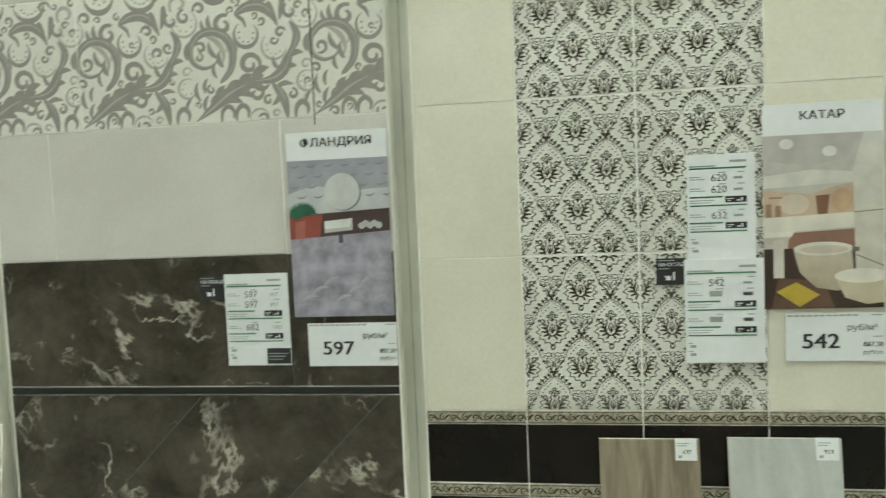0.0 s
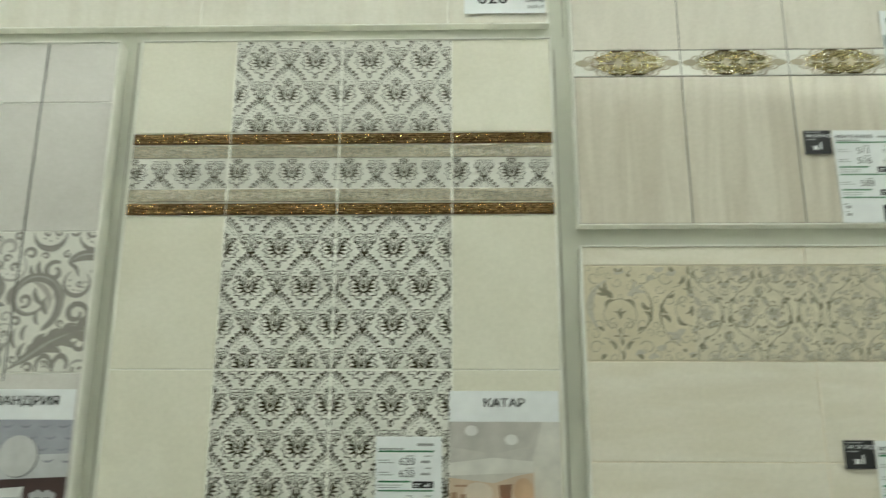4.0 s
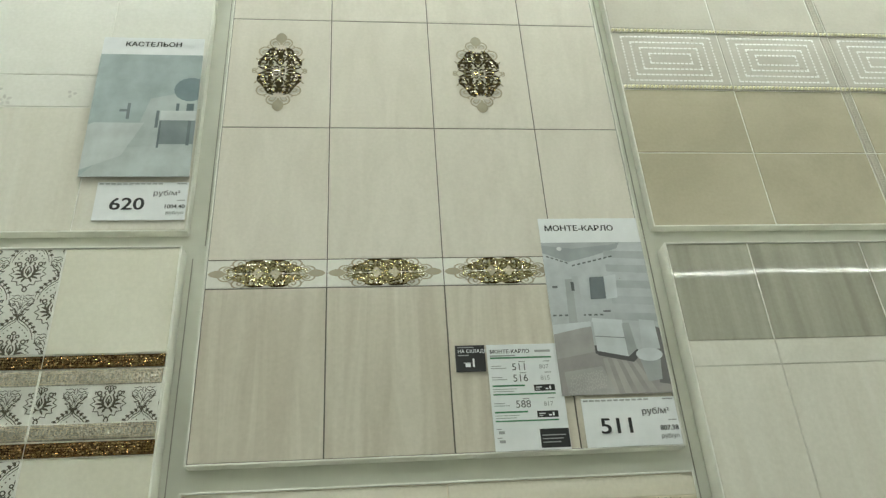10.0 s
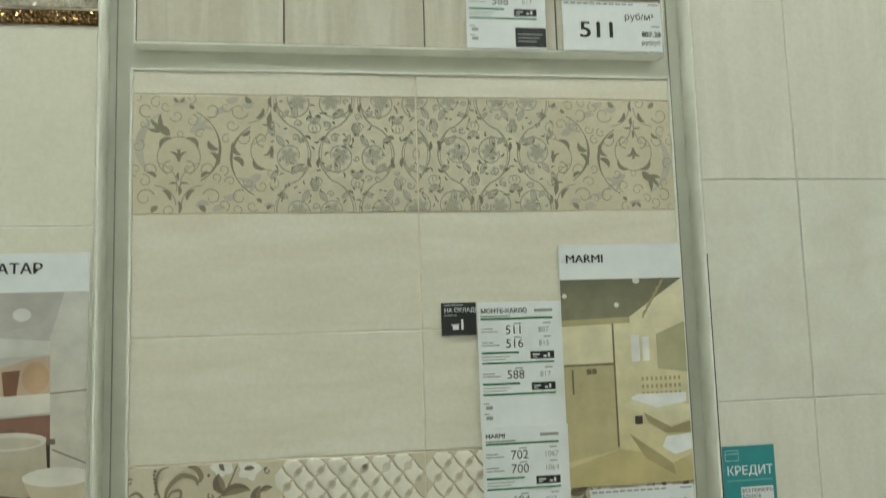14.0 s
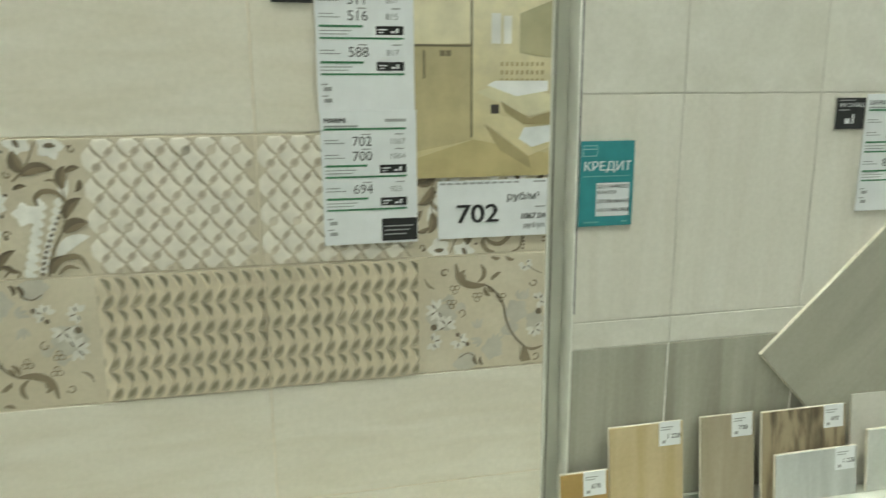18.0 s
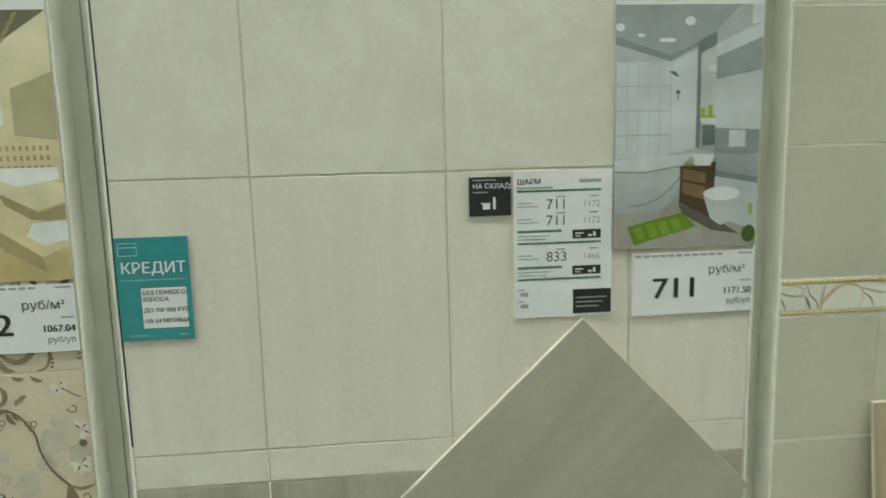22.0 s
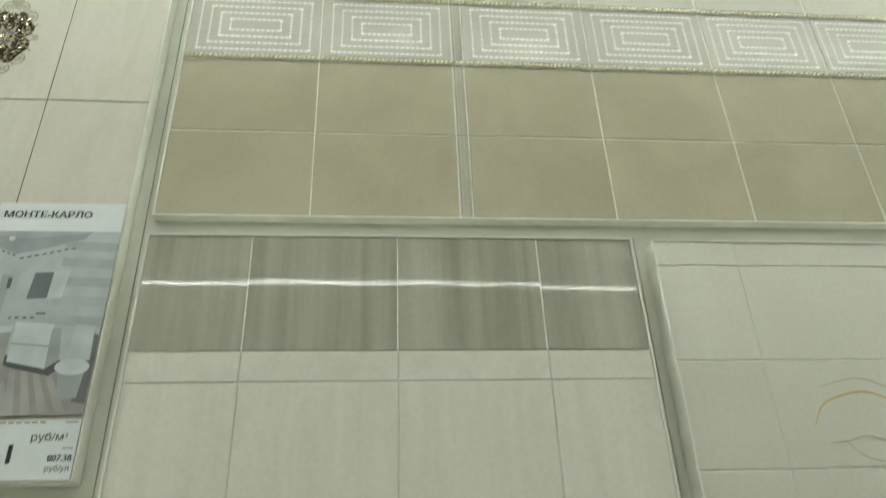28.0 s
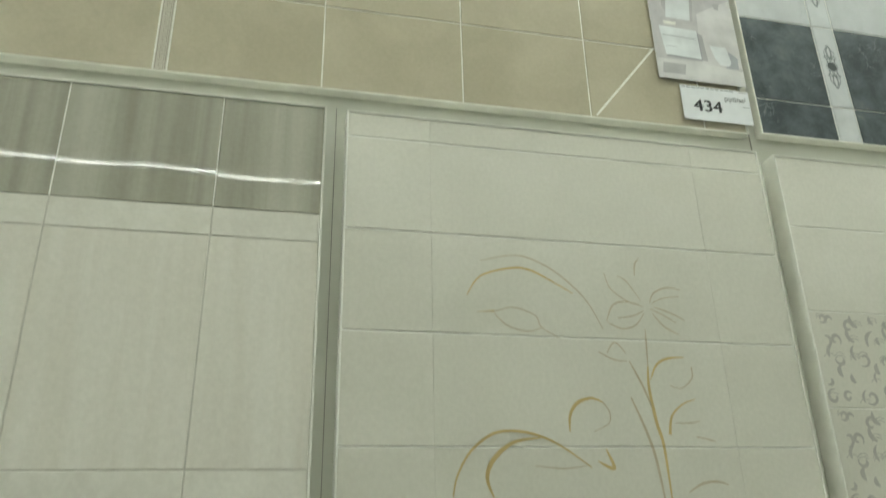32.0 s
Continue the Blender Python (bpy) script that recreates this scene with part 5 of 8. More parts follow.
def lily_drawing(b):
    """The gilt lily drawn across the ivory tiles."""
    o = SPOT[b]

    def at(polys):
        return [tuple((x - o.x, z - o.z) for x, z in p) for p in polys]

    def swell(ends, middle):
        return lambda u: ends + (middle - ends) * math.sin(math.pi * u)

    def flow(*pts):
        """A smooth line through points in millimetres from the heart of the flower."""
        p = [pts[0], *pts, pts[-1]]
        out = []
        for i in range(1, len(p) - 2):
            for k in range(5):
                u = k / 5
                out.append(tuple(0.5 * (2 * p[i][d] + (p[i + 1][d] - p[i - 1][d]) * u + (2 * p[i - 1][d] - 5 * p[i][d] + 4 * p[i + 1][d] - p[i + 2][d]) * u * u
                                        + (3 * p[i][d] - p[i - 1][d] - 3 * p[i + 1][d] + p[i + 2][d]) * u ** 3) * 0.001 + (2.675, 1.965)[d] for d in (0, 1)))
        return out + [(pts[-1][0] * 0.001 + 2.675, pts[-1][1] * 0.001 + 1.965)]

    gold, grey = [], []
    gold += ribbon(flow((-377, 8), (-348, 48), (-285, 68), (-245, 66), (-206, 48), (-156, 21)), swell(0.0016, 0.0050))
    gold += ribbon(flow((-187, -251), (-184, -221), (-168, -198), (-139, -188), (-115, -195)), swell(0.0020, 0.0070))
    gold += ribbon(flow((-414, -364), (-405, -328), (-379, -286), (-335, -255), (-288, -251), (-241, -261), (-200, -281), (-150, -315)), swell(0.0020, 0.0055))
    gold += ribbon(flow((-340, -365), (-351, -332), (-337, -300), (-299, -271), (-246, -262)), swell(0.0025, 0.0085))
    gold += ribbon(flow((-11, -123), (-14, -167), (-7, -233), (2, -277), (5, -378)), swell(0.0030, 0.0070))
    gold += ribbon(flow((-9, -150), (9, -119), (36, -106), (71, -103)), swell(0.0016, 0.0055))
    gold += ribbon(flow((18, -255), (27, -220), (55, -196), (82, -187)), taper(0.0060, 0.0016))
    gold += ribbon(flow((-118, -282), (-105, -317), (-136, -304)), swell(0.0020, 0.0070))
    gold += ribbon(flow((-359, -26), (-323, -23)), taper(0.0012, 0.0045))
    grey += ribbon(flow((-347, 80), (-272, 96), (-215, 79), (-171, 50), (-128, 6), (-99, -50)), swell(0.0014, 0.0034))
    grey += ribbon(flow((-359, -26), (-323, -23), (-287, -14), (-262, -19), (-238, -30), (-228, -52), (-193, -72)), swell(0.0014, 0.0026))
    grey += ribbon(flow((-324, -26), (-313, -39), (-292, -54), (-254, -61), (-228, -52)), swell(0.0014, 0.0026))
    grey += ribbon(flow((-115, -195), (-103, -215), (-108, -236), (-140, -251)), taper(0.0030, 0.0014))
    grey += ribbon(flow((-260, -312), (-203, -317), (-160, -312)), swell(0.0012, 0.0022))
    grey += ribbon(flow((-55, -185), (-32, -246), (-18, -299), (-9, -378)), swell(0.0030, 0.0060))
    grey += ribbon(flow((-50, -114), (-27, -163), (-14, -202)), swell(0.0020, 0.0050))
    grey += ribbon(flow((-114, -97), (-82, -112), (-55, -114)), swell(0.0014, 0.0030))
    grey += ribbon(flow((-96, -99), (-77, -77), (-55, -99)), swell(0.0014, 0.0030))
    grey += ribbon(flow((-16, 66), (-12, 92), (-1, 106)), swell(0.0014, 0.0036))
    grey += ribbon(flow((-84, 70), (-73, 35), (-36, 9), (-5, 1)), swell(0.0012, 0.0026))
    grey += ribbon(flow((-55, 64), (-36, 53), (-9, 13)), swell(0.0012, 0.0024))
    grey += ribbon(flow((-89, -33), (-73, -1), (-46, 9), (-14, 4)), swell(0.0014, 0.0034))
    grey += ribbon(flow((-64, -26), (-32, -21), (-5, -9)), swell(0.0014, 0.0030))
    grey += ribbon(flow((-89, -35), (-59, -48), (-27, -40), (-4, -13)), swell(0.0014, 0.0030))
    grey += ribbon(flow((11, 9), (23, 31), (55, 44), (86, 40)), swell(0.0014, 0.0034))
    grey += ribbon(flow((14, 7), (41, 20), (80, 26)), swell(0.0012, 0.0022))
    grey += ribbon(flow((18, 1), (55, -11), (86, -26)), swell(0.0014, 0.0034))
    grey += ribbon(flow((9, -4), (36, -15), (64, -31)), swell(0.0014, 0.0028))
    grey += ribbon(flow((14, -13), (36, -40), (68, -56)), swell(0.0014, 0.0032))
    grey += ribbon(flow((-7, -48), (-9, -88), (-11, -123)), swell(0.0016, 0.0036))
    grey += ribbon(flow((84, -123), (82, -145), (57, -165), (32, -161)), taper(0.0034, 0.0014))
    grey += ribbon(flow((32, -233), (64, -233), (86, -229)), swell(0.0014, 0.0026))
    grey += ribbon(flow((73, -259), (91, -262), (115, -268)), swell(0.0014, 0.0026))
    grey += ribbon(flow((41, -361), (73, -345), (105, -342), (127, -348)), swell(0.0016, 0.0050))
    gold += ribbon(flow((-456, -447), (-442, -491), (-415, -526), (-373, -554), (-299, -565)), swell(0.0014, 0.0036))
    gold += ribbon(flow((-280, -568), (-305, -536), (-323, -499), (-319, -471), (-301, -448)), swell(0.0014, 0.0036))
    gold += ribbon(flow((-280, -568), (-267, -527), (-262, -487), (-280, -453), (-301, -448)), swell(0.0014, 0.0036))
    gold += ribbon(flow((-283, -576), (-296, -632), (-328, -656), (-364, -663), (-378, -640)), swell(0.0014, 0.0036))
    gold += ribbon(flow((-278, -585), (-281, -632), (-242, -686), (-211, -691), (-205, -650), (-244, -585), (-276, -569)), swell(0.0014, 0.0036))
    gold += ribbon(flow((-205, -463), (-197, -497), (-212, -529)), swell(0.0014, 0.0036))
    part("ornament", printed(at(gold), "gold_ink"), "gold_ink", b, "gilt line drawing of a lily", kind="stuff")
    part("ornament", printed(at(grey), "faint_line_ink", lift=0.0005), "faint_line_ink", b, "pale line drawing of petals", kind="stuff")


def bead_mesh(length, pitch, r, material, key, deep=0.8):
    """A rope of small beads along x, centred, standing out of the glaze."""
    key = (key, round(length, 4))
    if key not in PRINTS:
        v, f = [], []
        n = max(1, int(length / pitch))
        for k in range(n):
            x = -length / 2 + (k + 0.5) * length / n
            m = len(v)
            v += [(x, -r * deep, -r * 0.3)]
            for j in range(6):
                a = j * math.pi / 3
                v.append((x + pitch * 0.46 * math.cos(a) + pitch * 0.28 * math.sin(a), -r * 0.1, r * math.sin(a)))
            f += [(m, m + 1 + (j + 1) % 6, m + 1 + j) for j in range(6)]
        me = bpy.data.meshes.new("beads")
        me.from_pydata(v, [], f)
        me.materials.append(MATS[material])
        PRINTS[key] = me
    return PRINTS[key]


def bead_row(b, x0, x1, z0, z1):
    t = tile(b, x0, x1, z0, z1, "antique_light_glaze", "border_strip", gap=0.002, y=-0.001, label="gilt beaded strip")
    part("bead_rope", bead_mesh(x1 - x0 - 0.002, 0.0105, 0.0070, "gold_bead", "rope"), "", t, "gilt beads", (0, -0.0006, 0))


def lily_border(t, w):
    box = (-w / 2 + 0.002, w / 2 - 0.002, -0.0285, 0.0285)
    ornament(t, ("rope_bed", round(w, 3)), "rope_bed_ink", lambda: [p for z in (-0.0250, 0.0250) for p in rect(-w / 2 + 0.002, w / 2 - 0.002, z - 0.0042, z + 0.0036)], box, lift=0.0001)
    for z in (-0.0246, 0.0254):
        part("bead_rope", bead_mesh(w - 0.004, 0.0095, 0.0032, "rope_gold", "lily_rope", 0.5), "", t, "twisted gilt rope", (0, -0.0003, z))
    gold, brown, pale = [], [], []
    for k in range(int(w / 0.150) + 2):
        x = -w / 2 - 0.024 + k * 0.150

        def reed(points, wide, out):
            out += wavy([((x * 1000) + a * 1.2, c) for a, c in points], swelling(1.2, wide))

        reed([(76, -20), (84, -2), (98, 13), (114, 19), (130, 15), (138, 2), (134, -20)], 3.4, gold)
        reed([(76, -20), (90, 2), (104, 16), (124, 21)], 2.2, gold)
        reed([(78, -20), (80, 0), (84, 20)], 3.6, pale)
        reed([(74, -20), (72, -8), (62, 4), (58, 20)], 2.2, brown)
        reed([(64, -20), (56, 2)], 4.4, brown)
        reed([(56, 3), (38, 3), (22, 8), (8, 12)], 3.0, pale)
        reed([(28, -20), (24, -6), (14, 3)], 2.6, brown)
        reed([(50, 6), (54, 13), (44, 18), (30, 20)], 2.2, gold)
    for key, material, polys, lift in (("reed_pale", "silver_ink", pale, 0.0003), ("reed_gold", "gold_ink", gold, 0.0005), ("reed_brown", "reed_ink", brown, 0.0008)):
        ornament(t, (key, round(w, 3)), material, lambda: polys, (-w / 2 + 0.002, w / 2 - 0.002, -0.0205, 0.0205), lift=lift)


def key_strip(t, h):
    polys = []
    n = max(1, round(h / 0.021))
    p = h / n
    for k in range(n):
        z = -h / 2 + k * p
        for (xa, za), (xb, zb) in (((-0.006, 0.1), (0.006, 0.1)), ((0.006, 0.1), (0.006, 0.8)), ((0.006, 0.8), (-0.003, 0.8)), ((-0.003, 0.8), (-0.003, 0.4)), ((-0.003, 0.4), (0.002, 0.4))):
            polys += ribbon([(xa, z + za * p), (xb, z + zb * p)], 0.0015)
    for x in (-0.0095, 0.0095):
        polys += ribbon([(x, -h / 2 + 0.003), (x, h / 2 - 0.003)], 0.0018)
    ornament(t, ("key", round(h, 3)), "key_ink", lambda: polys, lift=0.0007)


def antik_frieze(t, w):
    """Nested rectangles laid in short glassy rods."""
    key = ("rods", round(w, 3))
    if key not in PRINTS:
        v, f = [], []

        def rod(x0, x1, z0, z1):
            """A low glass rod: a long upper slope and a short lower one."""
            n, e = len(v), 0.0010
            ridge = z0 + 0.3 * (z1 - z0)
            v.extend([(x0, -0.0002, z0), (x1, -0.0002, z0), (x1, -0.0002, z1), (x0, -0.0002, z1), (x0 + e, -0.0007, ridge), (x1 - e, -0.0007, ridge)])
            f.extend([(n, n + 1, n + 5, n + 4), (n + 4, n + 5, n + 2, n + 3), (n, n + 4, n + 3), (n + 1, n + 2, n + 5)])

        half_w, half_h = min(0.130, w / 2 - 0.012), 0.079
        for k in range(4):
            a, h = half_w - k * 0.0235, half_h - k * 0.0205
            if a < 0.012:
                break
            n = max(1, round(2 * a / 0.0125))
            for i in range(n):
                x = -a + i * 2 * a / n
                for z in (h, -h):
                    rod(x + (0.0014 if i else -0.0026), x + 2 * a / n - (0.0014 if i < n - 1 else -0.0026), z - 0.0028, z + 0.0028)
            m = max(1, round(2 * h / 0.0105))
            for i in range(m):
                z = -h + i * 2 * h / m
                for x in (-a, a):
                    rod(x - 0.0026, x + 0.0026, z + 0.0024, z + 2 * h / m - 0.0024)
        me = bpy.data.meshes.new("relief")
        me.from_pydata(v, [], f)
        me.materials.append(MATS["glass_rod"])
        PRINTS[key] = me
    part("relief", PRINTS[key], "", t, "pearly raised rods in nested rectangles", kind="stuff")
    rng = random.Random(int(w * 1000))
    ornament(t, ("rod_specks", round(w, 3)), "key_ink", lambda: [p for k in range(int(w * 60)) for p in dot(rng.uniform(-0.45, 0.45) * w, rng.choice((-0.0687, -0.048, -0.0275, 0.0275, 0.048, 0.0687)), rng.uniform(0.0014, 0.0024), 6)], lift=0.0004)


def slate_strip(t, h):
    def knot():
        out = []
        for s in (1, -1):
            quarter = ribbon(spiral(0.011, 0.026, 0.008, 0.002, 0, 0.9, 12), 0.0026) + outline_leaf((0.001, 0.024), (0.002, 0.068), 0.16, 0.0022)
            quarter += leaf((0.012, 0.012), (0.019, 0.030), 0.004, 0.2) + ribbon(curve((0.014, 0.034), (0.003, 0.058), -0.2, 7), 0.0022) + leaf((0.003, 0.018), (0.006, 0.036), 0.004, 0.1)
            out += [tuple((x, s * z) for x, z in p) for p in both(quarter)]
        return out + ribbon(spiral(0, 0, 0.0165, 0.0165, 0, 1.0, 18), 0.0022)

    if h > 0.1:
        ornament(t, "knot", "knot_ink", knot, (-0.028, 0.028, -h / 2, h / 2))
        ornament(t, "knot_eye", "knot_eye_ink", lambda: dot(0, 0, 0.0140, 14), lift=0.0006)
    ornament(t, ("rails", round(h, 3)), "print_grey", lambda: [p for x in (-0.030, 0.030) for p in ribbon([(x, -h / 2 + 0.002), (x, h / 2 - 0.002)], 0.0012)])


def script_decor(t, w, h):
    rng = random.Random(11)
    polys = []
    for r in range(5):
        for c in range(int(w / 0.034)):
            x, z = -w / 2 + 0.020 + c * 0.034 + rng.uniform(-0.012, 0.012), -h / 2 + 0.022 + r * 0.040 + rng.uniform(-0.012, 0.012)
            for k in range(rng.choice((0, 1, 2))):
                polys += ribbon(curve((x - 0.014, z + 0.006 * k), (x + 0.012, z + 0.004 + 0.007 * k), 0.25, 6), 0.0018)
            if rng.random() < 0.5:
                polys += ribbon(spiral(x, z, rng.uniform(0.008, 0.018), 0.005, rng.uniform(0, 360), rng.uniform(0.5, 1.0), 12), lambda u: 0.002 + 0.006 * math.sin(math.pi * u))
            else:
                polys += leaf((x, z), (x + rng.uniform(-0.015, 0.02), z + rng.uniform(0.015, 0.035)), rng.uniform(0.005, 0.012), 0.25)
    ornament(t, ("script", round(w, 3)), "script_ink", lambda: polys, (-w / 2 + 0.003, w / 2 - 0.003, -h / 2 + 0.003, h / 2 - 0.003))


flat("damask_ink", (0.10, 0.088, 0.06), 0.28, 0.3)
flat("scroll_light_ink", (0.44, 0.425, 0.385), 0.3)
flat("scroll_mid_ink", (0.46, 0.44, 0.40), 0.3)
flat("vine_ground", (0.655, 0.60, 0.465), 0.38)
flat("vine_ink", (0.26, 0.235, 0.16), 0.4)
flat("vine_stem_ink", (0.385, 0.355, 0.26), 0.4)
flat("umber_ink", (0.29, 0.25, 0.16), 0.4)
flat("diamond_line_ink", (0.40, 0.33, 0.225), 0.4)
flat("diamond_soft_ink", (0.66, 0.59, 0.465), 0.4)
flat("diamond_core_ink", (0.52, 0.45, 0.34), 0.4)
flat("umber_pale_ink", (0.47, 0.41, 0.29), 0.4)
flat("bloom_dark_ink", (0.185, 0.145, 0.095), 0.4)
flat("chevron_ground", (0.73, 0.645, 0.48), 0.35)
flat("gold_wash", (0.47, 0.42, 0.31), 0.35, 0.3)
flat("silver_wash", (0.55, 0.52, 0.45), 0.35, 0.2)
flat("faint_ink", (0.60, 0.58, 0.53), 0.4)
flat("faint_line_ink", (0.54, 0.465, 0.33), 0.35)
flat("knot_ink", (0.17, 0.19, 0.19), 0.3)
flat("knot_eye_ink", (0.07, 0.08, 0.08), 0.3)
flat("key_ink", (0.39, 0.35, 0.275), 0.3)
flat("rope_gold", (0.68, 0.60, 0.32), 0.25)
flat("reed_ink", (0.15, 0.125, 0.07), 0.35)
flat("rope_bed_ink", (0.36, 0.30, 0.12), 0.35)
flat("script_ink", (0.46, 0.44, 0.39), 0.4)
flat("white_relief", (0.86, 0.81, 0.70), 0.3)
flat("glass_rod", (0.97, 0.96, 0.92), 0.10)
glaze("frieze_glaze", (0.54, 0.505, 0.44), (0.60, 0.565, 0.50), 0.3, 5.0)
flat("pale_bloom_ink", (0.74, 0.71, 0.63), 0.4)
flat("bloom_grey_ink", (0.56, 0.525, 0.435), 0.4)
flat("gold_bead", (0.95, 0.90, 0.64), 0.16)

# ---- boards and their tiles ----
LOW, HIGH = 0.425, 2.370


def board_flandria():
    b = board("tile_display_board", -2.135, -1.105, LOW, HIGH, 0.0, "grout_light", "board of pale grey wall tiles with scroll decor over brown marble")
    xs = [-2.131, -1.877, -1.282, -1.109]
    fields(b, xs, [1.886, 2.207, 2.366], "pale_grey_glaze")
    for x0, x1 in zip(xs, xs[1:]):
        flandria_scroll(tile(b, x0, x1, 1.564, 1.886, "white_glaze", "decor_tile", label="white tile with grey scrolls"), x0, x1)
    fields(b, [-2.131, -1.975, -1.369, -1.109], [1.246, 1.564], "pale_grey_glaze")
    fields(b, [-2.131, -1.369, -1.109], [0.926, 1.246], "brown_marble", 0.0015)
    part("joint", solid(-1.2834 - SPOT[b].x, -1.2808 - SPOT[b].x, -0.0008, 0.0012, 1.120, HIGH - LOW - 0.006), "grout_dark", b, "open dark upright joint")
    part("joint", solid(-1.3702 - SPOT[b].x, -1.3678 - SPOT[b].x, 0.0002, 0.0012, 0.928 - LOW, 1.244 - LOW), "grout_dark", b, "dark upright joint")
    tile(b, -2.131, -1.109, 0.905, 0.926, "black_strip", "border_strip", y=-0.001, label="black glossy strip")
    part("bed", solid(0.005, 1.025, 0.0004, 0.0013, 0.005, 0.479), "grout_dark", b, "dark bed of the slanting tiles")
    # marble planks laid on the slant, cut at the board's edge
    side, o = 0.326, SPOT[b]
    for k in range(-3, 4):
        bm = bmesh.new()
        bmesh.ops.create_grid(bm, x_segments=1, y_segments=1, size=0.5)
        bm.transform(Matrix.Translation((-1.835 + k * 0.461, 0, 0.905)) @ Matrix.Rotation(radians(-45), 4, "Y") @ Matrix.Rotation(radians(90), 4, "X") @ Matrix.Diagonal((2.4, side - 0.003, 1, 1)))
        for co, no in (((-2.130, 0, 0), (-1, 0, 0)), ((-1.110, 0, 0), (1, 0, 0)), ((0, 0, LOW + 0.005), (0, 0, -1)), ((0, 0, 0.904), (0, 0, 1))):
            bmesh.ops.bisect_plane(bm, geom=bm.verts[:] + bm.edges[:] + bm.faces[:], plane_co=co, plane_no=no, clear_outer=True)
        if not bm.faces:
            bm.free()
            continue
        ext = bmesh.ops.extrude_face_region(bm, geom=bm.faces[:])
        bmesh.ops.translate(bm, verts=[v for v in ext["geom"] if isinstance(v, bmesh.types.BMVert)], vec=(0, 0.008, 0))
        bmesh.ops.recalc_face_normals(bm, faces=bm.faces[:])
        bm.transform(Matrix.Translation((-o.x, 0, -o.z)))
        part("tile", bm, "brown_marble", b)


def board_katar():
    b = board("tile_display_board", -1.052, -0.050, LOW, HIGH, 0.0, "grout_light", "board of cream tiles with damask decor columns and bronze border")
    xs = [-1.048, -0.815, -0.556, -0.290, -0.054]
    for z0, z1 in ((2.125, 2.366), (1.571, 1.923), (1.222, 1.571), (0.868, 1.222)):
        for i in (0, 3):
            tile(b, xs[i], xs[i + 1], z0, z1, "cream_glaze")
        for i in (1, 2):
            katar_damask(tile(b, xs[i], xs[i + 1], z0, z1, "white_glaze", "decor_tile", gap=0.0045, label="white tile with dark damask print"), xs[i + 1] - xs[i], z1 - z0)
    for i in range(4):
        stamped(tile(b, xs[i], xs[i + 1], 2.096, 2.125, "bronze_lustre", "border_tile", y=-0.002, label="embossed bronze border"), xs[i + 1] - xs[i] - 0.006, 0.021, 0.0048, 0.38, "bronze_facet")
        stamped(tile(b, xs[i], xs[i + 1], 1.923, 1.953, "bronze_lustre", "border_tile", y=-0.002, label="embossed bronze border"), xs[i + 1] - xs[i] - 0.006, 0.021, 0.0048, 0.38, "bronze_facet")
        band = tile(b, xs[i], xs[i + 1], 1.953, 2.096, "white_glaze", "frieze_tile", gap=0.0045, label="frieze tile with damask and gold lace")
        katar_frieze(band, xs[i + 1] - xs[i], 0.143)
        for z0, z1 in ((0.836, 0.868), (0.664, 0.696)):
            katar_listello(tile(b, xs[i], xs[i + 1], z0, z1, "gold_lace", "border_tile", y=-0.001, label="narrow border with curled relief"), xs[i + 1] - xs[i])
        tile(b, xs[i], xs[i + 1], 0.696, 0.836, "black_glaze", label="glossy black-brown tile")
        tile(b, xs[i], xs[i + 1], LOW + 0.004, 0.664, "black_glaze", label="glossy black-brown tile")


def board_marmi():
    b = board("tile_display_board", 0.0, 0.994, LOW, 1.850, 0.0, "grout_sand", "board of cream tiles with pressed-relief and floral decor rows")
    xs = [0.004, 0.499, 0.990]
    fields(b, xs, [1.803, 1.846], "cream_streak_glaze")
    for i in (0, 1):
        marmi_vines(tile(b, xs[i], xs[i + 1], 1.590, 1.803, "vine_glaze", "decor_tile", label="sand tile with lilac and brown vine print"), xs[i + 1] - xs[i], i)
    fields(b, xs, [1.168, 1.379, 1.590], "cream_streak_glaze")
    for i in (0, 1):
        marmi_diamonds(tile(b, xs[i], xs[i + 1], 0.953, 1.168, "sand_glaze", "decor_tile", label="sand tile with raised white diamonds and flowers"), xs[i + 1] - xs[i], i)
        marmi_chevrons(tile(b, xs[i], xs[i + 1], 0.740, 0.953, "sand_glaze", "decor_tile", label="sand tile with raised chevrons and flowers"), xs[i + 1] - xs[i], i)
    fields(b, xs, [LOW + 0.004, 0.524, 0.740], "cream_streak_glaze")


def board_monte():
    b = board("tile_display_board", 0.0, 0.994, 1.899, 3.41, 0.011, "grout_onyx", "board of pale onyx tiles with gilded medallions and border")
    xs = [0.004, 0.262, 0.520, 0.776, 0.990]
    fields(b, xs, [1.903, 2.270], "onyx_glaze", 0.003)
    for i in range(4):
        monte_border(tile(b, xs[i], xs[i + 1], 2.270, 2.339, "white_glaze", "border_tile", gap=0.002, label="white border tile with gilded scrolls"), xs[i + 1] - xs[i])
    fields(b, xs, [2.339, 2.702], "onyx_light_glaze", 0.0022)
    for i in range(4):
        t = tile(b, xs[i], xs[i + 1], 2.702, 3.060, "onyx_light_glaze", "decor_tile" if i in (0, 2) else "tile", gap=0.0022)
        if i in (0, 2):
            monte_medallion(t)
    fields(b, xs, [3.060, 3.406], "onyx_light_glaze", 0.0022)


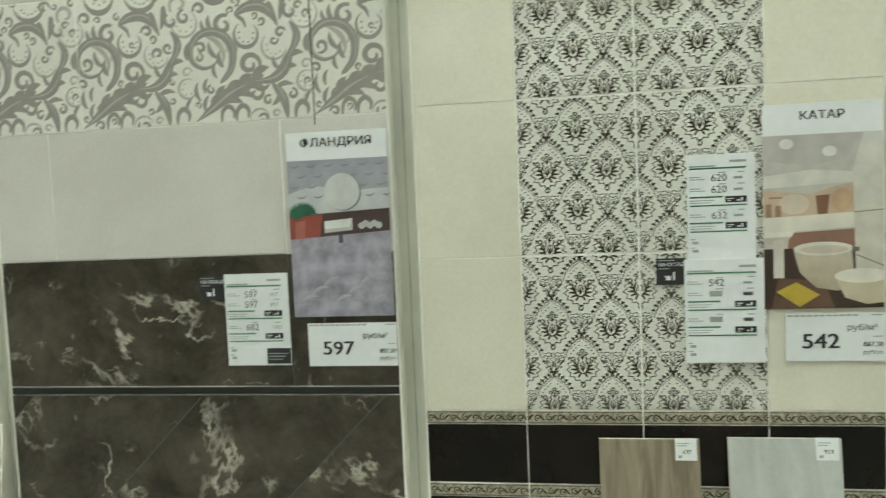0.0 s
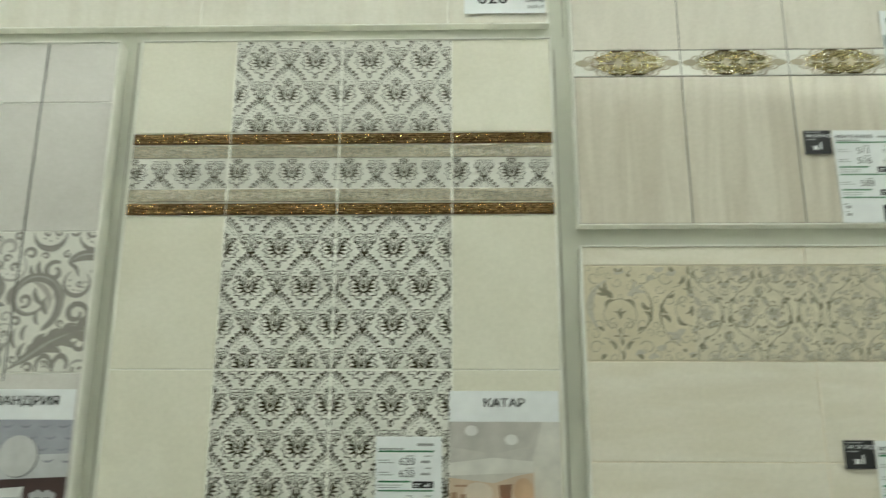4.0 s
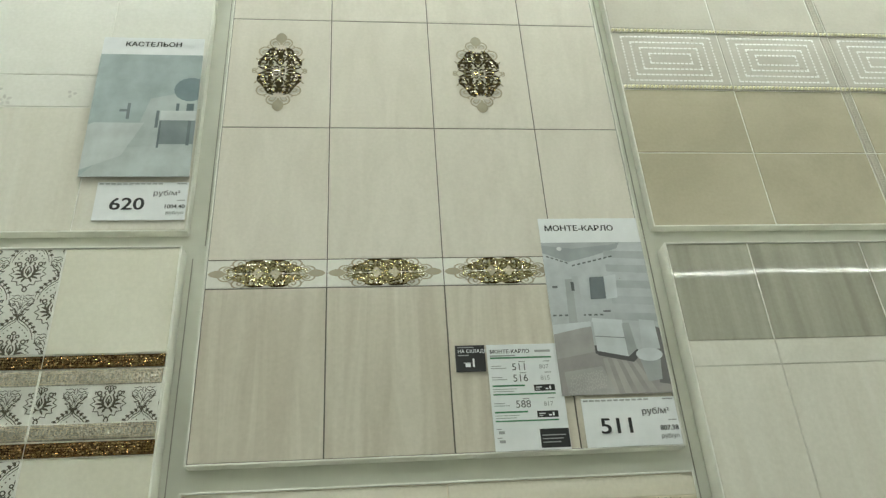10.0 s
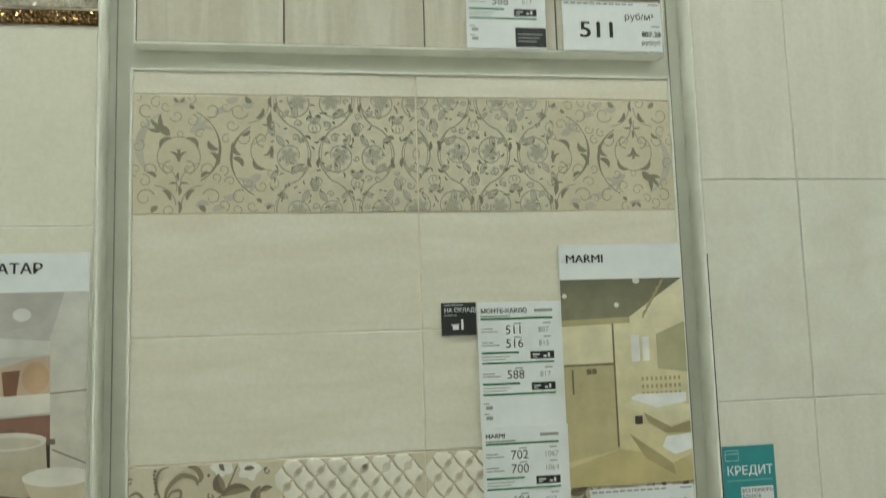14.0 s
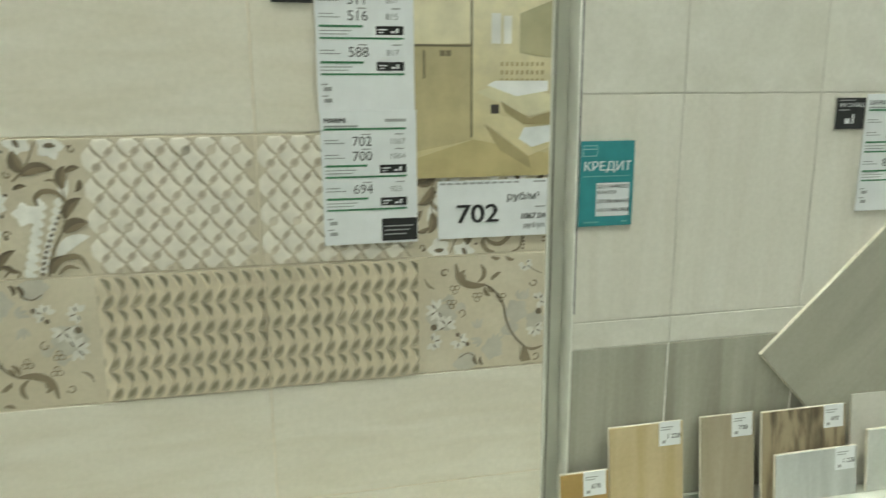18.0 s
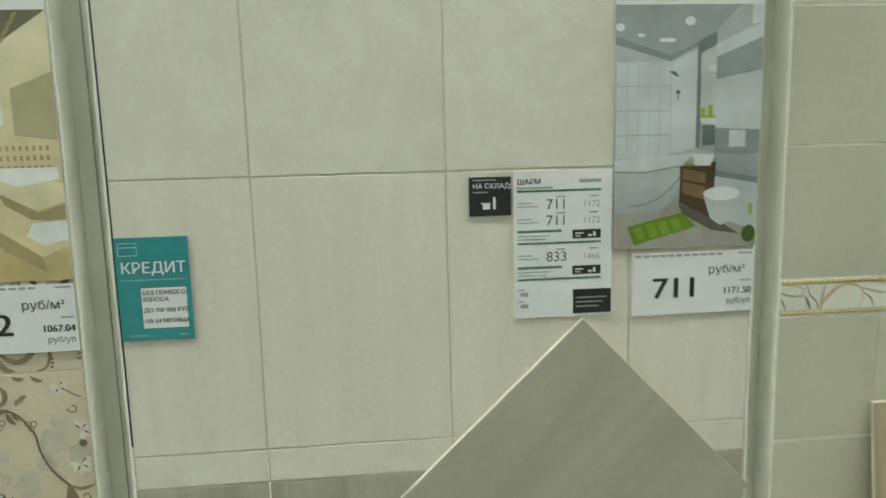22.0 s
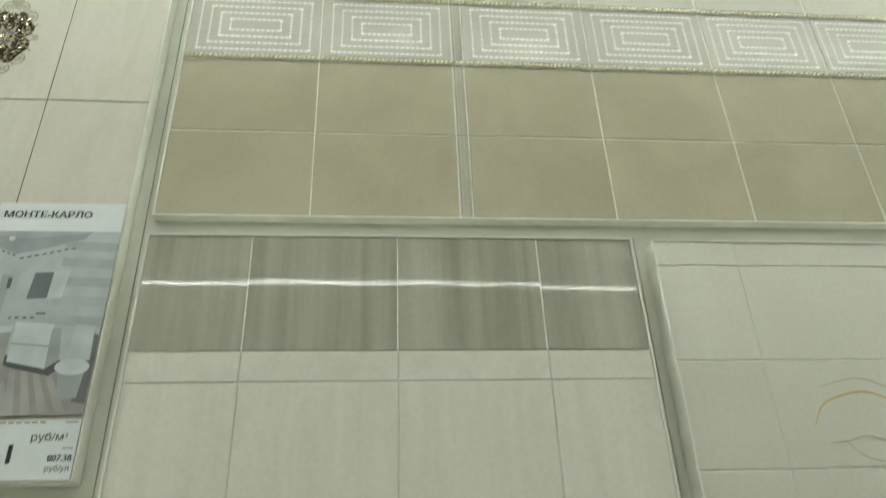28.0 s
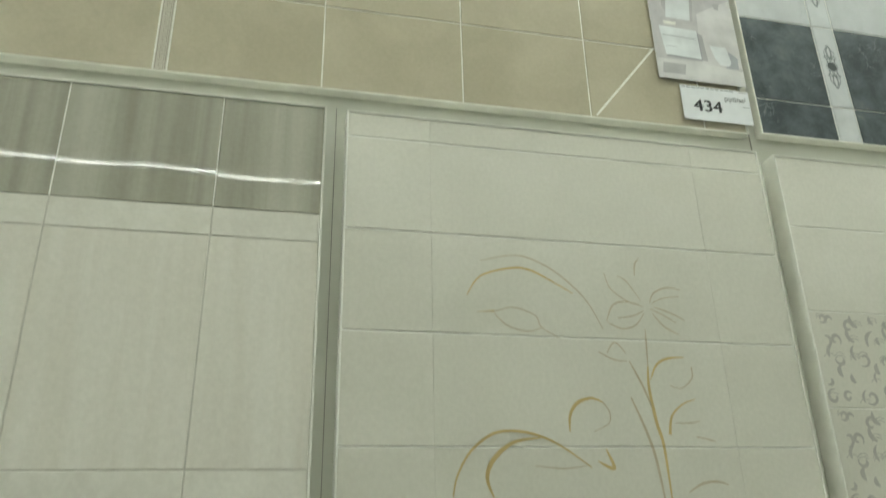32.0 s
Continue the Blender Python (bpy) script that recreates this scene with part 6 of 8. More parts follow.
def board_castellon():
    b = board("tile_display_board", -2.135, -0.050, 2.418, 3.41, 0.021, "grout_light", "board of pale grey streaked tiles with a floral frieze")
    xs = [-2.131, -1.55, -0.92, -0.30, -0.054]
    fields(b, xs, [2.422, 2.766], "satin_streak_glaze")
    for i in range(4):
        faint_frieze(tile(b, xs[i], xs[i + 1], 2.766, 2.866, "white_glaze", "frieze_tile"), xs[i + 1] - xs[i])
    fields(b, xs, [2.866, 3.406], "white_glaze")


def board_sharm():
    b = board("tile_display_board", 1.042, 2.014, LOW, 2.366, 0.0, "grout_mid", "board of satin beige tiles with grey streaked tiles above and below")
    xs = [1.046, 1.245, 1.529, 1.811, 2.010]
    rng = random.Random(5)
    for t in fields(b, xs, [2.121, 2.362], "grey_streak_glaze"):
        t.rotation_euler = (rng.uniform(-0.0025, 0.0025), 0, rng.uniform(-0.001, 0.001))
    for x in xs[1:-1]:
        for z0, z1 in ((2.1225, 2.361), (LOW + 0.005, 0.7575)):
            part("joint", solid(x - 0.0012 - SPOT[b].x, x + 0.0012 - SPOT[b].x, -0.0004, 0.0012, z0 - LOW, z1 - LOW), "grout_light", b, "white upright joint")
    fields(b, xs, [2.063, 2.121], "satin_bloom_glaze")
    fields(b, xs, [1.648, 2.063], "satin_streak_glaze")
    fields(b, xs, [1.227, 1.648], "satin_bloom_glaze")
    fields(b, xs, [0.812, 1.227], "satin_streak_glaze")
    fields(b, xs, [0.759, 0.812], "satin_bloom_glaze")
    fields(b, xs, [LOW + 0.004, 0.759], "grey_streak_glaze")
    o = SPOT[b]
    part("joint", printed(ribbon([(1.0468 - o.x, 0.83 - o.z), (1.0464 - o.x, 1.505 - o.z)], 0.0042), "grout_dark", lift=0.0006), "grout_dark", b, "open dark joint at the edge")


def board_lily():
    b = board("tile_display_board", 2.055, 3.014, LOW, 2.362, 0.0, "grout_light", "board of long ivory tiles with a gilded lily drawing")
    xs = [2.059, 2.229, 2.835, 3.010]
    zs = [1.040, 1.251, 1.460, 1.686, 1.894, 2.098, 2.302, 2.358]
    def courses(levels, material):
        """Rows of long tiles that meet almost without a joint at their short ends."""
        for z0, z1 in zip(levels, levels[1:]):
            for x0, x1 in zip(xs, xs[1:]):
                tile(b, x0 - 0.00222, x1 + 0.00222, z0, z1, material, gap=0.0046, edge=0.0003)

    courses(zs[2:], "lily_glaze")
    courses(zs[:3], "beige_glaze")
    lily_drawing(b)
    for x0, x1 in ((2.059, 2.55), (2.55, 3.010)):
        lily_border(tile(b, x0, x1, 0.979, 1.040, "white_glaze", "border_tile", label="ivory border tile with gilt beads and reeds"), x1 - x0)
    courses([LOW + 0.004, 0.56, 0.768, 0.979], "beige_glaze")


def board_antik():
    b = board("tile_display_board", 1.035, 3.022, 2.420, 3.392, 0.021, "grout_light", "wide board of beige stone tiles with a beaded key frieze")
    xs = [1.039, 1.350, 1.663, 1.690, 2.001, 2.311, 2.614, 2.905, 3.018]
    for i in range(8):
        strip = i == 2
        for z0, z1 in ((2.424, 2.638), (2.638, 2.846)):
            t = tile(b, xs[i], xs[i + 1], z0, z1, "antique_light_glaze" if strip else "antique_glaze", "border_tile" if strip else "tile", gap=0.0032)
            if strip:
                key_strip(t, z1 - z0)
        t = tile(b, xs[i], xs[i + 1], 2.862, 3.050, "frieze_glaze", "border_tile" if strip else "frieze_tile", gap=0.003)
        if strip:
            key_strip(t, 0.188)
        else:
            antik_frieze(t, xs[i + 1] - xs[i])
        for z0, z1 in ((2.846, 2.862), (3.050, 3.066)):
            bead_row(b, xs[i], xs[i + 1], z0, z1)
        for z0, z1 in ((3.066, 3.273), (3.273, 3.388)):
            t = tile(b, xs[i], xs[i + 1], z0, z1, "antique_light_glaze", "border_tile" if strip else "tile", gap=0.004)
            if strip:
                key_strip(t, z1 - z0)
            elif z0 > 3.2:
                w = xs[i + 1] - xs[i] - 0.006
                part("bead_rope", bead_mesh(w, 0.0085, 0.0030, "glass_rod", "seed_rope", 0.25), "", t, "tiny white beads", (0, -0.0002, (z0 - z1) / 2 + 0.0045))
    # slanting repair joint near the corner
    o = SPOT[b]
    part("joint", printed(ribbon([(2.627 - o.x, 2.428 - o.z), (2.80 - o.x, 2.64 - o.z)], 0.0055), "grout_light", lift=0.0006), "grout_light", b)


def board_slate():
    b = board("tile_display_board", 3.058, 4.05, 2.426, 3.392, 0.021, "grout_light", "board of white marble tiles over slate blue with ornamental strips")
    fields(b, [3.062, 3.280, 3.348, 3.70, 4.046], [2.430, 2.530, 2.781], "slate_marble", skip=((1, 0), (1, 1)))
    fields(b, [3.062, 3.280, 3.348, 3.70, 4.046], [2.781, 3.055, 3.330, 3.388], "white_marble", skip=((1, 0), (1, 1), (1, 2)))
    for z0, z1 in ((2.430, 2.530), (2.530, 2.781), (2.781, 3.055), (3.055, 3.330), (3.330, 3.388)):
        slate_strip(tile(b, 3.280, 3.348, z0, z1, "white_marble", "border_tile", label="white strip tile with black knot"), z1 - z0)


def board_script():
    b = board("tile_display_board", 3.058, 4.05, LOW, 2.358, 0.0, "grout_light", "board of ivory tiles with grey script-like decor")
    xs = [3.062, 3.56, 4.046]
    fields(b, xs, [2.175, 2.354], "lily_glaze")
    for z0, z1 in ((1.974, 2.175), (1.766, 1.974), (1.558, 1.766)):
        for i in (0, 1):
            if z0 > 1.9:
                tile(b, xs[i], xs[i + 1], z0, z1, "lily_glaze")
            else:
                script_decor(tile(b, xs[i], xs[i + 1], z0, z1, "lily_glaze", "decor_tile"), xs[i + 1] - xs[i], z1 - z0)
    fields(b, xs, [LOW + 0.004, 0.73, 1.144, 1.558], "lily_glaze")


def board_wood():
    flat("oak_print", (0.36, 0.20, 0.09), 0.4, scale=12.0)
    b = board("tile_display_board", -3.2, -2.185, LOW, HIGH, 0.0, "grout_dark", "board of brown wood-look planks")
    fields(b, [-3.196, -2.69, -2.189], [LOW + 0.004, 0.6, 0.9, 1.2, 1.5, 1.8, 2.1, 2.366], "oak_print")

for build in (board_wood, board_flandria, board_katar, board_marmi, board_monte, board_castellon, board_sharm, board_lily, board_antik, board_slate, board_script):
    build()

# ---- printed papers on the boards ----
PAPER_Y = -0.0035


def sheet(name, x0, x1, z0, z1, y, label, category, group, material="paper", lean=0.0):
    """A sheet of card that hangs in front of a board; its prints are parts in metres from its lower left corner."""
    s = thing(name, (x0, y + PAPER_Y, z0), label, category, group, turn=(lean, 0, 0) if lean else None)
    w, h = x1 - x0, z1 - z0
    bm = solid(0, w, 0, 0.0012, 0, h, 0.0003)
    part("card", bm, material, s)
    return s, w, h


def ink(color):
    name = "print_tone_%02x%02x%02x" % tuple(int(c * 255) for c in color)
    if name not in MATS:
        flat(name, color, 0.35, grain=0.13, scale=13.0)
    return name


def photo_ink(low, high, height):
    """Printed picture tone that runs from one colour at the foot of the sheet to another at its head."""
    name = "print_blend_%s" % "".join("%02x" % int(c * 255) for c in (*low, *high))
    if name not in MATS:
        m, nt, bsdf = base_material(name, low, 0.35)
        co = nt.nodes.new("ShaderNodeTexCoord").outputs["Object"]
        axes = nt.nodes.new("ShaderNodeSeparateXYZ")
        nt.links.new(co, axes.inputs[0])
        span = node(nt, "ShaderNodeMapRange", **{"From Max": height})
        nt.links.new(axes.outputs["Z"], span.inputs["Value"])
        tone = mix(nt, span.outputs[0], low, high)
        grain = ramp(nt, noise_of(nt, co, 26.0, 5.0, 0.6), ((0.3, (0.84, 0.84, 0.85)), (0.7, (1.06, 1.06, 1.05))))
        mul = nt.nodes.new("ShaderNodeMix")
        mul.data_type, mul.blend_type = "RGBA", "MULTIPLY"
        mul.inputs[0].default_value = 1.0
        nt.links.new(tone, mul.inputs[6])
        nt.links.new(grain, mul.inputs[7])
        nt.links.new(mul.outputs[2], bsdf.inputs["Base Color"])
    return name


def stock_label(x0, z0, y):
    s, w, h = sheet("stock_label", x0, x0 + 0.063, z0, z0 + 0.058, y, "small black in-stock label with white print", "label", "stock labels", "print_black")
    lettering(s, "НА СКЛАДЕ", 0.005, 0.041, 0.0105, "paper", y=-0.0006, bold=0.00012)
    bars(s, [(0.005, 0.040, 0.0525, 0.0545), (0.005, 0.028, 0.0345, 0.0365)], "print_grey", y=-0.0006)
    fig = rect(0.020, 0.031, 0.010, 0.018) + ribbon([(0.017, 0.019), (0.032, 0.019)], 0.0014) + dot(0.0375, 0.0265, 0.0022) + rect(0.0355, 0.0395, 0.010, 0.0245)
    part("sign", printed(fig, "paper", lift=0.0), "paper", s, "white cart sign", (0, -0.0006, 0))


def price_list(x0, x1, z0, z1, y, title, prices, second=(), foot=True):
    s, w, h = sheet("price_list", x0, x1, z0, z1, y, "white price list with green rules and black labels", "price list", "price lists")
    f = -0.0005
    u = h / 0.225
    if title:
        lettering(s, title, 0.006, h - 0.020 * u, 0.0115, "print_black", y=f, bold=0.0002)
    grey, green, black = [(w - 0.052, w - 0.018, h - 0.019 * u, h - 0.014 * u), (0.006, 0.060, h - 0.027 * u, h - 0.024 * u)], [], []
    green.append((0.006, w - 0.018, h - 0.032 * u, h - 0.0285 * u))
    z = h - 0.058 * u
    for block in (prices, second):
        for a, c in block:
            if a:
                lettering(s, a, 0.050, z, 0.022, "print_mid", y=f)
                if c:
                    lettering(s, c, w - 0.046, z + 0.002, 0.0135, "print_grey", y=f)
            grey += [(0.006, 0.038, z + 0.004, z + 0.0055), (0.006, 0.028, z + 0.009, z + 0.0105), (0.066, 0.080, z + 0.0175, z + 0.0195), (w - 0.036, w - 0.022, z + 0.0175, z + 0.0195)]
            if not c:
                grey += [(w - 0.044, w - 0.026, z + 0.004, z + 0.009)]
            if not a:
                grey += [(0.052, 0.078, z + 0.002, z + 0.014), (w - 0.044, w - 0.024, z + 0.003, z + 0.011)]
            z -= 0.0245 * u
        if block:
            green += [(0.006, 0.074, z + 0.014, z + 0.0175), (0.006, w - 0.018, z - 0.004, z - 0.001)]
            black.append((w - 0.062, w - 0.018, z + 0.003, z + 0.0165))
            grey += [(0.006, 0.056, z + 0.008, z + 0.0095), (0.006, 0.050, z + 0.003, z + 0.0045)]
            z -= 0.031 * u
    for k in range(2):
        grey += [(0.010, 0.022, 0.034 - k * 0.018, 0.040 - k * 0.018), (0.006, 0.016, 0.043 - k * 0.018, 0.045 - k * 0.018)]
    if foot:
        black.append((w - 0.061, w - 0.001, 0.004, 0.042))
    bars(s, grey, "print_grey", y=f)
    bar_parts(s, green, "print_green", "green_rule", y=f)
    bar_parts(s, black, "print_black", "black_label", y=f)
    small = [r for x0, x1, z0, z1 in black if z1 - z0 < 0.02 for r in ((x0 + 0.004, x0 + 0.017, z0 + 0.007, z0 + 0.009), (x0 + 0.004, x0 + 0.012, z0 + 0.003, z0 + 0.0045), (x1 - 0.012, x1 - 0.008, z0 + 0.003, z0 + 0.010), (x1 - 0.020, x1 - 0.014, z0 + 0.003, z0 + 0.006))]
    if small:
        bars(s, small, "paper", y=f - 0.0003)
    if foot:
        bars(s, [(w - 0.057, w - 0.008 - k * 0.006, 0.028 - k * 0.007, 0.030 - k * 0.007) for k in range(3)], "print_grey", y=f - 0.0003)


def price_tag(x0, x1, z0, z1, y, number, total):
    s, w, h = sheet("price_tag", x0, x1, z0, z1, y, "white price tag with a large black number", "price tag", "price tags")
    f = -0.0005
    lettering(s, number, w * 0.16, h * 0.27, 0.0450, "print_black", y=f, bold=0.0009, wide=1.15)
    lettering(s, "руб/м²", w * 0.62, h * 0.64, 0.0185, "print_mid", y=f, bold=0.0002, wide=1.05)
    if total:
        lettering(s, total, w - 0.003, h * 0.30, 0.0145, "print_black", "RIGHT", y=f, bold=0.0003)
        lettering(s, "руб/уп", w - 0.004, h * 0.14, 0.0125, "print_black", "RIGHT", y=f)
    bars(s, [(0.004 + k * 0.013, 0.014 + k * 0.013, h - 0.0065, h - 0.003) for k in range(11)] + [(w - 0.026, w - 0.004, h - 0.006, h - 0.0035), (w - 0.022, w - 0.004, h * 0.50, h * 0.52)], "print_grey", y=f)


TITLE_SIZES = {"ФЛАНДРИЯ": 0.0268, "КАТАР": 0.0245, "MARMI": 0.0212, "ШАРМ": 0.0200, "АНТИК": 0.0235}


def poster(x0, x1, z0, z1, y, title, shapes, align="LEFT", header=0.065, lean=0.0):
    s, w, h = sheet("poster", x0, x1, z0, z1, y, "paper poster with the collection name and a bathroom picture", "poster", "collection posters", lean=lean)
    f = -0.0005
    lettering(s, title, w * 0.5 if align == "CENTER" else 0.012, h - header * 0.52, TITLE_SIZES.get(title, 0.0200), "print_black", align, y=f, bold=0.0005, wide=1.12)
    ph = h - header
    for k, (name, color, pts) in enumerate(shapes):
        polys = [tuple((px * w, pz * ph) for px, pz in p) for p in (pts if isinstance(pts[0][0], (tuple, list)) else [pts])]
        if isinstance(color, str):
            tone = color
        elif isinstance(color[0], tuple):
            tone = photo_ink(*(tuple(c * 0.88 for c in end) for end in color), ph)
        else:
            tone = ink(tuple(c * 0.88 for c in color))
        for group in ([polys] if len(polys) > 5 else [[p] for p in polys]):
            part(name, printed(group, tone, (0.0, w, 0.0, ph), 0.0, 0.0000005), "", s, "", (0, f - 0.00006 * k, 0), "stuff" if len(group) > 4 else "")


def box4(x0, x1, z0, z1):
    return ((x0, z0), (x1, z0), (x1, z1), (x0, z1))


def oval(cx, cz, rx, rz, n=18):
    return [tuple((cx + rx * math.cos(2 * math.pi * i / n), cz + rz * math.sin(2 * math.pi * i / n)) for i in range(n))]


def mosaic(x0, x1, z0, z1, nx, nz, fill=0.85, skew=0.0):
    out = []
    for i in range(nx):
        for j in range(nz):
            a, b = x0 + (x1 - x0) * i / nx, z0 + (z1 - z0) * j / nz
            c, d = (x1 - x0) / nx * fill, (z1 - z0) / nz * fill
            out.append(((a, b + skew * a), (a + c, b + skew * (a + c)), (a + c, b + d + skew * (a + c)), (a, b + d + skew * a)))
    return out


def papers():
    flat("plum_cloud", (0.33, 0.31, 0.365), 0.35, grain=0.32, scale=22.0)
    poster(-1.356, -1.113, 1.094, 1.528, 0.0, "ФЛАНДРИЯ", [
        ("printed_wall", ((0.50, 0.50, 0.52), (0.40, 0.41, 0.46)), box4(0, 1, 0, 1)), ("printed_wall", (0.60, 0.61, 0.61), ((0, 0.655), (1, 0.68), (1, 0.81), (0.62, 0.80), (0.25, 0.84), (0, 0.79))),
        ("printed_stone", (0.30, 0.30, 0.34), [p for j in range(4) for i in range(6) for p in leaf((0.03 + 0.17 * i + 0.06 * (j % 2), 0.965 - 0.065 * j), (0.13 + 0.17 * i + 0.06 * (j % 2), 0.975 - 0.065 * j), 0.012, -0.12, 5) if not (j > 1 and 0.26 < 0.08 + 0.17 * i < 0.74)]),
        ("printed_mirror", (0.22, 0.21, 0.22), oval(0.553, 0.790, 0.178, 0.118, 24)), ("printed_mirror", (0.66, 0.66, 0.64), oval(0.54, 0.795, 0.175, 0.117, 24)),
        ("printed_counter", (0.075, 0.045, 0.04), ((0, 0.50), (1, 0.54), (1, 0.68), (0, 0.65))), ("printed_pot", (0.30, 0.075, 0.055), ((0, 0.50), (0.30, 0.51), (0.34, 0.655), (0, 0.645))), ("printed_pot", (0.40, 0.14, 0.11), ((0.05, 0.50), (0.15, 0.505), (0.16, 0.62), (0.06, 0.61))),
        ("printed_plant", (0.035, 0.14, 0.085), [p for a in range(10, 175, 11) for p in leaf((0.13, 0.645), (0.13 + 0.16 * math.cos(radians(a)), 0.645 + 0.10 * math.sin(radians(a))), 0.024, 0.1, 4)]),
        ("printed_basin", (0.52, 0.53, 0.51), ((0.35, 0.535), (0.63, 0.55), (0.63, 0.625), (0.35, 0.61))), ("printed_basin", (0.76, 0.77, 0.74), ((0.35, 0.56), (0.60, 0.57), (0.63, 0.625), (0.35, 0.61))),
        ("printed_towel", (0.55, 0.56, 0.56), [p for k in range(5) for p in oval(0.72 + 0.042 * k, 0.575 + 0.012 * (k % 2), 0.035, 0.022, 8)]),
        ("printed_floor", "plum_cloud", ((0, 0), (1, 0), (1, 0.54), (0, 0.50))), ("printed_floor", (0.46, 0.44, 0.49), [p for k in range(7) for p in leaf((0.08 + 0.12 * k, 0.10 + 0.05 * (k % 3)), (0.26 + 0.11 * k, 0.13 + 0.06 * (k % 3)), 0.022, 0.1, 5)]),
        ("printed_pipe", (0.09, 0.09, 0.12), box4(0.485, 0.53, 0.47, 0.52))], "CENTER")
    price_tag(-1.326, -1.110, 0.975, 1.078, 0.0, "597", "897.30")
    price_list(-1.531, -1.370, 0.978, 1.201, 0.0, "", (("597", "897"), ("597", "897")), (("682", "1083"),))
    stock_label(-1.596, 1.139, 0.0)

    cream = (0.77, 0.73, 0.64)
    poster(-0.297, -0.060, 1.092, 1.526, 0.0, "КАТАР", [
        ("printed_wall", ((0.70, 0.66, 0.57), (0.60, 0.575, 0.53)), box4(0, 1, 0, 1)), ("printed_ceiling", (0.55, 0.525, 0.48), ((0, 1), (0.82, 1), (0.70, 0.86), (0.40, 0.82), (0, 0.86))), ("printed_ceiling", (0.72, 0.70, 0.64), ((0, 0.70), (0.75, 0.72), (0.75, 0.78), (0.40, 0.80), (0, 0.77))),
        ("printed_lamp", (0.84, 0.83, 0.79), oval(0.20, 0.95, 0.06, 0.03) + oval(0.56, 0.90, 0.06, 0.03)), ("printed_wall", (0.62, 0.475, 0.345), ((0, 0.53), (0.76, 0.55), (0.76, 0.72), (0.60, 0.70), (0.40, 0.66), (0, 0.69))), ("printed_wall", (0.70, 0.60, 0.49), oval(0.26, 0.605, 0.13, 0.06, 14)), ("printed_wall", (0.60, 0.40, 0.25), oval(0.66, 0.62, 0.09, 0.07, 14)),
        ("printed_vase", (0.24, 0.12, 0.07), ((0.46, 0.54), (0.54, 0.545), (0.56, 0.655), (0.44, 0.65))), ("printed_figurine", (0.36, 0.22, 0.14), [box4(0.02, 0.07, 0.535, 0.61), box4(0.10, 0.15, 0.535, 0.60), box4(0.05, 0.16, 0.64, 0.65)]), ("printed_ledge", cream, ((0, 0.44), (0.78, 0.465), (0.78, 0.55), (0, 0.53))),
        ("printed_wall", (0.31, 0.165, 0.115), ((0.20, 0.34), (0.78, 0.34), (0.78, 0.455), (0.22, 0.44))), ("printed_floor", (0.06, 0.035, 0.025), box4(0, 1, 0, 0.35)), ("printed_floor", (0.15, 0.085, 0.055), ((0.06, 0.0), (0.60, 0.0), (0.50, 0.16), (0.12, 0.18))),
        ("printed_wall", ((0.66, 0.60, 0.48), (0.76, 0.74, 0.68)), ((0.77, 0.20), (1, 0.16), (1, 1), (0.84, 1), (0.75, 0.80))), ("printed_line", (0.30, 0.24, 0.18), [((0.76, 0.545), (1, 0.555), (1, 0.562), (0.76, 0.552)), ((0.78, 0.30), (1, 0.235), (1, 0.243), (0.78, 0.308))]),
        ("printed_basin", (0.62, 0.57, 0.48), ((0.0, 0.42), (0.24, 0.425), (0.18, 0.375), (0.05, 0.375))), ("printed_basin", (0.82, 0.79, 0.71), ((0.0, 0.445), (0.26, 0.45), (0.24, 0.42), (0, 0.415))), ("printed_pedestal", (0.70, 0.66, 0.58), box4(0.08, 0.17, 0.18, 0.40)),
        ("printed_bath", ((0.46, 0.38, 0.26), (0.95, 0.90, 0.76)), ((0.25, 0.34), (0.74, 0.33), (0.76, 0.14), (0.62, 0.10), (0.44, 0.12), (0.30, 0.21))), ("printed_bath", (0.82, 0.78, 0.68), oval(0.50, 0.345, 0.25, 0.040, 22)), ("printed_bath", (0.70, 0.63, 0.50), oval(0.51, 0.340, 0.20, 0.024, 20)), ("printed_faucet", (0.22, 0.17, 0.13), [box4(0.74, 0.80, 0.325, 0.35), box4(0.48, 0.54, 0.385, 0.40)]),
        ("printed_toilet", (0.60, 0.52, 0.38), ((0.60, 0.17), (1, 0.18), (1, 0.03), (0.86, 0.02), (0.68, 0.06))), ("printed_toilet", (0.82, 0.78, 0.69), oval(0.82, 0.185, 0.23, 0.042, 20)),
        ("printed_mat", (0.58, 0.42, 0.06), ((0.10, 0.10), (0.27, 0.155), (0.47, 0.08), (0.30, 0.01)))], "CENTER")
    price_tag(-0.255, -0.058, 0.978, 1.081, 0.0, "542", "867.30")
    price_list(-0.453, -0.312, 1.203, 1.430, 0.0, "", (("620", ""), ("620", "")), (("632", ""),), foot=False)
    price_list(-0.462, -0.296, 0.976, 1.204, -0.001, "", (("542", ""), ("", "")), (("", ""),), foot=False)
    stock_label(-0.521, 1.150, 0.0)

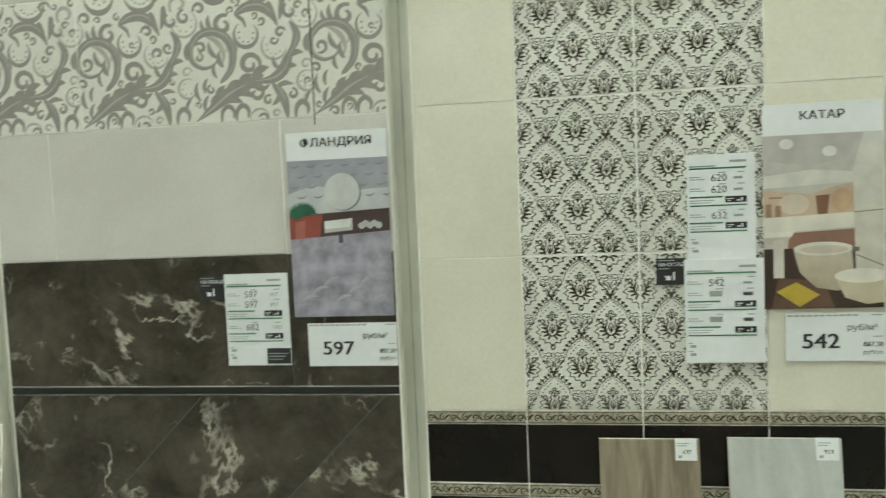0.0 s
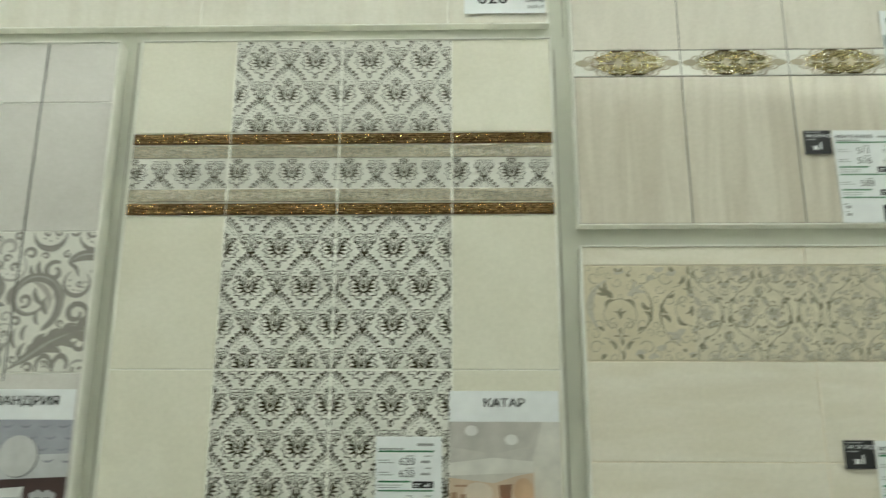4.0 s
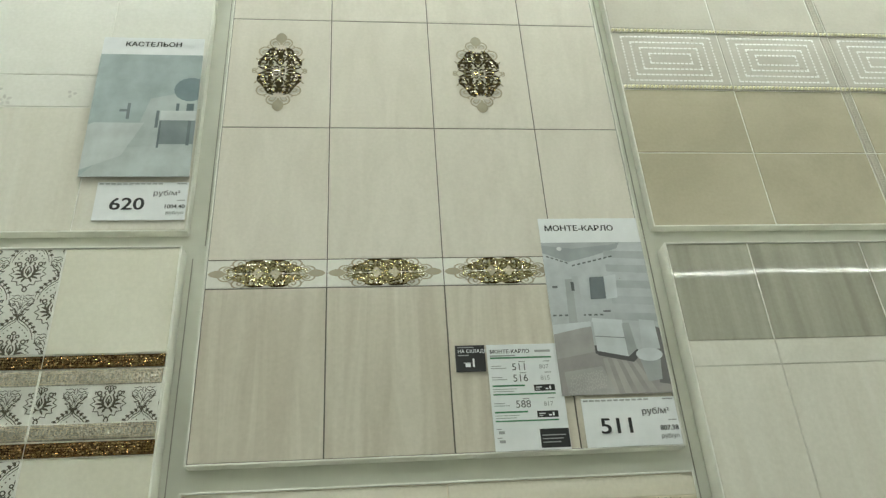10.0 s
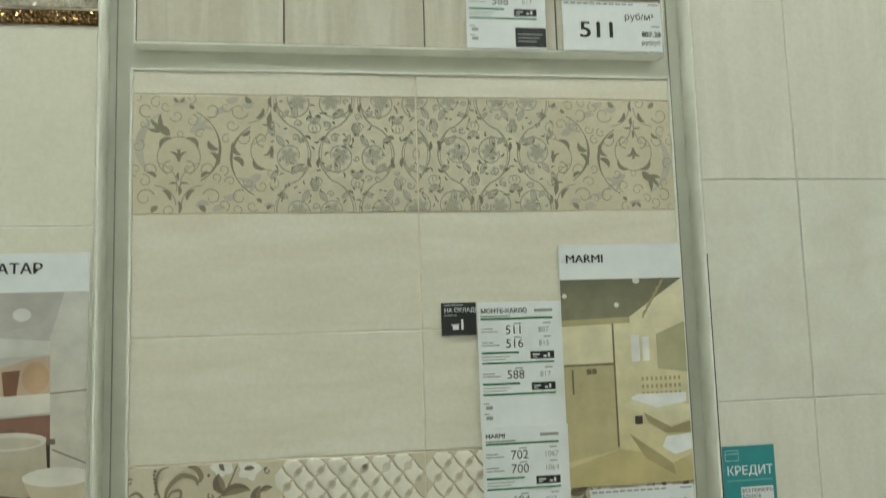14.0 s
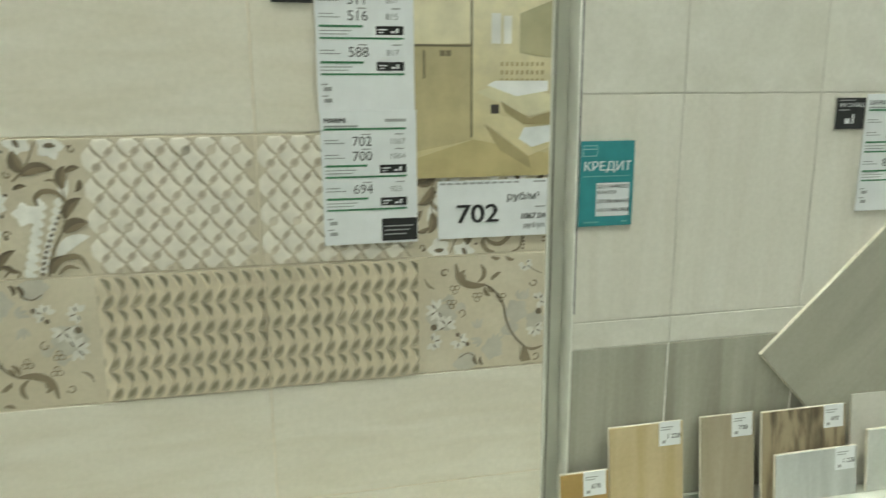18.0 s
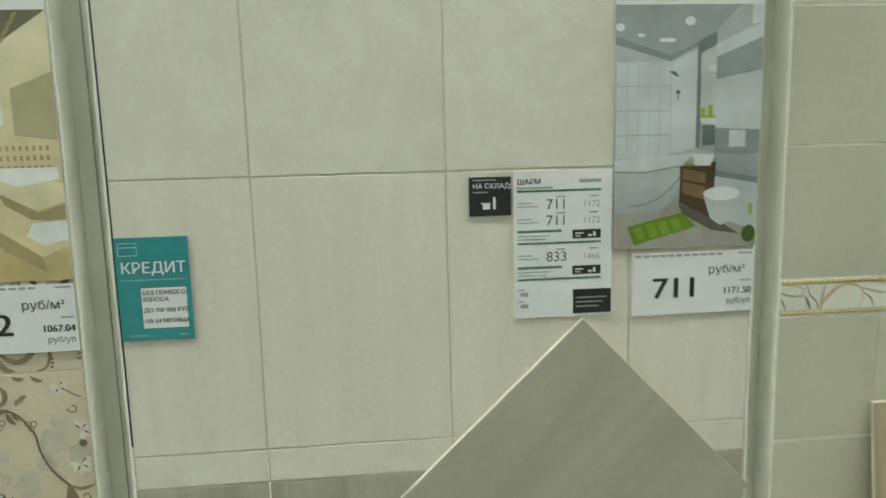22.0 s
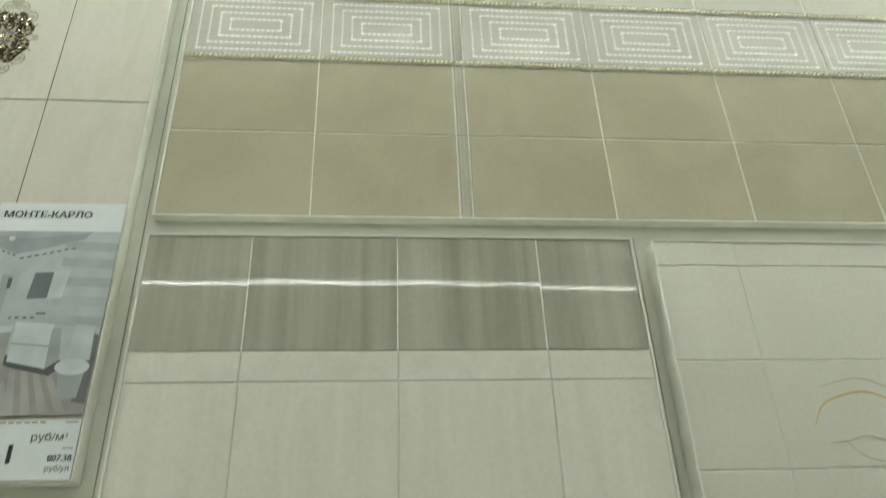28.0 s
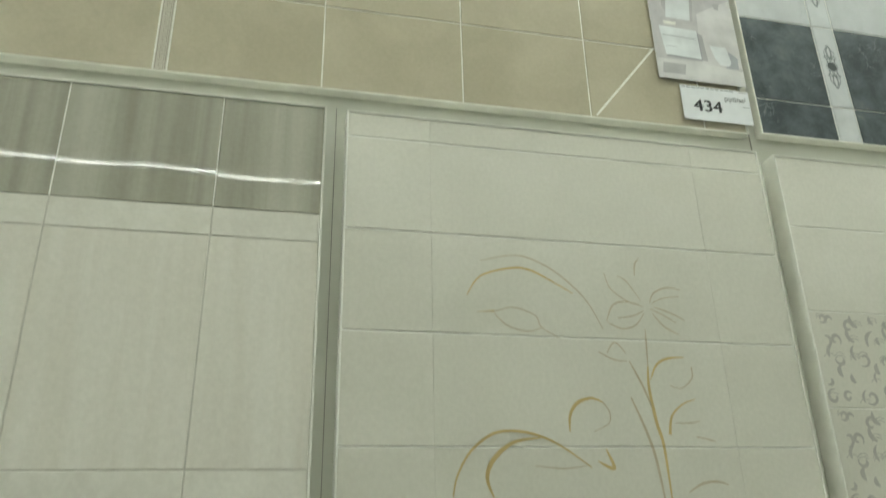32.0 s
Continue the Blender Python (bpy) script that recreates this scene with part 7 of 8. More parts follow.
    poster(0.755, 0.990, 1.090, 1.526, 0.0, "MARMI", [
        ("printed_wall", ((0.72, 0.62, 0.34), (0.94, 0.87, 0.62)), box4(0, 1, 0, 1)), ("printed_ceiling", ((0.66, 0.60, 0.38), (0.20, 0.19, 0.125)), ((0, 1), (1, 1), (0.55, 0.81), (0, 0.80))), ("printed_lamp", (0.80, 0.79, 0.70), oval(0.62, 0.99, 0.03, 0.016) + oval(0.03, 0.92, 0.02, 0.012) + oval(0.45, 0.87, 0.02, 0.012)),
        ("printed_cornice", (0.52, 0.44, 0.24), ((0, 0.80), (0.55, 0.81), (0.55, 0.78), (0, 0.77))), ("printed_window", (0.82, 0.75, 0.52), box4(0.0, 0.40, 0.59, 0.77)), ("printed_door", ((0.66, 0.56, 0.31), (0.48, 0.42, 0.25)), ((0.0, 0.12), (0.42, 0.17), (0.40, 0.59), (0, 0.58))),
        ("printed_line", (0.20, 0.17, 0.10), [box4(0.40, 0.415, 0.18, 0.78), box4(0.06, 0.075, 0.44, 0.56), box4(0.18, 0.22, 0.535, 0.56), box4(0.225, 0.26, 0.535, 0.56), box4(0.0, 0.40, 0.575, 0.585)]),
        ("printed_floor", (0.60, 0.50, 0.25), ((0, 0), (1, 0), (1, 0.10), (0.42, 0.17), (0, 0.09))), ("printed_towel", (0.95, 0.93, 0.86), [box4(0.55, 0.62, 0.59, 0.72), box4(0.64, 0.70, 0.59, 0.71)]),
        ("printed_mirror", (0.50, 0.46, 0.28), ((0.76, 0.55), (1, 0.53), (1, 0.78), (0.76, 0.72))), ("printed_frieze", (0.48, 0.38, 0.20), mosaic(0.62, 0.96, 0.42, 0.53, 9, 3, 0.5)),
        ("printed_shelf", (0.86, 0.80, 0.54), ((0.44, 0.38), (0.84, 0.27), (1, 0.30), (1, 0.37), (0.62, 0.42))), ("printed_basin", (0.97, 0.97, 0.94), ((0.52, 0.41), (0.74, 0.36), (0.98, 0.385), (0.98, 0.43), (0.58, 0.43))),
        ("printed_shelf", (0.80, 0.71, 0.43), ((0.47, 0.26), (0.84, 0.09), (1, 0.13), (1, 0.19), (0.62, 0.29))), ("printed_towel", (0.92, 0.94, 0.92), ((0.76, 0.17), (0.86, 0.13), (1, 0.155), (1, 0.23), (0.80, 0.22))),
        ("printed_shade", (0.45, 0.37, 0.19), [((0.62, 0.34), (0.84, 0.262), (1, 0.29), (1, 0.235), (0.80, 0.235), (0.66, 0.29)), ((0.50, 0.24), (0.84, 0.085), (0.86, 0.03), (0.62, 0.12))]), ("printed_frieze", (0.45, 0.36, 0.18), [p for k in range(6) for p in leaf((0.66 + 0.03 * k, 0.80 + 0.03 * k), (0.70 + 0.03 * k, 0.84 + 0.03 * k), 0.018, 0.2, 5)]), ("printed_bottle", (0.07, 0.06, 0.05), box4(0.55, 0.61, 0.285, 0.325))])
    price_tag(0.792, 0.989, 0.984, 1.084, 0.0, "702", "1067.04")
    price_list(0.599, 0.756, 1.200, 1.424, 0.0, "МОНТЕ-КАРЛО", (("511", "807"), ("516", "815")), (("588", "817"),), foot=False)
    price_list(0.600, 0.757, 0.983, 1.203, -0.001, "MARMI", (("702", "1067"), ("700", "1064")), (("694", "923"),))
    stock_label(0.534, 1.367, 0.0)

    poster(0.750, 0.989, 2.011, 2.437, 0.011, "МОНТЕ-КАРЛО", [
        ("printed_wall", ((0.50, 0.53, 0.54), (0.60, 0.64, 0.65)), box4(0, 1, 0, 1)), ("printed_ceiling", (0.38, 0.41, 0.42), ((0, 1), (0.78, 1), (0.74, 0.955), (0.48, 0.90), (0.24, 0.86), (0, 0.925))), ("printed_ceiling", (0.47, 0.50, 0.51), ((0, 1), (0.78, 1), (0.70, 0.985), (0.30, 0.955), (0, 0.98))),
        ("printed_lamp", (0.82, 0.84, 0.84), oval(0.17, 0.955, 0.025, 0.014)),
        ("printed_tiles", (0.45, 0.48, 0.49), [((0.60, z), (1.0, z - 0.015), (1.0, z + 0.040), (0.60, z + 0.050)) for z in (0.46, 0.57, 0.68, 0.79, 0.89)]),
        ("printed_frieze", (0.13, 0.14, 0.14), mosaic(0.02, 0.52, 0.492, 0.512, 9, 1, 0.55) + mosaic(0.03, 0.25, 0.905, 0.922, 5, 1, 0.6, -0.25) + mosaic(0.27, 0.70, 0.785, 0.802, 8, 1, 0.6, 0.16)),
        ("printed_wall", (0.40, 0.42, 0.42), ((0.16, 0.42), (0.24, 0.42), (0.25, 0.74), (0.18, 0.74))), ("printed_niche", (0.50, 0.53, 0.54), ((0.24, 0.46), (0.31, 0.46), (0.31, 0.76), (0.25, 0.76))),
        ("printed_mirror", (0.14, 0.17, 0.18), ((0.40, 0.60), (0.55, 0.605), (0.56, 0.755), (0.42, 0.75))), ("printed_cabinet", (0.66, 0.70, 0.71), ((0.55, 0.60), (0.66, 0.61), (0.68, 0.77), (0.56, 0.755))),
        ("printed_faucet", (0.10, 0.11, 0.11), box4(0.23, 0.26, 0.66, 0.72)), ("printed_faucet", (0.14, 0.15, 0.15), box4(0.05, 0.10, 0.68, 0.695)), ("printed_faucet", (0.12, 0.13, 0.13), box4(0.50, 0.57, 0.515, 0.525)),
        ("printed_bath", (0.40, 0.385, 0.37), ((0, 0.22), (0.36, 0.26), (0.36, 0.42), (0, 0.39))), ("printed_bath", (0.64, 0.68, 0.69), ((0, 0.375), (0.36, 0.425), (0.36, 0.455), (0, 0.435))),
        ("printed_floor", ((0.40, 0.38, 0.36), (0.24, 0.23, 0.22)), ((0, 0), (1, 0), (1, 0.30), (0.60, 0.235), (0.36, 0.26), (0, 0.22))), ("printed_floor", (0.43, 0.41, 0.385), [((0.45 + k * 0.12, 0.0), (0.52 + k * 0.12, 0.0), (0.46 + k * 0.08, 0.22), (0.42 + k * 0.08, 0.22)) for k in range(4)]),
        ("printed_rug", (0.42, 0.41, 0.39), ((0.06, 0.01), (0.50, 0.0), (0.40, 0.17), (0.05, 0.14))), ("printed_rug", (0.50, 0.48, 0.46), [p for k in range(26) for p in petals(0.09 + 0.33 * ((k * 7) % 26) / 26, 0.02 + 0.115 * ((k * 11) % 26) / 26, 0.022, 4, 0.010, 20 * k, 0.2)]),
        ("printed_vanity", (0.10, 0.10, 0.10), ((0.36, 0.25), (0.40, 0.235), (0.70, 0.19), (0.76, 0.225), (0.76, 0.27), (0.36, 0.30))), ("printed_vanity", (0.68, 0.72, 0.73), ((0.38, 0.265), (0.66, 0.225), (0.65, 0.44), (0.38, 0.455))), ("printed_vanity", (0.40, 0.42, 0.42), ((0.66, 0.225), (0.75, 0.27), (0.72, 0.44), (0.65, 0.44))),
        ("printed_basin", (0.70, 0.74, 0.75), ((0.37, 0.45), (0.66, 0.435), (0.66, 0.46), (0.38, 0.475))), ("printed_line", (0.30, 0.32, 0.32), ((0.38, 0.355), (0.655, 0.34), (0.655, 0.346), (0.38, 0.361))),
        ("printed_wall", (0.17, 0.165, 0.16), ((0.90, 0.06), (1, 0.05), (1, 0.40), (0.94, 0.42))), ("printed_toilet", (0.60, 0.64, 0.65), ((0.80, 0.26), (0.97, 0.27), (0.96, 0.45), (0.82, 0.46))), ("printed_toilet", (0.40, 0.42, 0.42), ((0.76, 0.21), (0.95, 0.21), (0.93, 0.08), (0.80, 0.07))), ("printed_toilet", (0.70, 0.74, 0.75), oval(0.855, 0.235, 0.125, 0.042))])
    price_tag(0.788, 0.989, 1.903, 2.003, 0.011, "511", "807.38")
    price_list(0.600, 0.755, 1.903, 2.127, 0.011, "МОНТЕ-КАРЛО", (("511", "807"), ("516", "815")), (("588", "817"),))
    stock_label(0.533, 2.069, 0.011)

    mint = (0.42, 0.50, 0.50)
    poster(-0.305, -0.058, 2.558, 2.972, 0.015, "КАСТЕЛЬОН", [
        ("printed_wall", mint, box4(0, 1, 0, 1)), ("printed_wall", (0.50, 0.56, 0.55), ((0.40, 0.22), (1, 0.22), (1, 0.70), (0.55, 0.62))), ("printed_floor", (0.52, 0.58, 0.57), ((0, 0), (1, 0), (1, 0.25), (0.30, 0.22))), ("printed_bath", (0.60, 0.65, 0.64), ((0.0, 0.05), (0.35, 0.16), (0.52, 0.42), (0.05, 0.42), (0, 0.40))),
        ("printed_mirror", (0.20, 0.27, 0.29), oval(0.92, 0.70, 0.16, 0.10)), ("printed_faucet", (0.20, 0.24, 0.25), [box4(0.34, 0.37, 0.45, 0.58), box4(0.27, 0.36, 0.51, 0.53)]), ("printed_desk", (0.66, 0.70, 0.69), box4(0.66, 1.0, 0.44, 0.52)), ("printed_desk", (0.24, 0.29, 0.30), box4(0.68, 1.0, 0.25, 0.44)),
        ("printed_chair", (0.16, 0.20, 0.21), [box4(0.62, 0.65, 0.38, 0.52), box4(0.66, 0.68, 0.22, 0.44), box4(0.93, 0.96, 0.24, 0.44)]), ("printed_bottle", (0.14, 0.19, 0.20), [box4(0.90, 0.97, 0.52, 0.58), box4(0.80, 0.83, 0.52, 0.58)])], "CENTER", 0.055, 2.0)
    price_tag(-0.260, -0.058, 2.446, 2.547, 0.021, "620", "1004.40")

    poster(1.784, 2.011, 1.100, 1.526, 0.0, "ШАРМ", [
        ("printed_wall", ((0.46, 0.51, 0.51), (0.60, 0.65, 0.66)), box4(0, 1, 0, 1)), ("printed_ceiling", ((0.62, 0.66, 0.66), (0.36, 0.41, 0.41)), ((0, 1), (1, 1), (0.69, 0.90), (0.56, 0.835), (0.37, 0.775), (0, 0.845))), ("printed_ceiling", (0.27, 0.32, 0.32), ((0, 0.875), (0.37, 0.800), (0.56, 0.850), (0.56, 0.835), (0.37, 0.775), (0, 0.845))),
        ("printed_lamp", (0.84, 0.86, 0.86), oval(0.50, 0.935, 0.035, 0.018) + oval(0.03, 0.912, 0.03, 0.016) + oval(0.17, 0.88, 0.025, 0.008) + oval(0.36, 0.86, 0.045, 0.009) + oval(0.31, 0.86, 0.014, 0.008)),
        ("printed_tiles", (0.64, 0.69, 0.71), mosaic(0.01, 0.38, 0.38, 0.78, 5, 4, 0.94)), ("printed_tiles", (0.66, 0.71, 0.73), ((0.38, 0.77), (0.555, 0.82), (0.555, 0.42), (0.38, 0.40))), ("printed_tiles", (0.52, 0.57, 0.59), [box4(0.375, 0.382, 0.40, 0.775)]),
        ("printed_wall", (0.19, 0.23, 0.235), ((0.56, 0.80), (0.685, 0.84), (0.685, 0.895), (0.56, 0.855))), ("printed_tiles", (0.46, 0.51, 0.52), ((0.685, 0.84), (1, 0.93), (1, 1), (0.84, 1), (0.685, 0.90))), ("printed_tiles", (0.72, 0.76, 0.77), ((0.92, 0.92), (1, 0.93), (1, 1), (0.92, 1))), ("printed_tiles", (0.64, 0.69, 0.70), ((0.685, 0.79), (1, 0.87), (1, 0.93), (0.685, 0.845))), ("printed_tiles", (0.31, 0.36, 0.37), ((0.685, 0.70), (1, 0.74), (1, 0.87), (0.685, 0.79))),
        ("printed_mirror", (0.60, 0.65, 0.64), box4(0.58, 0.685, 0.54, 0.80)), ("printed_mirror", (0.74, 0.78, 0.76), oval(0.66, 0.745, 0.03, 0.015)), ("printed_column", (0.20, 0.24, 0.245), [box4(0.555, 0.58, 0.42, 0.72), box4(0.555, 0.575, 0.72, 0.84)]),
        ("printed_tiles", (0.58, 0.63, 0.64), ((0.685, 0.50), (1, 0.49), (1, 0.735), (0.685, 0.70))), ("printed_tiles", (0.27, 0.315, 0.325), ((0.685, 0.41), (1, 0.39), (1, 0.49), (0.685, 0.50))), ("printed_tiles", (0.34, 0.385, 0.39), ((0.685, 0.30), (1, 0.265), (1, 0.385), (0.685, 0.405))), ("printed_tiles", (0.22, 0.26, 0.265), ((0.685, 0.30), (1, 0.265), (1, 0.29), (0.685, 0.325))), ("printed_button", (0.68, 0.72, 0.72), box4(0.785, 0.90, 0.42, 0.49)),
        ("printed_shelf", (0.70, 0.74, 0.73), box4(0.585, 0.69, 0.515, 0.545)), ("printed_shelf", (0.14, 0.175, 0.18), [box4(0.60, 0.685, 0.43, 0.51)]), ("printed_bottle", (0.42, 0.56, 0.05), [box4(0.585, 0.61, 0.548, 0.585), box4(0.635, 0.665, 0.548, 0.595), box4(0.58, 0.69, 0.543, 0.552)]), ("printed_wall", (0.54, 0.60, 0.61), ((0.685, 0.12), (1, 0.06), (1, 0.265), (0.685, 0.30))),
        ("printed_shower", (0.13, 0.15, 0.16), [((0.36, 0.735), (0.40, 0.735), (0.43, 0.712), (0.40, 0.716))] + [box4(0.42, 0.428, 0.62, 0.66), box4(0.41, 0.44, 0.645, 0.655)]), ("printed_floor", ((0.44, 0.42, 0.37), (0.30, 0.29, 0.26)), ((0, 0), (1, 0), (1, 0.06), (0.70, 0.13), (0.45, 0.18), (0, 0.17))), ("printed_shade", (0.12, 0.11, 0.095), ((0.44, 0.19), (0.70, 0.12), (0.88, 0.05), (0.68, 0.07), (0.48, 0.14))),
        ("printed_bath", ((0.36, 0.40, 0.41), (0.86, 0.92, 0.93)), ((0, 0.15), (0.30, 0.155), (0.45, 0.21), (0.46, 0.345), (0, 0.33))), ("printed_bath", (0.70, 0.745, 0.75), ((0, 0.33), (0.20, 0.325), (0.46, 0.35), (0.56, 0.40), (0.30, 0.385), (0, 0.375))), ("printed_line", (0.27, 0.31, 0.32), ribbon(curve((0.10, 0.185), (0.45, 0.30), -0.10, 8), 0.008) + ribbon([(0.0, 0.328), (0.20, 0.323), (0.45, 0.345)], 0.006)),
        ("printed_vanity", (0.085, 0.055, 0.03), ((0.45, 0.19), (0.68, 0.12), (0.70, 0.36), (0.45, 0.345))), ("printed_vanity", (0.23, 0.15, 0.07), [((0.47, 0.29), (0.63, 0.27), (0.63, 0.315), (0.47, 0.335)), ((0.47, 0.23), (0.63, 0.20), (0.63, 0.255), (0.47, 0.28))]), ("printed_bottle", (0.36, 0.45, 0.05), box4(0.48, 0.54, 0.345, 0.358)), ("printed_basin", (0.78, 0.82, 0.82), ((0.53, 0.395), (0.69, 0.39), (0.66, 0.345), (0.55, 0.345))),
        ("printed_toilet", (0.55, 0.60, 0.61), ((0.62, 0.21), (0.88, 0.22), (0.84, 0.11), (0.74, 0.09), (0.67, 0.12))), ("printed_toilet", (0.80, 0.84, 0.84), oval(0.745, 0.225, 0.13, 0.030)), ("printed_mat", (0.15, 0.28, 0.02), ((0.09, 0.096), (0.47, 0.15), (0.57, 0.09), (0.14, 0.016))), ("printed_mat", (0.22, 0.37, 0.04), [((0.13 + 0.085 * k, 0.088 + 0.011 * k), (0.19 + 0.085 * k, 0.096 + 0.011 * k), (0.22 + 0.085 * k, 0.044 + 0.011 * k), (0.165 + 0.085 * k, 0.034 + 0.011 * k)) for k in range(4)]),
        ("printed_brush", (0.06, 0.13, 0.02), oval(0.945, 0.05, 0.05, 0.038, 12)), ("printed_bottle", (0.36, 0.50, 0.06), box4(0.94, 0.965, 0.13, 0.18))])
    price_tag(1.815, 2.011, 0.994, 1.092, 0.0, "711", "1171.50")
    price_list(1.629, 1.782, 0.999, 1.224, 0.0, "ШАРМ", (("711", "1172"), ("711", "1172")), (("833", "1466"),))
    stock_label(1.563, 1.159, 0.0)

    poster(2.799, 3.035, 2.551, 2.954, 0.017, "АНТИК", [
        ("printed_wall", ((0.70, 0.68, 0.66), (0.56, 0.54, 0.54)), box4(0, 1, 0, 1)), ("printed_wall", (0.70, 0.68, 0.66), ((0.52, 0.16), (1, 0.16), (1, 0.80), (0.56, 0.62))), ("printed_lamp", (0.80, 0.79, 0.75), oval(0.73, 0.86, 0.17, 0.075)), ("printed_lamp", (0.86, 0.85, 0.80), oval(0.74, 0.88, 0.10, 0.045)),
        ("printed_shade", (0.47, 0.455, 0.45), [((0.17, 0.815), (0.25, 0.82), (0.23, 0.555), (0.15, 0.65)), ((0.50, 0.80), (0.54, 0.79), (0.50, 0.54), (0.46, 0.55)), ((0.53, 0.44), (0.58, 0.42), (0.60, 0.19), (0.52, 0.19)), ((0.78, 0.74), (0.86, 0.74), (0.84, 0.68), (0.79, 0.69))]),
        ("printed_mirror", (0.72, 0.745, 0.735), ((0.23, 0.82), (0.51, 0.815), (0.465, 0.545), (0.18, 0.55))), ("printed_basin", (0.80, 0.79, 0.72), ((0.14, 0.515), (0.30, 0.515), (0.28, 0.485), (0.15, 0.485))),
        ("printed_vanity", (0.40, 0.40, 0.41), ((0.10, 0.46), (0.53, 0.45), (0.54, 0.185), (0.13, 0.19))), ("printed_vanity", (0.83, 0.86, 0.85), ((0.08, 0.465), (0.52, 0.455), (0.525, 0.20), (0.12, 0.21))), ("printed_line", (0.55, 0.56, 0.56), [((0.11, 0.388), (0.50, 0.380), (0.50, 0.372), (0.11, 0.380)), ((0.13, 0.292), (0.26, 0.290), (0.26, 0.283), (0.13, 0.285))]),
        ("printed_shade", (0.44, 0.45, 0.47), ((0.80, 0.14), (0.95, 0.15), (0.96, 0.25), (0.86, 0.30))), ("printed_toilet", (0.84, 0.86, 0.85), ((0.645, 0.335), (0.84, 0.335), (0.875, 0.20), (0.84, 0.165), (0.74, 0.17), (0.69, 0.22))),
        ("printed_floor", (0.74, 0.73, 0.70), ((0, 0), (1, 0), (1, 0.13), (0.52, 0.17), (0, 0.17))), ("printed_mat", (0.52, 0.51, 0.50), ((0.07, 0.135), (0.33, 0.135), (0.30, 0.045), (0.05, 0.045)))], "CENTER", 0.068)
    price_tag(2.850, 3.036, 2.442, 2.538, 0.018, "434", "")
    stock_label(2.516, 1.139, 0.0)

    s, w, h = sheet("credit_sticker", 1.049, 1.152, 0.994, 1.146, 0.0, "teal credit offer sticker with a white text field", "sticker", "", "print_teal")
    lettering(s, "КРЕДИТ", 0.006, 0.100, 0.0225, "paper", y=-0.0005, bold=0.0004)
    bars(s, [(0.006, 0.096, 0.089, 0.091), (0.010, 0.038, 0.006, 0.009), (0.082, 0.094, 0.006, 0.009)], ink((0.16, 0.42, 0.42)), y=-0.0005)
    card = ribbon([(0.005, 0.126), (0.031, 0.126), (0.031, 0.144), (0.005, 0.144), (0.005, 0.126)], 0.0014) + ribbon([(0.005, 0.138), (0.031, 0.138)], 0.0014)
    part("sign", printed(card, ink((0.40, 0.62, 0.62)), lift=0.0), "", s, "pale bank card sign", (0, -0.0005, 0))
    bars(s, [(0.032, 0.096, 0.018, 0.078)], "paper", "text_field", y=-0.0005)
    for words, z in (("БЕЗ ПЕРВОГО", 0.068), ("ВЗНОСА", 0.058), ("ДО 700 000 РУБ", 0.042), ("НА 24 МЕСЯЦА", 0.026)):
        lettering(s, words, 0.034, z, 0.0088, "print_black", y=-0.0009, bold=0.0001)


papers()

# ---- loose sample tiles that lean on the boards ----
SHELF = 0.42


def sample(x0, x1, top, material, y_top, label, sticker=True, price="", lean=7.0, tilt=0.0, thick=0.009, side="right"):
    """A loose tile on the ledge, leaning back, with a small white price sticker near its upper corner."""
    h = (top - SHELF) / math.cos(radians(lean))
    foot = y_top - math.sin(radians(lean)) * h - 0.003
    s = thing("sample_tile", ((x0 + x1) / 2, foot, SHELF), label, "tile", "loose sample tiles", turn=(-lean, tilt, 0))
    w = x1 - x0
    part("face", tile_mesh(w, h, material, 0.0016, 0.0010), material, s, "", (0, -thick, h / 2))
    part("body", tile_mesh(w - 0.0004, h - 0.0002, "biscuit", thick - 0.0018, 0.0003), "biscuit", s, "pale unglazed body", (0, -thick + 0.0017, h / 2))
    if sticker:
        sx = w / 2 - 0.052 if side == "right" else -w / 2 + 0.004
        st = part("sticker", solid(sx, sx + 0.046, -thick - 0.0008, -thick - 0.0002, h - 0.046, h + 0.002), "paper", s, "white price sticker")
        if price:
            part("lettering", text_mesh(price, 0.013, "print_black", "LEFT", 0.0002), "print_black", st, "", (sx + 0.016, -thick - 0.0011, h - 0.032))
        bars(st, [(sx + 0.004, sx + 0.030, h - 0.010, h - 0.008), (sx + 0.004, sx + 0.024, h - 0.015, h - 0.013), (sx + 0.006, sx + 0.014, h - 0.041, h - 0.035)], "print_grey", y=-thick - 0.0011)
    return s


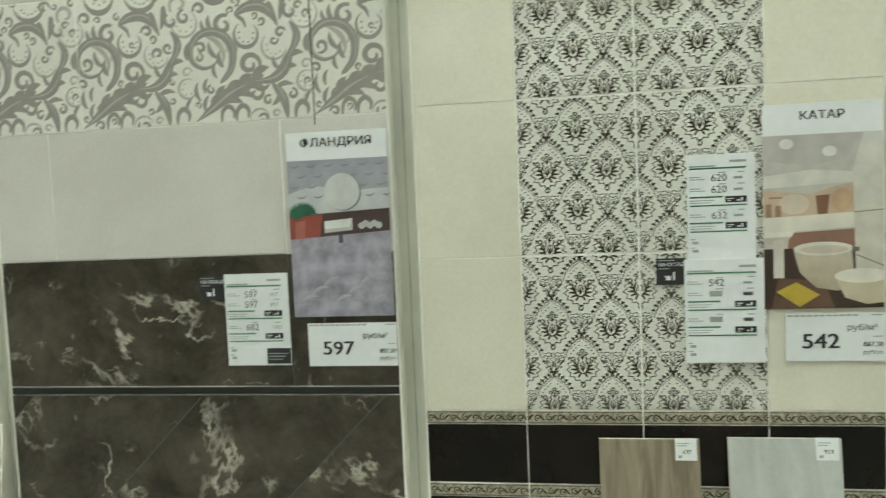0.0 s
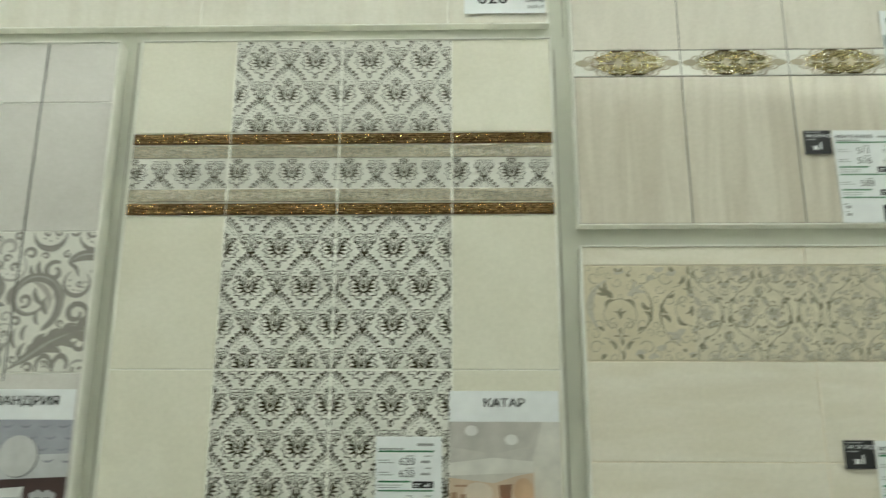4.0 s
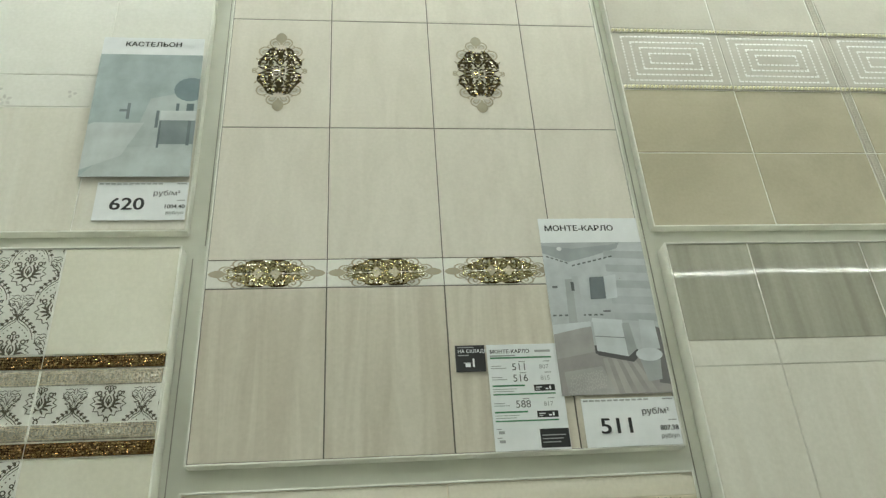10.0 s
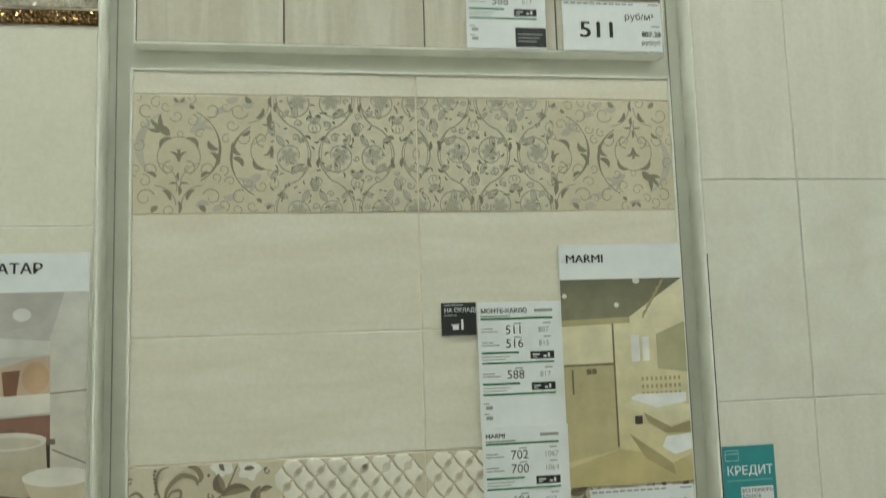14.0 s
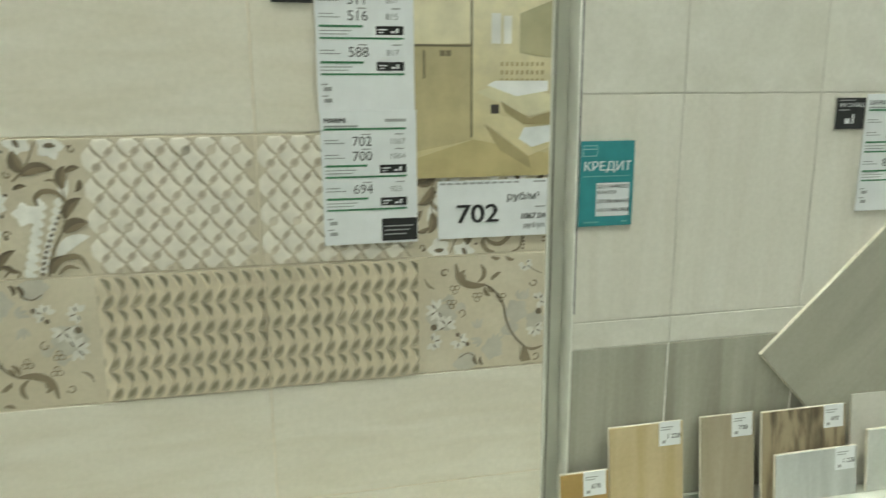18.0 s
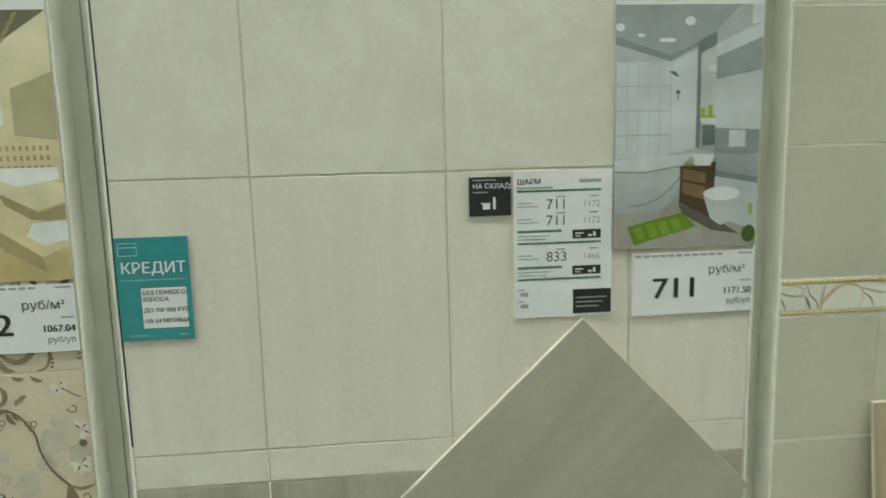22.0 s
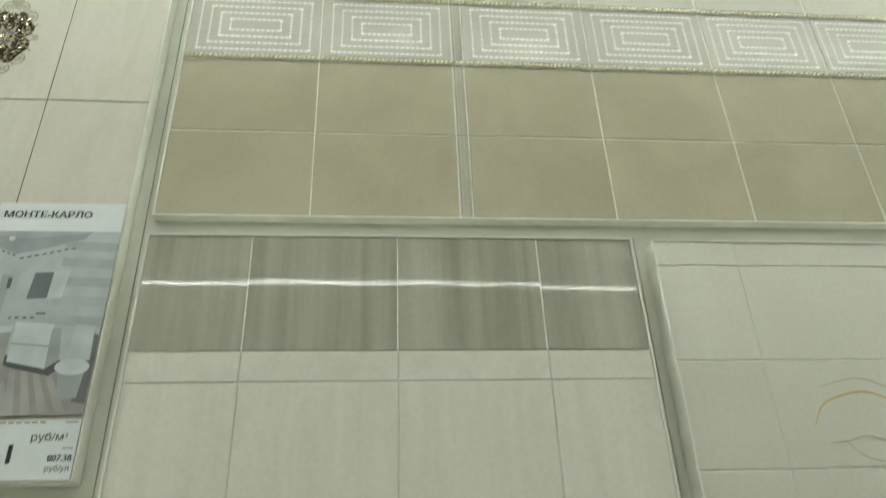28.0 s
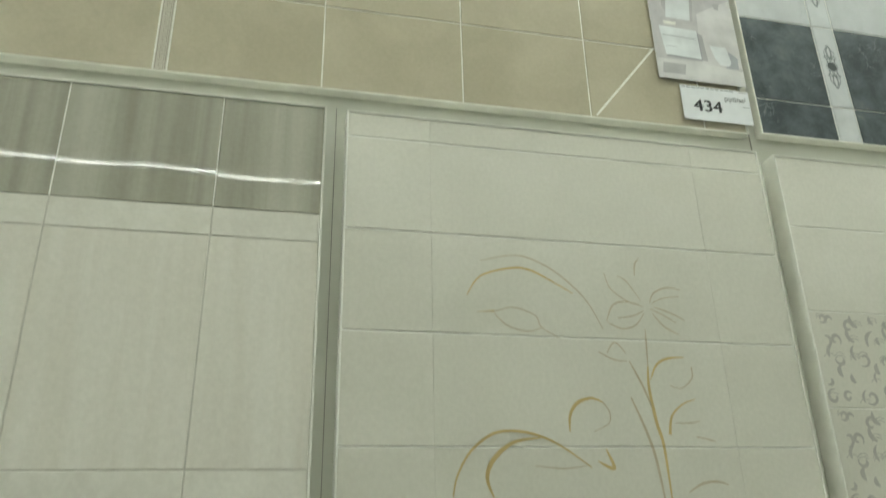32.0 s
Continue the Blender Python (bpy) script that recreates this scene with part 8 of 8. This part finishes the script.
def samples():
    flat("biscuit", (0.70, 0.65, 0.53), 0.8)
    glaze("yellow_wood_print", (0.499, 0.391, 0.206), (0.585, 0.477, 0.284), 0.4, 8.0, (4, 1, 0.4), 6.0, 0.6)
    glaze("ochre_print", (0.378, 0.241, 0.077), (0.447, 0.301, 0.112), 0.4, 6.0)
    glaze("taupe_wood_print", (0.344, 0.292, 0.202), (0.413, 0.357, 0.258), 0.45, 8.0, (4, 1, 0.5), 6.0, 0.6)
    glaze("oak_sample_print", (0.172, 0.138, 0.090), (0.344, 0.292, 0.215), 0.45, 9.0, (4, 1, 0.4), 7.0, 0.9)
    glaze("plank_print", (0.310, 0.241, 0.150), (0.447, 0.378, 0.271), 0.45, 7.0, (4, 1, 0.6), 7.0, 1.0)
    glaze("old_wood_print", (0.112, 0.082, 0.047), (0.378, 0.305, 0.194), 0.5, 6.0, (3.5, 1, 0.7), 7.0, 1.2, 0.42, 0.58)
    glaze("ash_print", (0.447, 0.464, 0.439), (0.568, 0.585, 0.559), 0.3, 6.0, (3, 1, 0.5), 6.0, 1.0)
    glaze("ivory_print", (0.65, 0.63, 0.555), (0.72, 0.70, 0.62), 0.3, 4.0)
    glaze("pale_stone_print", (0.516, 0.533, 0.482), (0.628, 0.636, 0.585), 0.3, 7.0, detail=7.0)
    sample(1.122, 1.278, 0.599, "yellow_wood_print", -0.004, "yellow pine-look sample tile leaning on the board", price="1 228")
    sample(1.020, 1.118, 0.520, "ochre_print", -0.016, "small ochre sample tile on the ledge", price="670")
    sample(1.318, 1.437, 0.600, "taupe_wood_print", -0.004, "taupe wood-look sample plank leaning on the board", price="730")
    sample(1.447, 1.640, 0.602, "old_wood_print", -0.016, "weathered brown wood-look sample tile", price="697")
    sample(1.466, 1.655, 0.520, "ash_print", -0.042, "pale ash-grey sample tile in front of others", price="1 228")
    sample(1.663, 1.958, 0.615, "ivory_print", -0.004, "large ivory sample tile leaning on the board", price="1 030")
    sample(1.680, 1.962, 0.550, "pale_stone_print", -0.040, "pale stone-look sample tile in front of another", price="1 130")
    sample(2.221, 2.302, 0.830, "plank_print", -0.004, "narrow light wood-look sample plank", sticker=False)
    sample(2.305, 2.385, 0.826, "ash_print", -0.006, "whitewashed wood-look sample plank", sticker=False)
    sample(2.386, 2.442, 0.824, "yellow_wood_print", -0.004, "honey wood-look sample plank with a sticker", price="")
    sample(2.075, 2.375, 0.530, "ivory_print", -0.050, "large ivory sample tile on the ledge", price="1 090")
    sample(2.385, 2.680, 0.528, "pale_stone_print", -0.050, "pale stone-look sample tile on the ledge", price="1 050")
    sample(-0.655, -0.440, 0.808, "oak_sample_print", -0.004, "grey-brown wood-look sample tile leaning on the board", price="697")
    sample(-0.380, -0.150, 0.812, "ash_print", -0.004, "whitish streaked sample tile leaning on the board", price="919")
    sample(-2.290, -2.155, 0.83, "ivory_print", -0.004, "white sample tile leaning on the board", price="")
    # the large tile stood on its corner
    side = 0.401
    s = thing("diamond_tile", (1.7285, -0.014, 0.712), "large grey-beige streaked tile standing on one corner", "tile", "loose sample tiles", turn=(-1.2, -43.5, 0))
    part("face", tile_mesh(side, side, "stone_leaf_glaze", 0.0016, 0.0010), "stone_leaf_glaze", s)
    part("body", tile_mesh(side - 0.0004, side - 0.0004, "biscuit", 0.0084, 0.0003), "biscuit", s, "pale unglazed body", (0, 0.0017, 0))


samples()
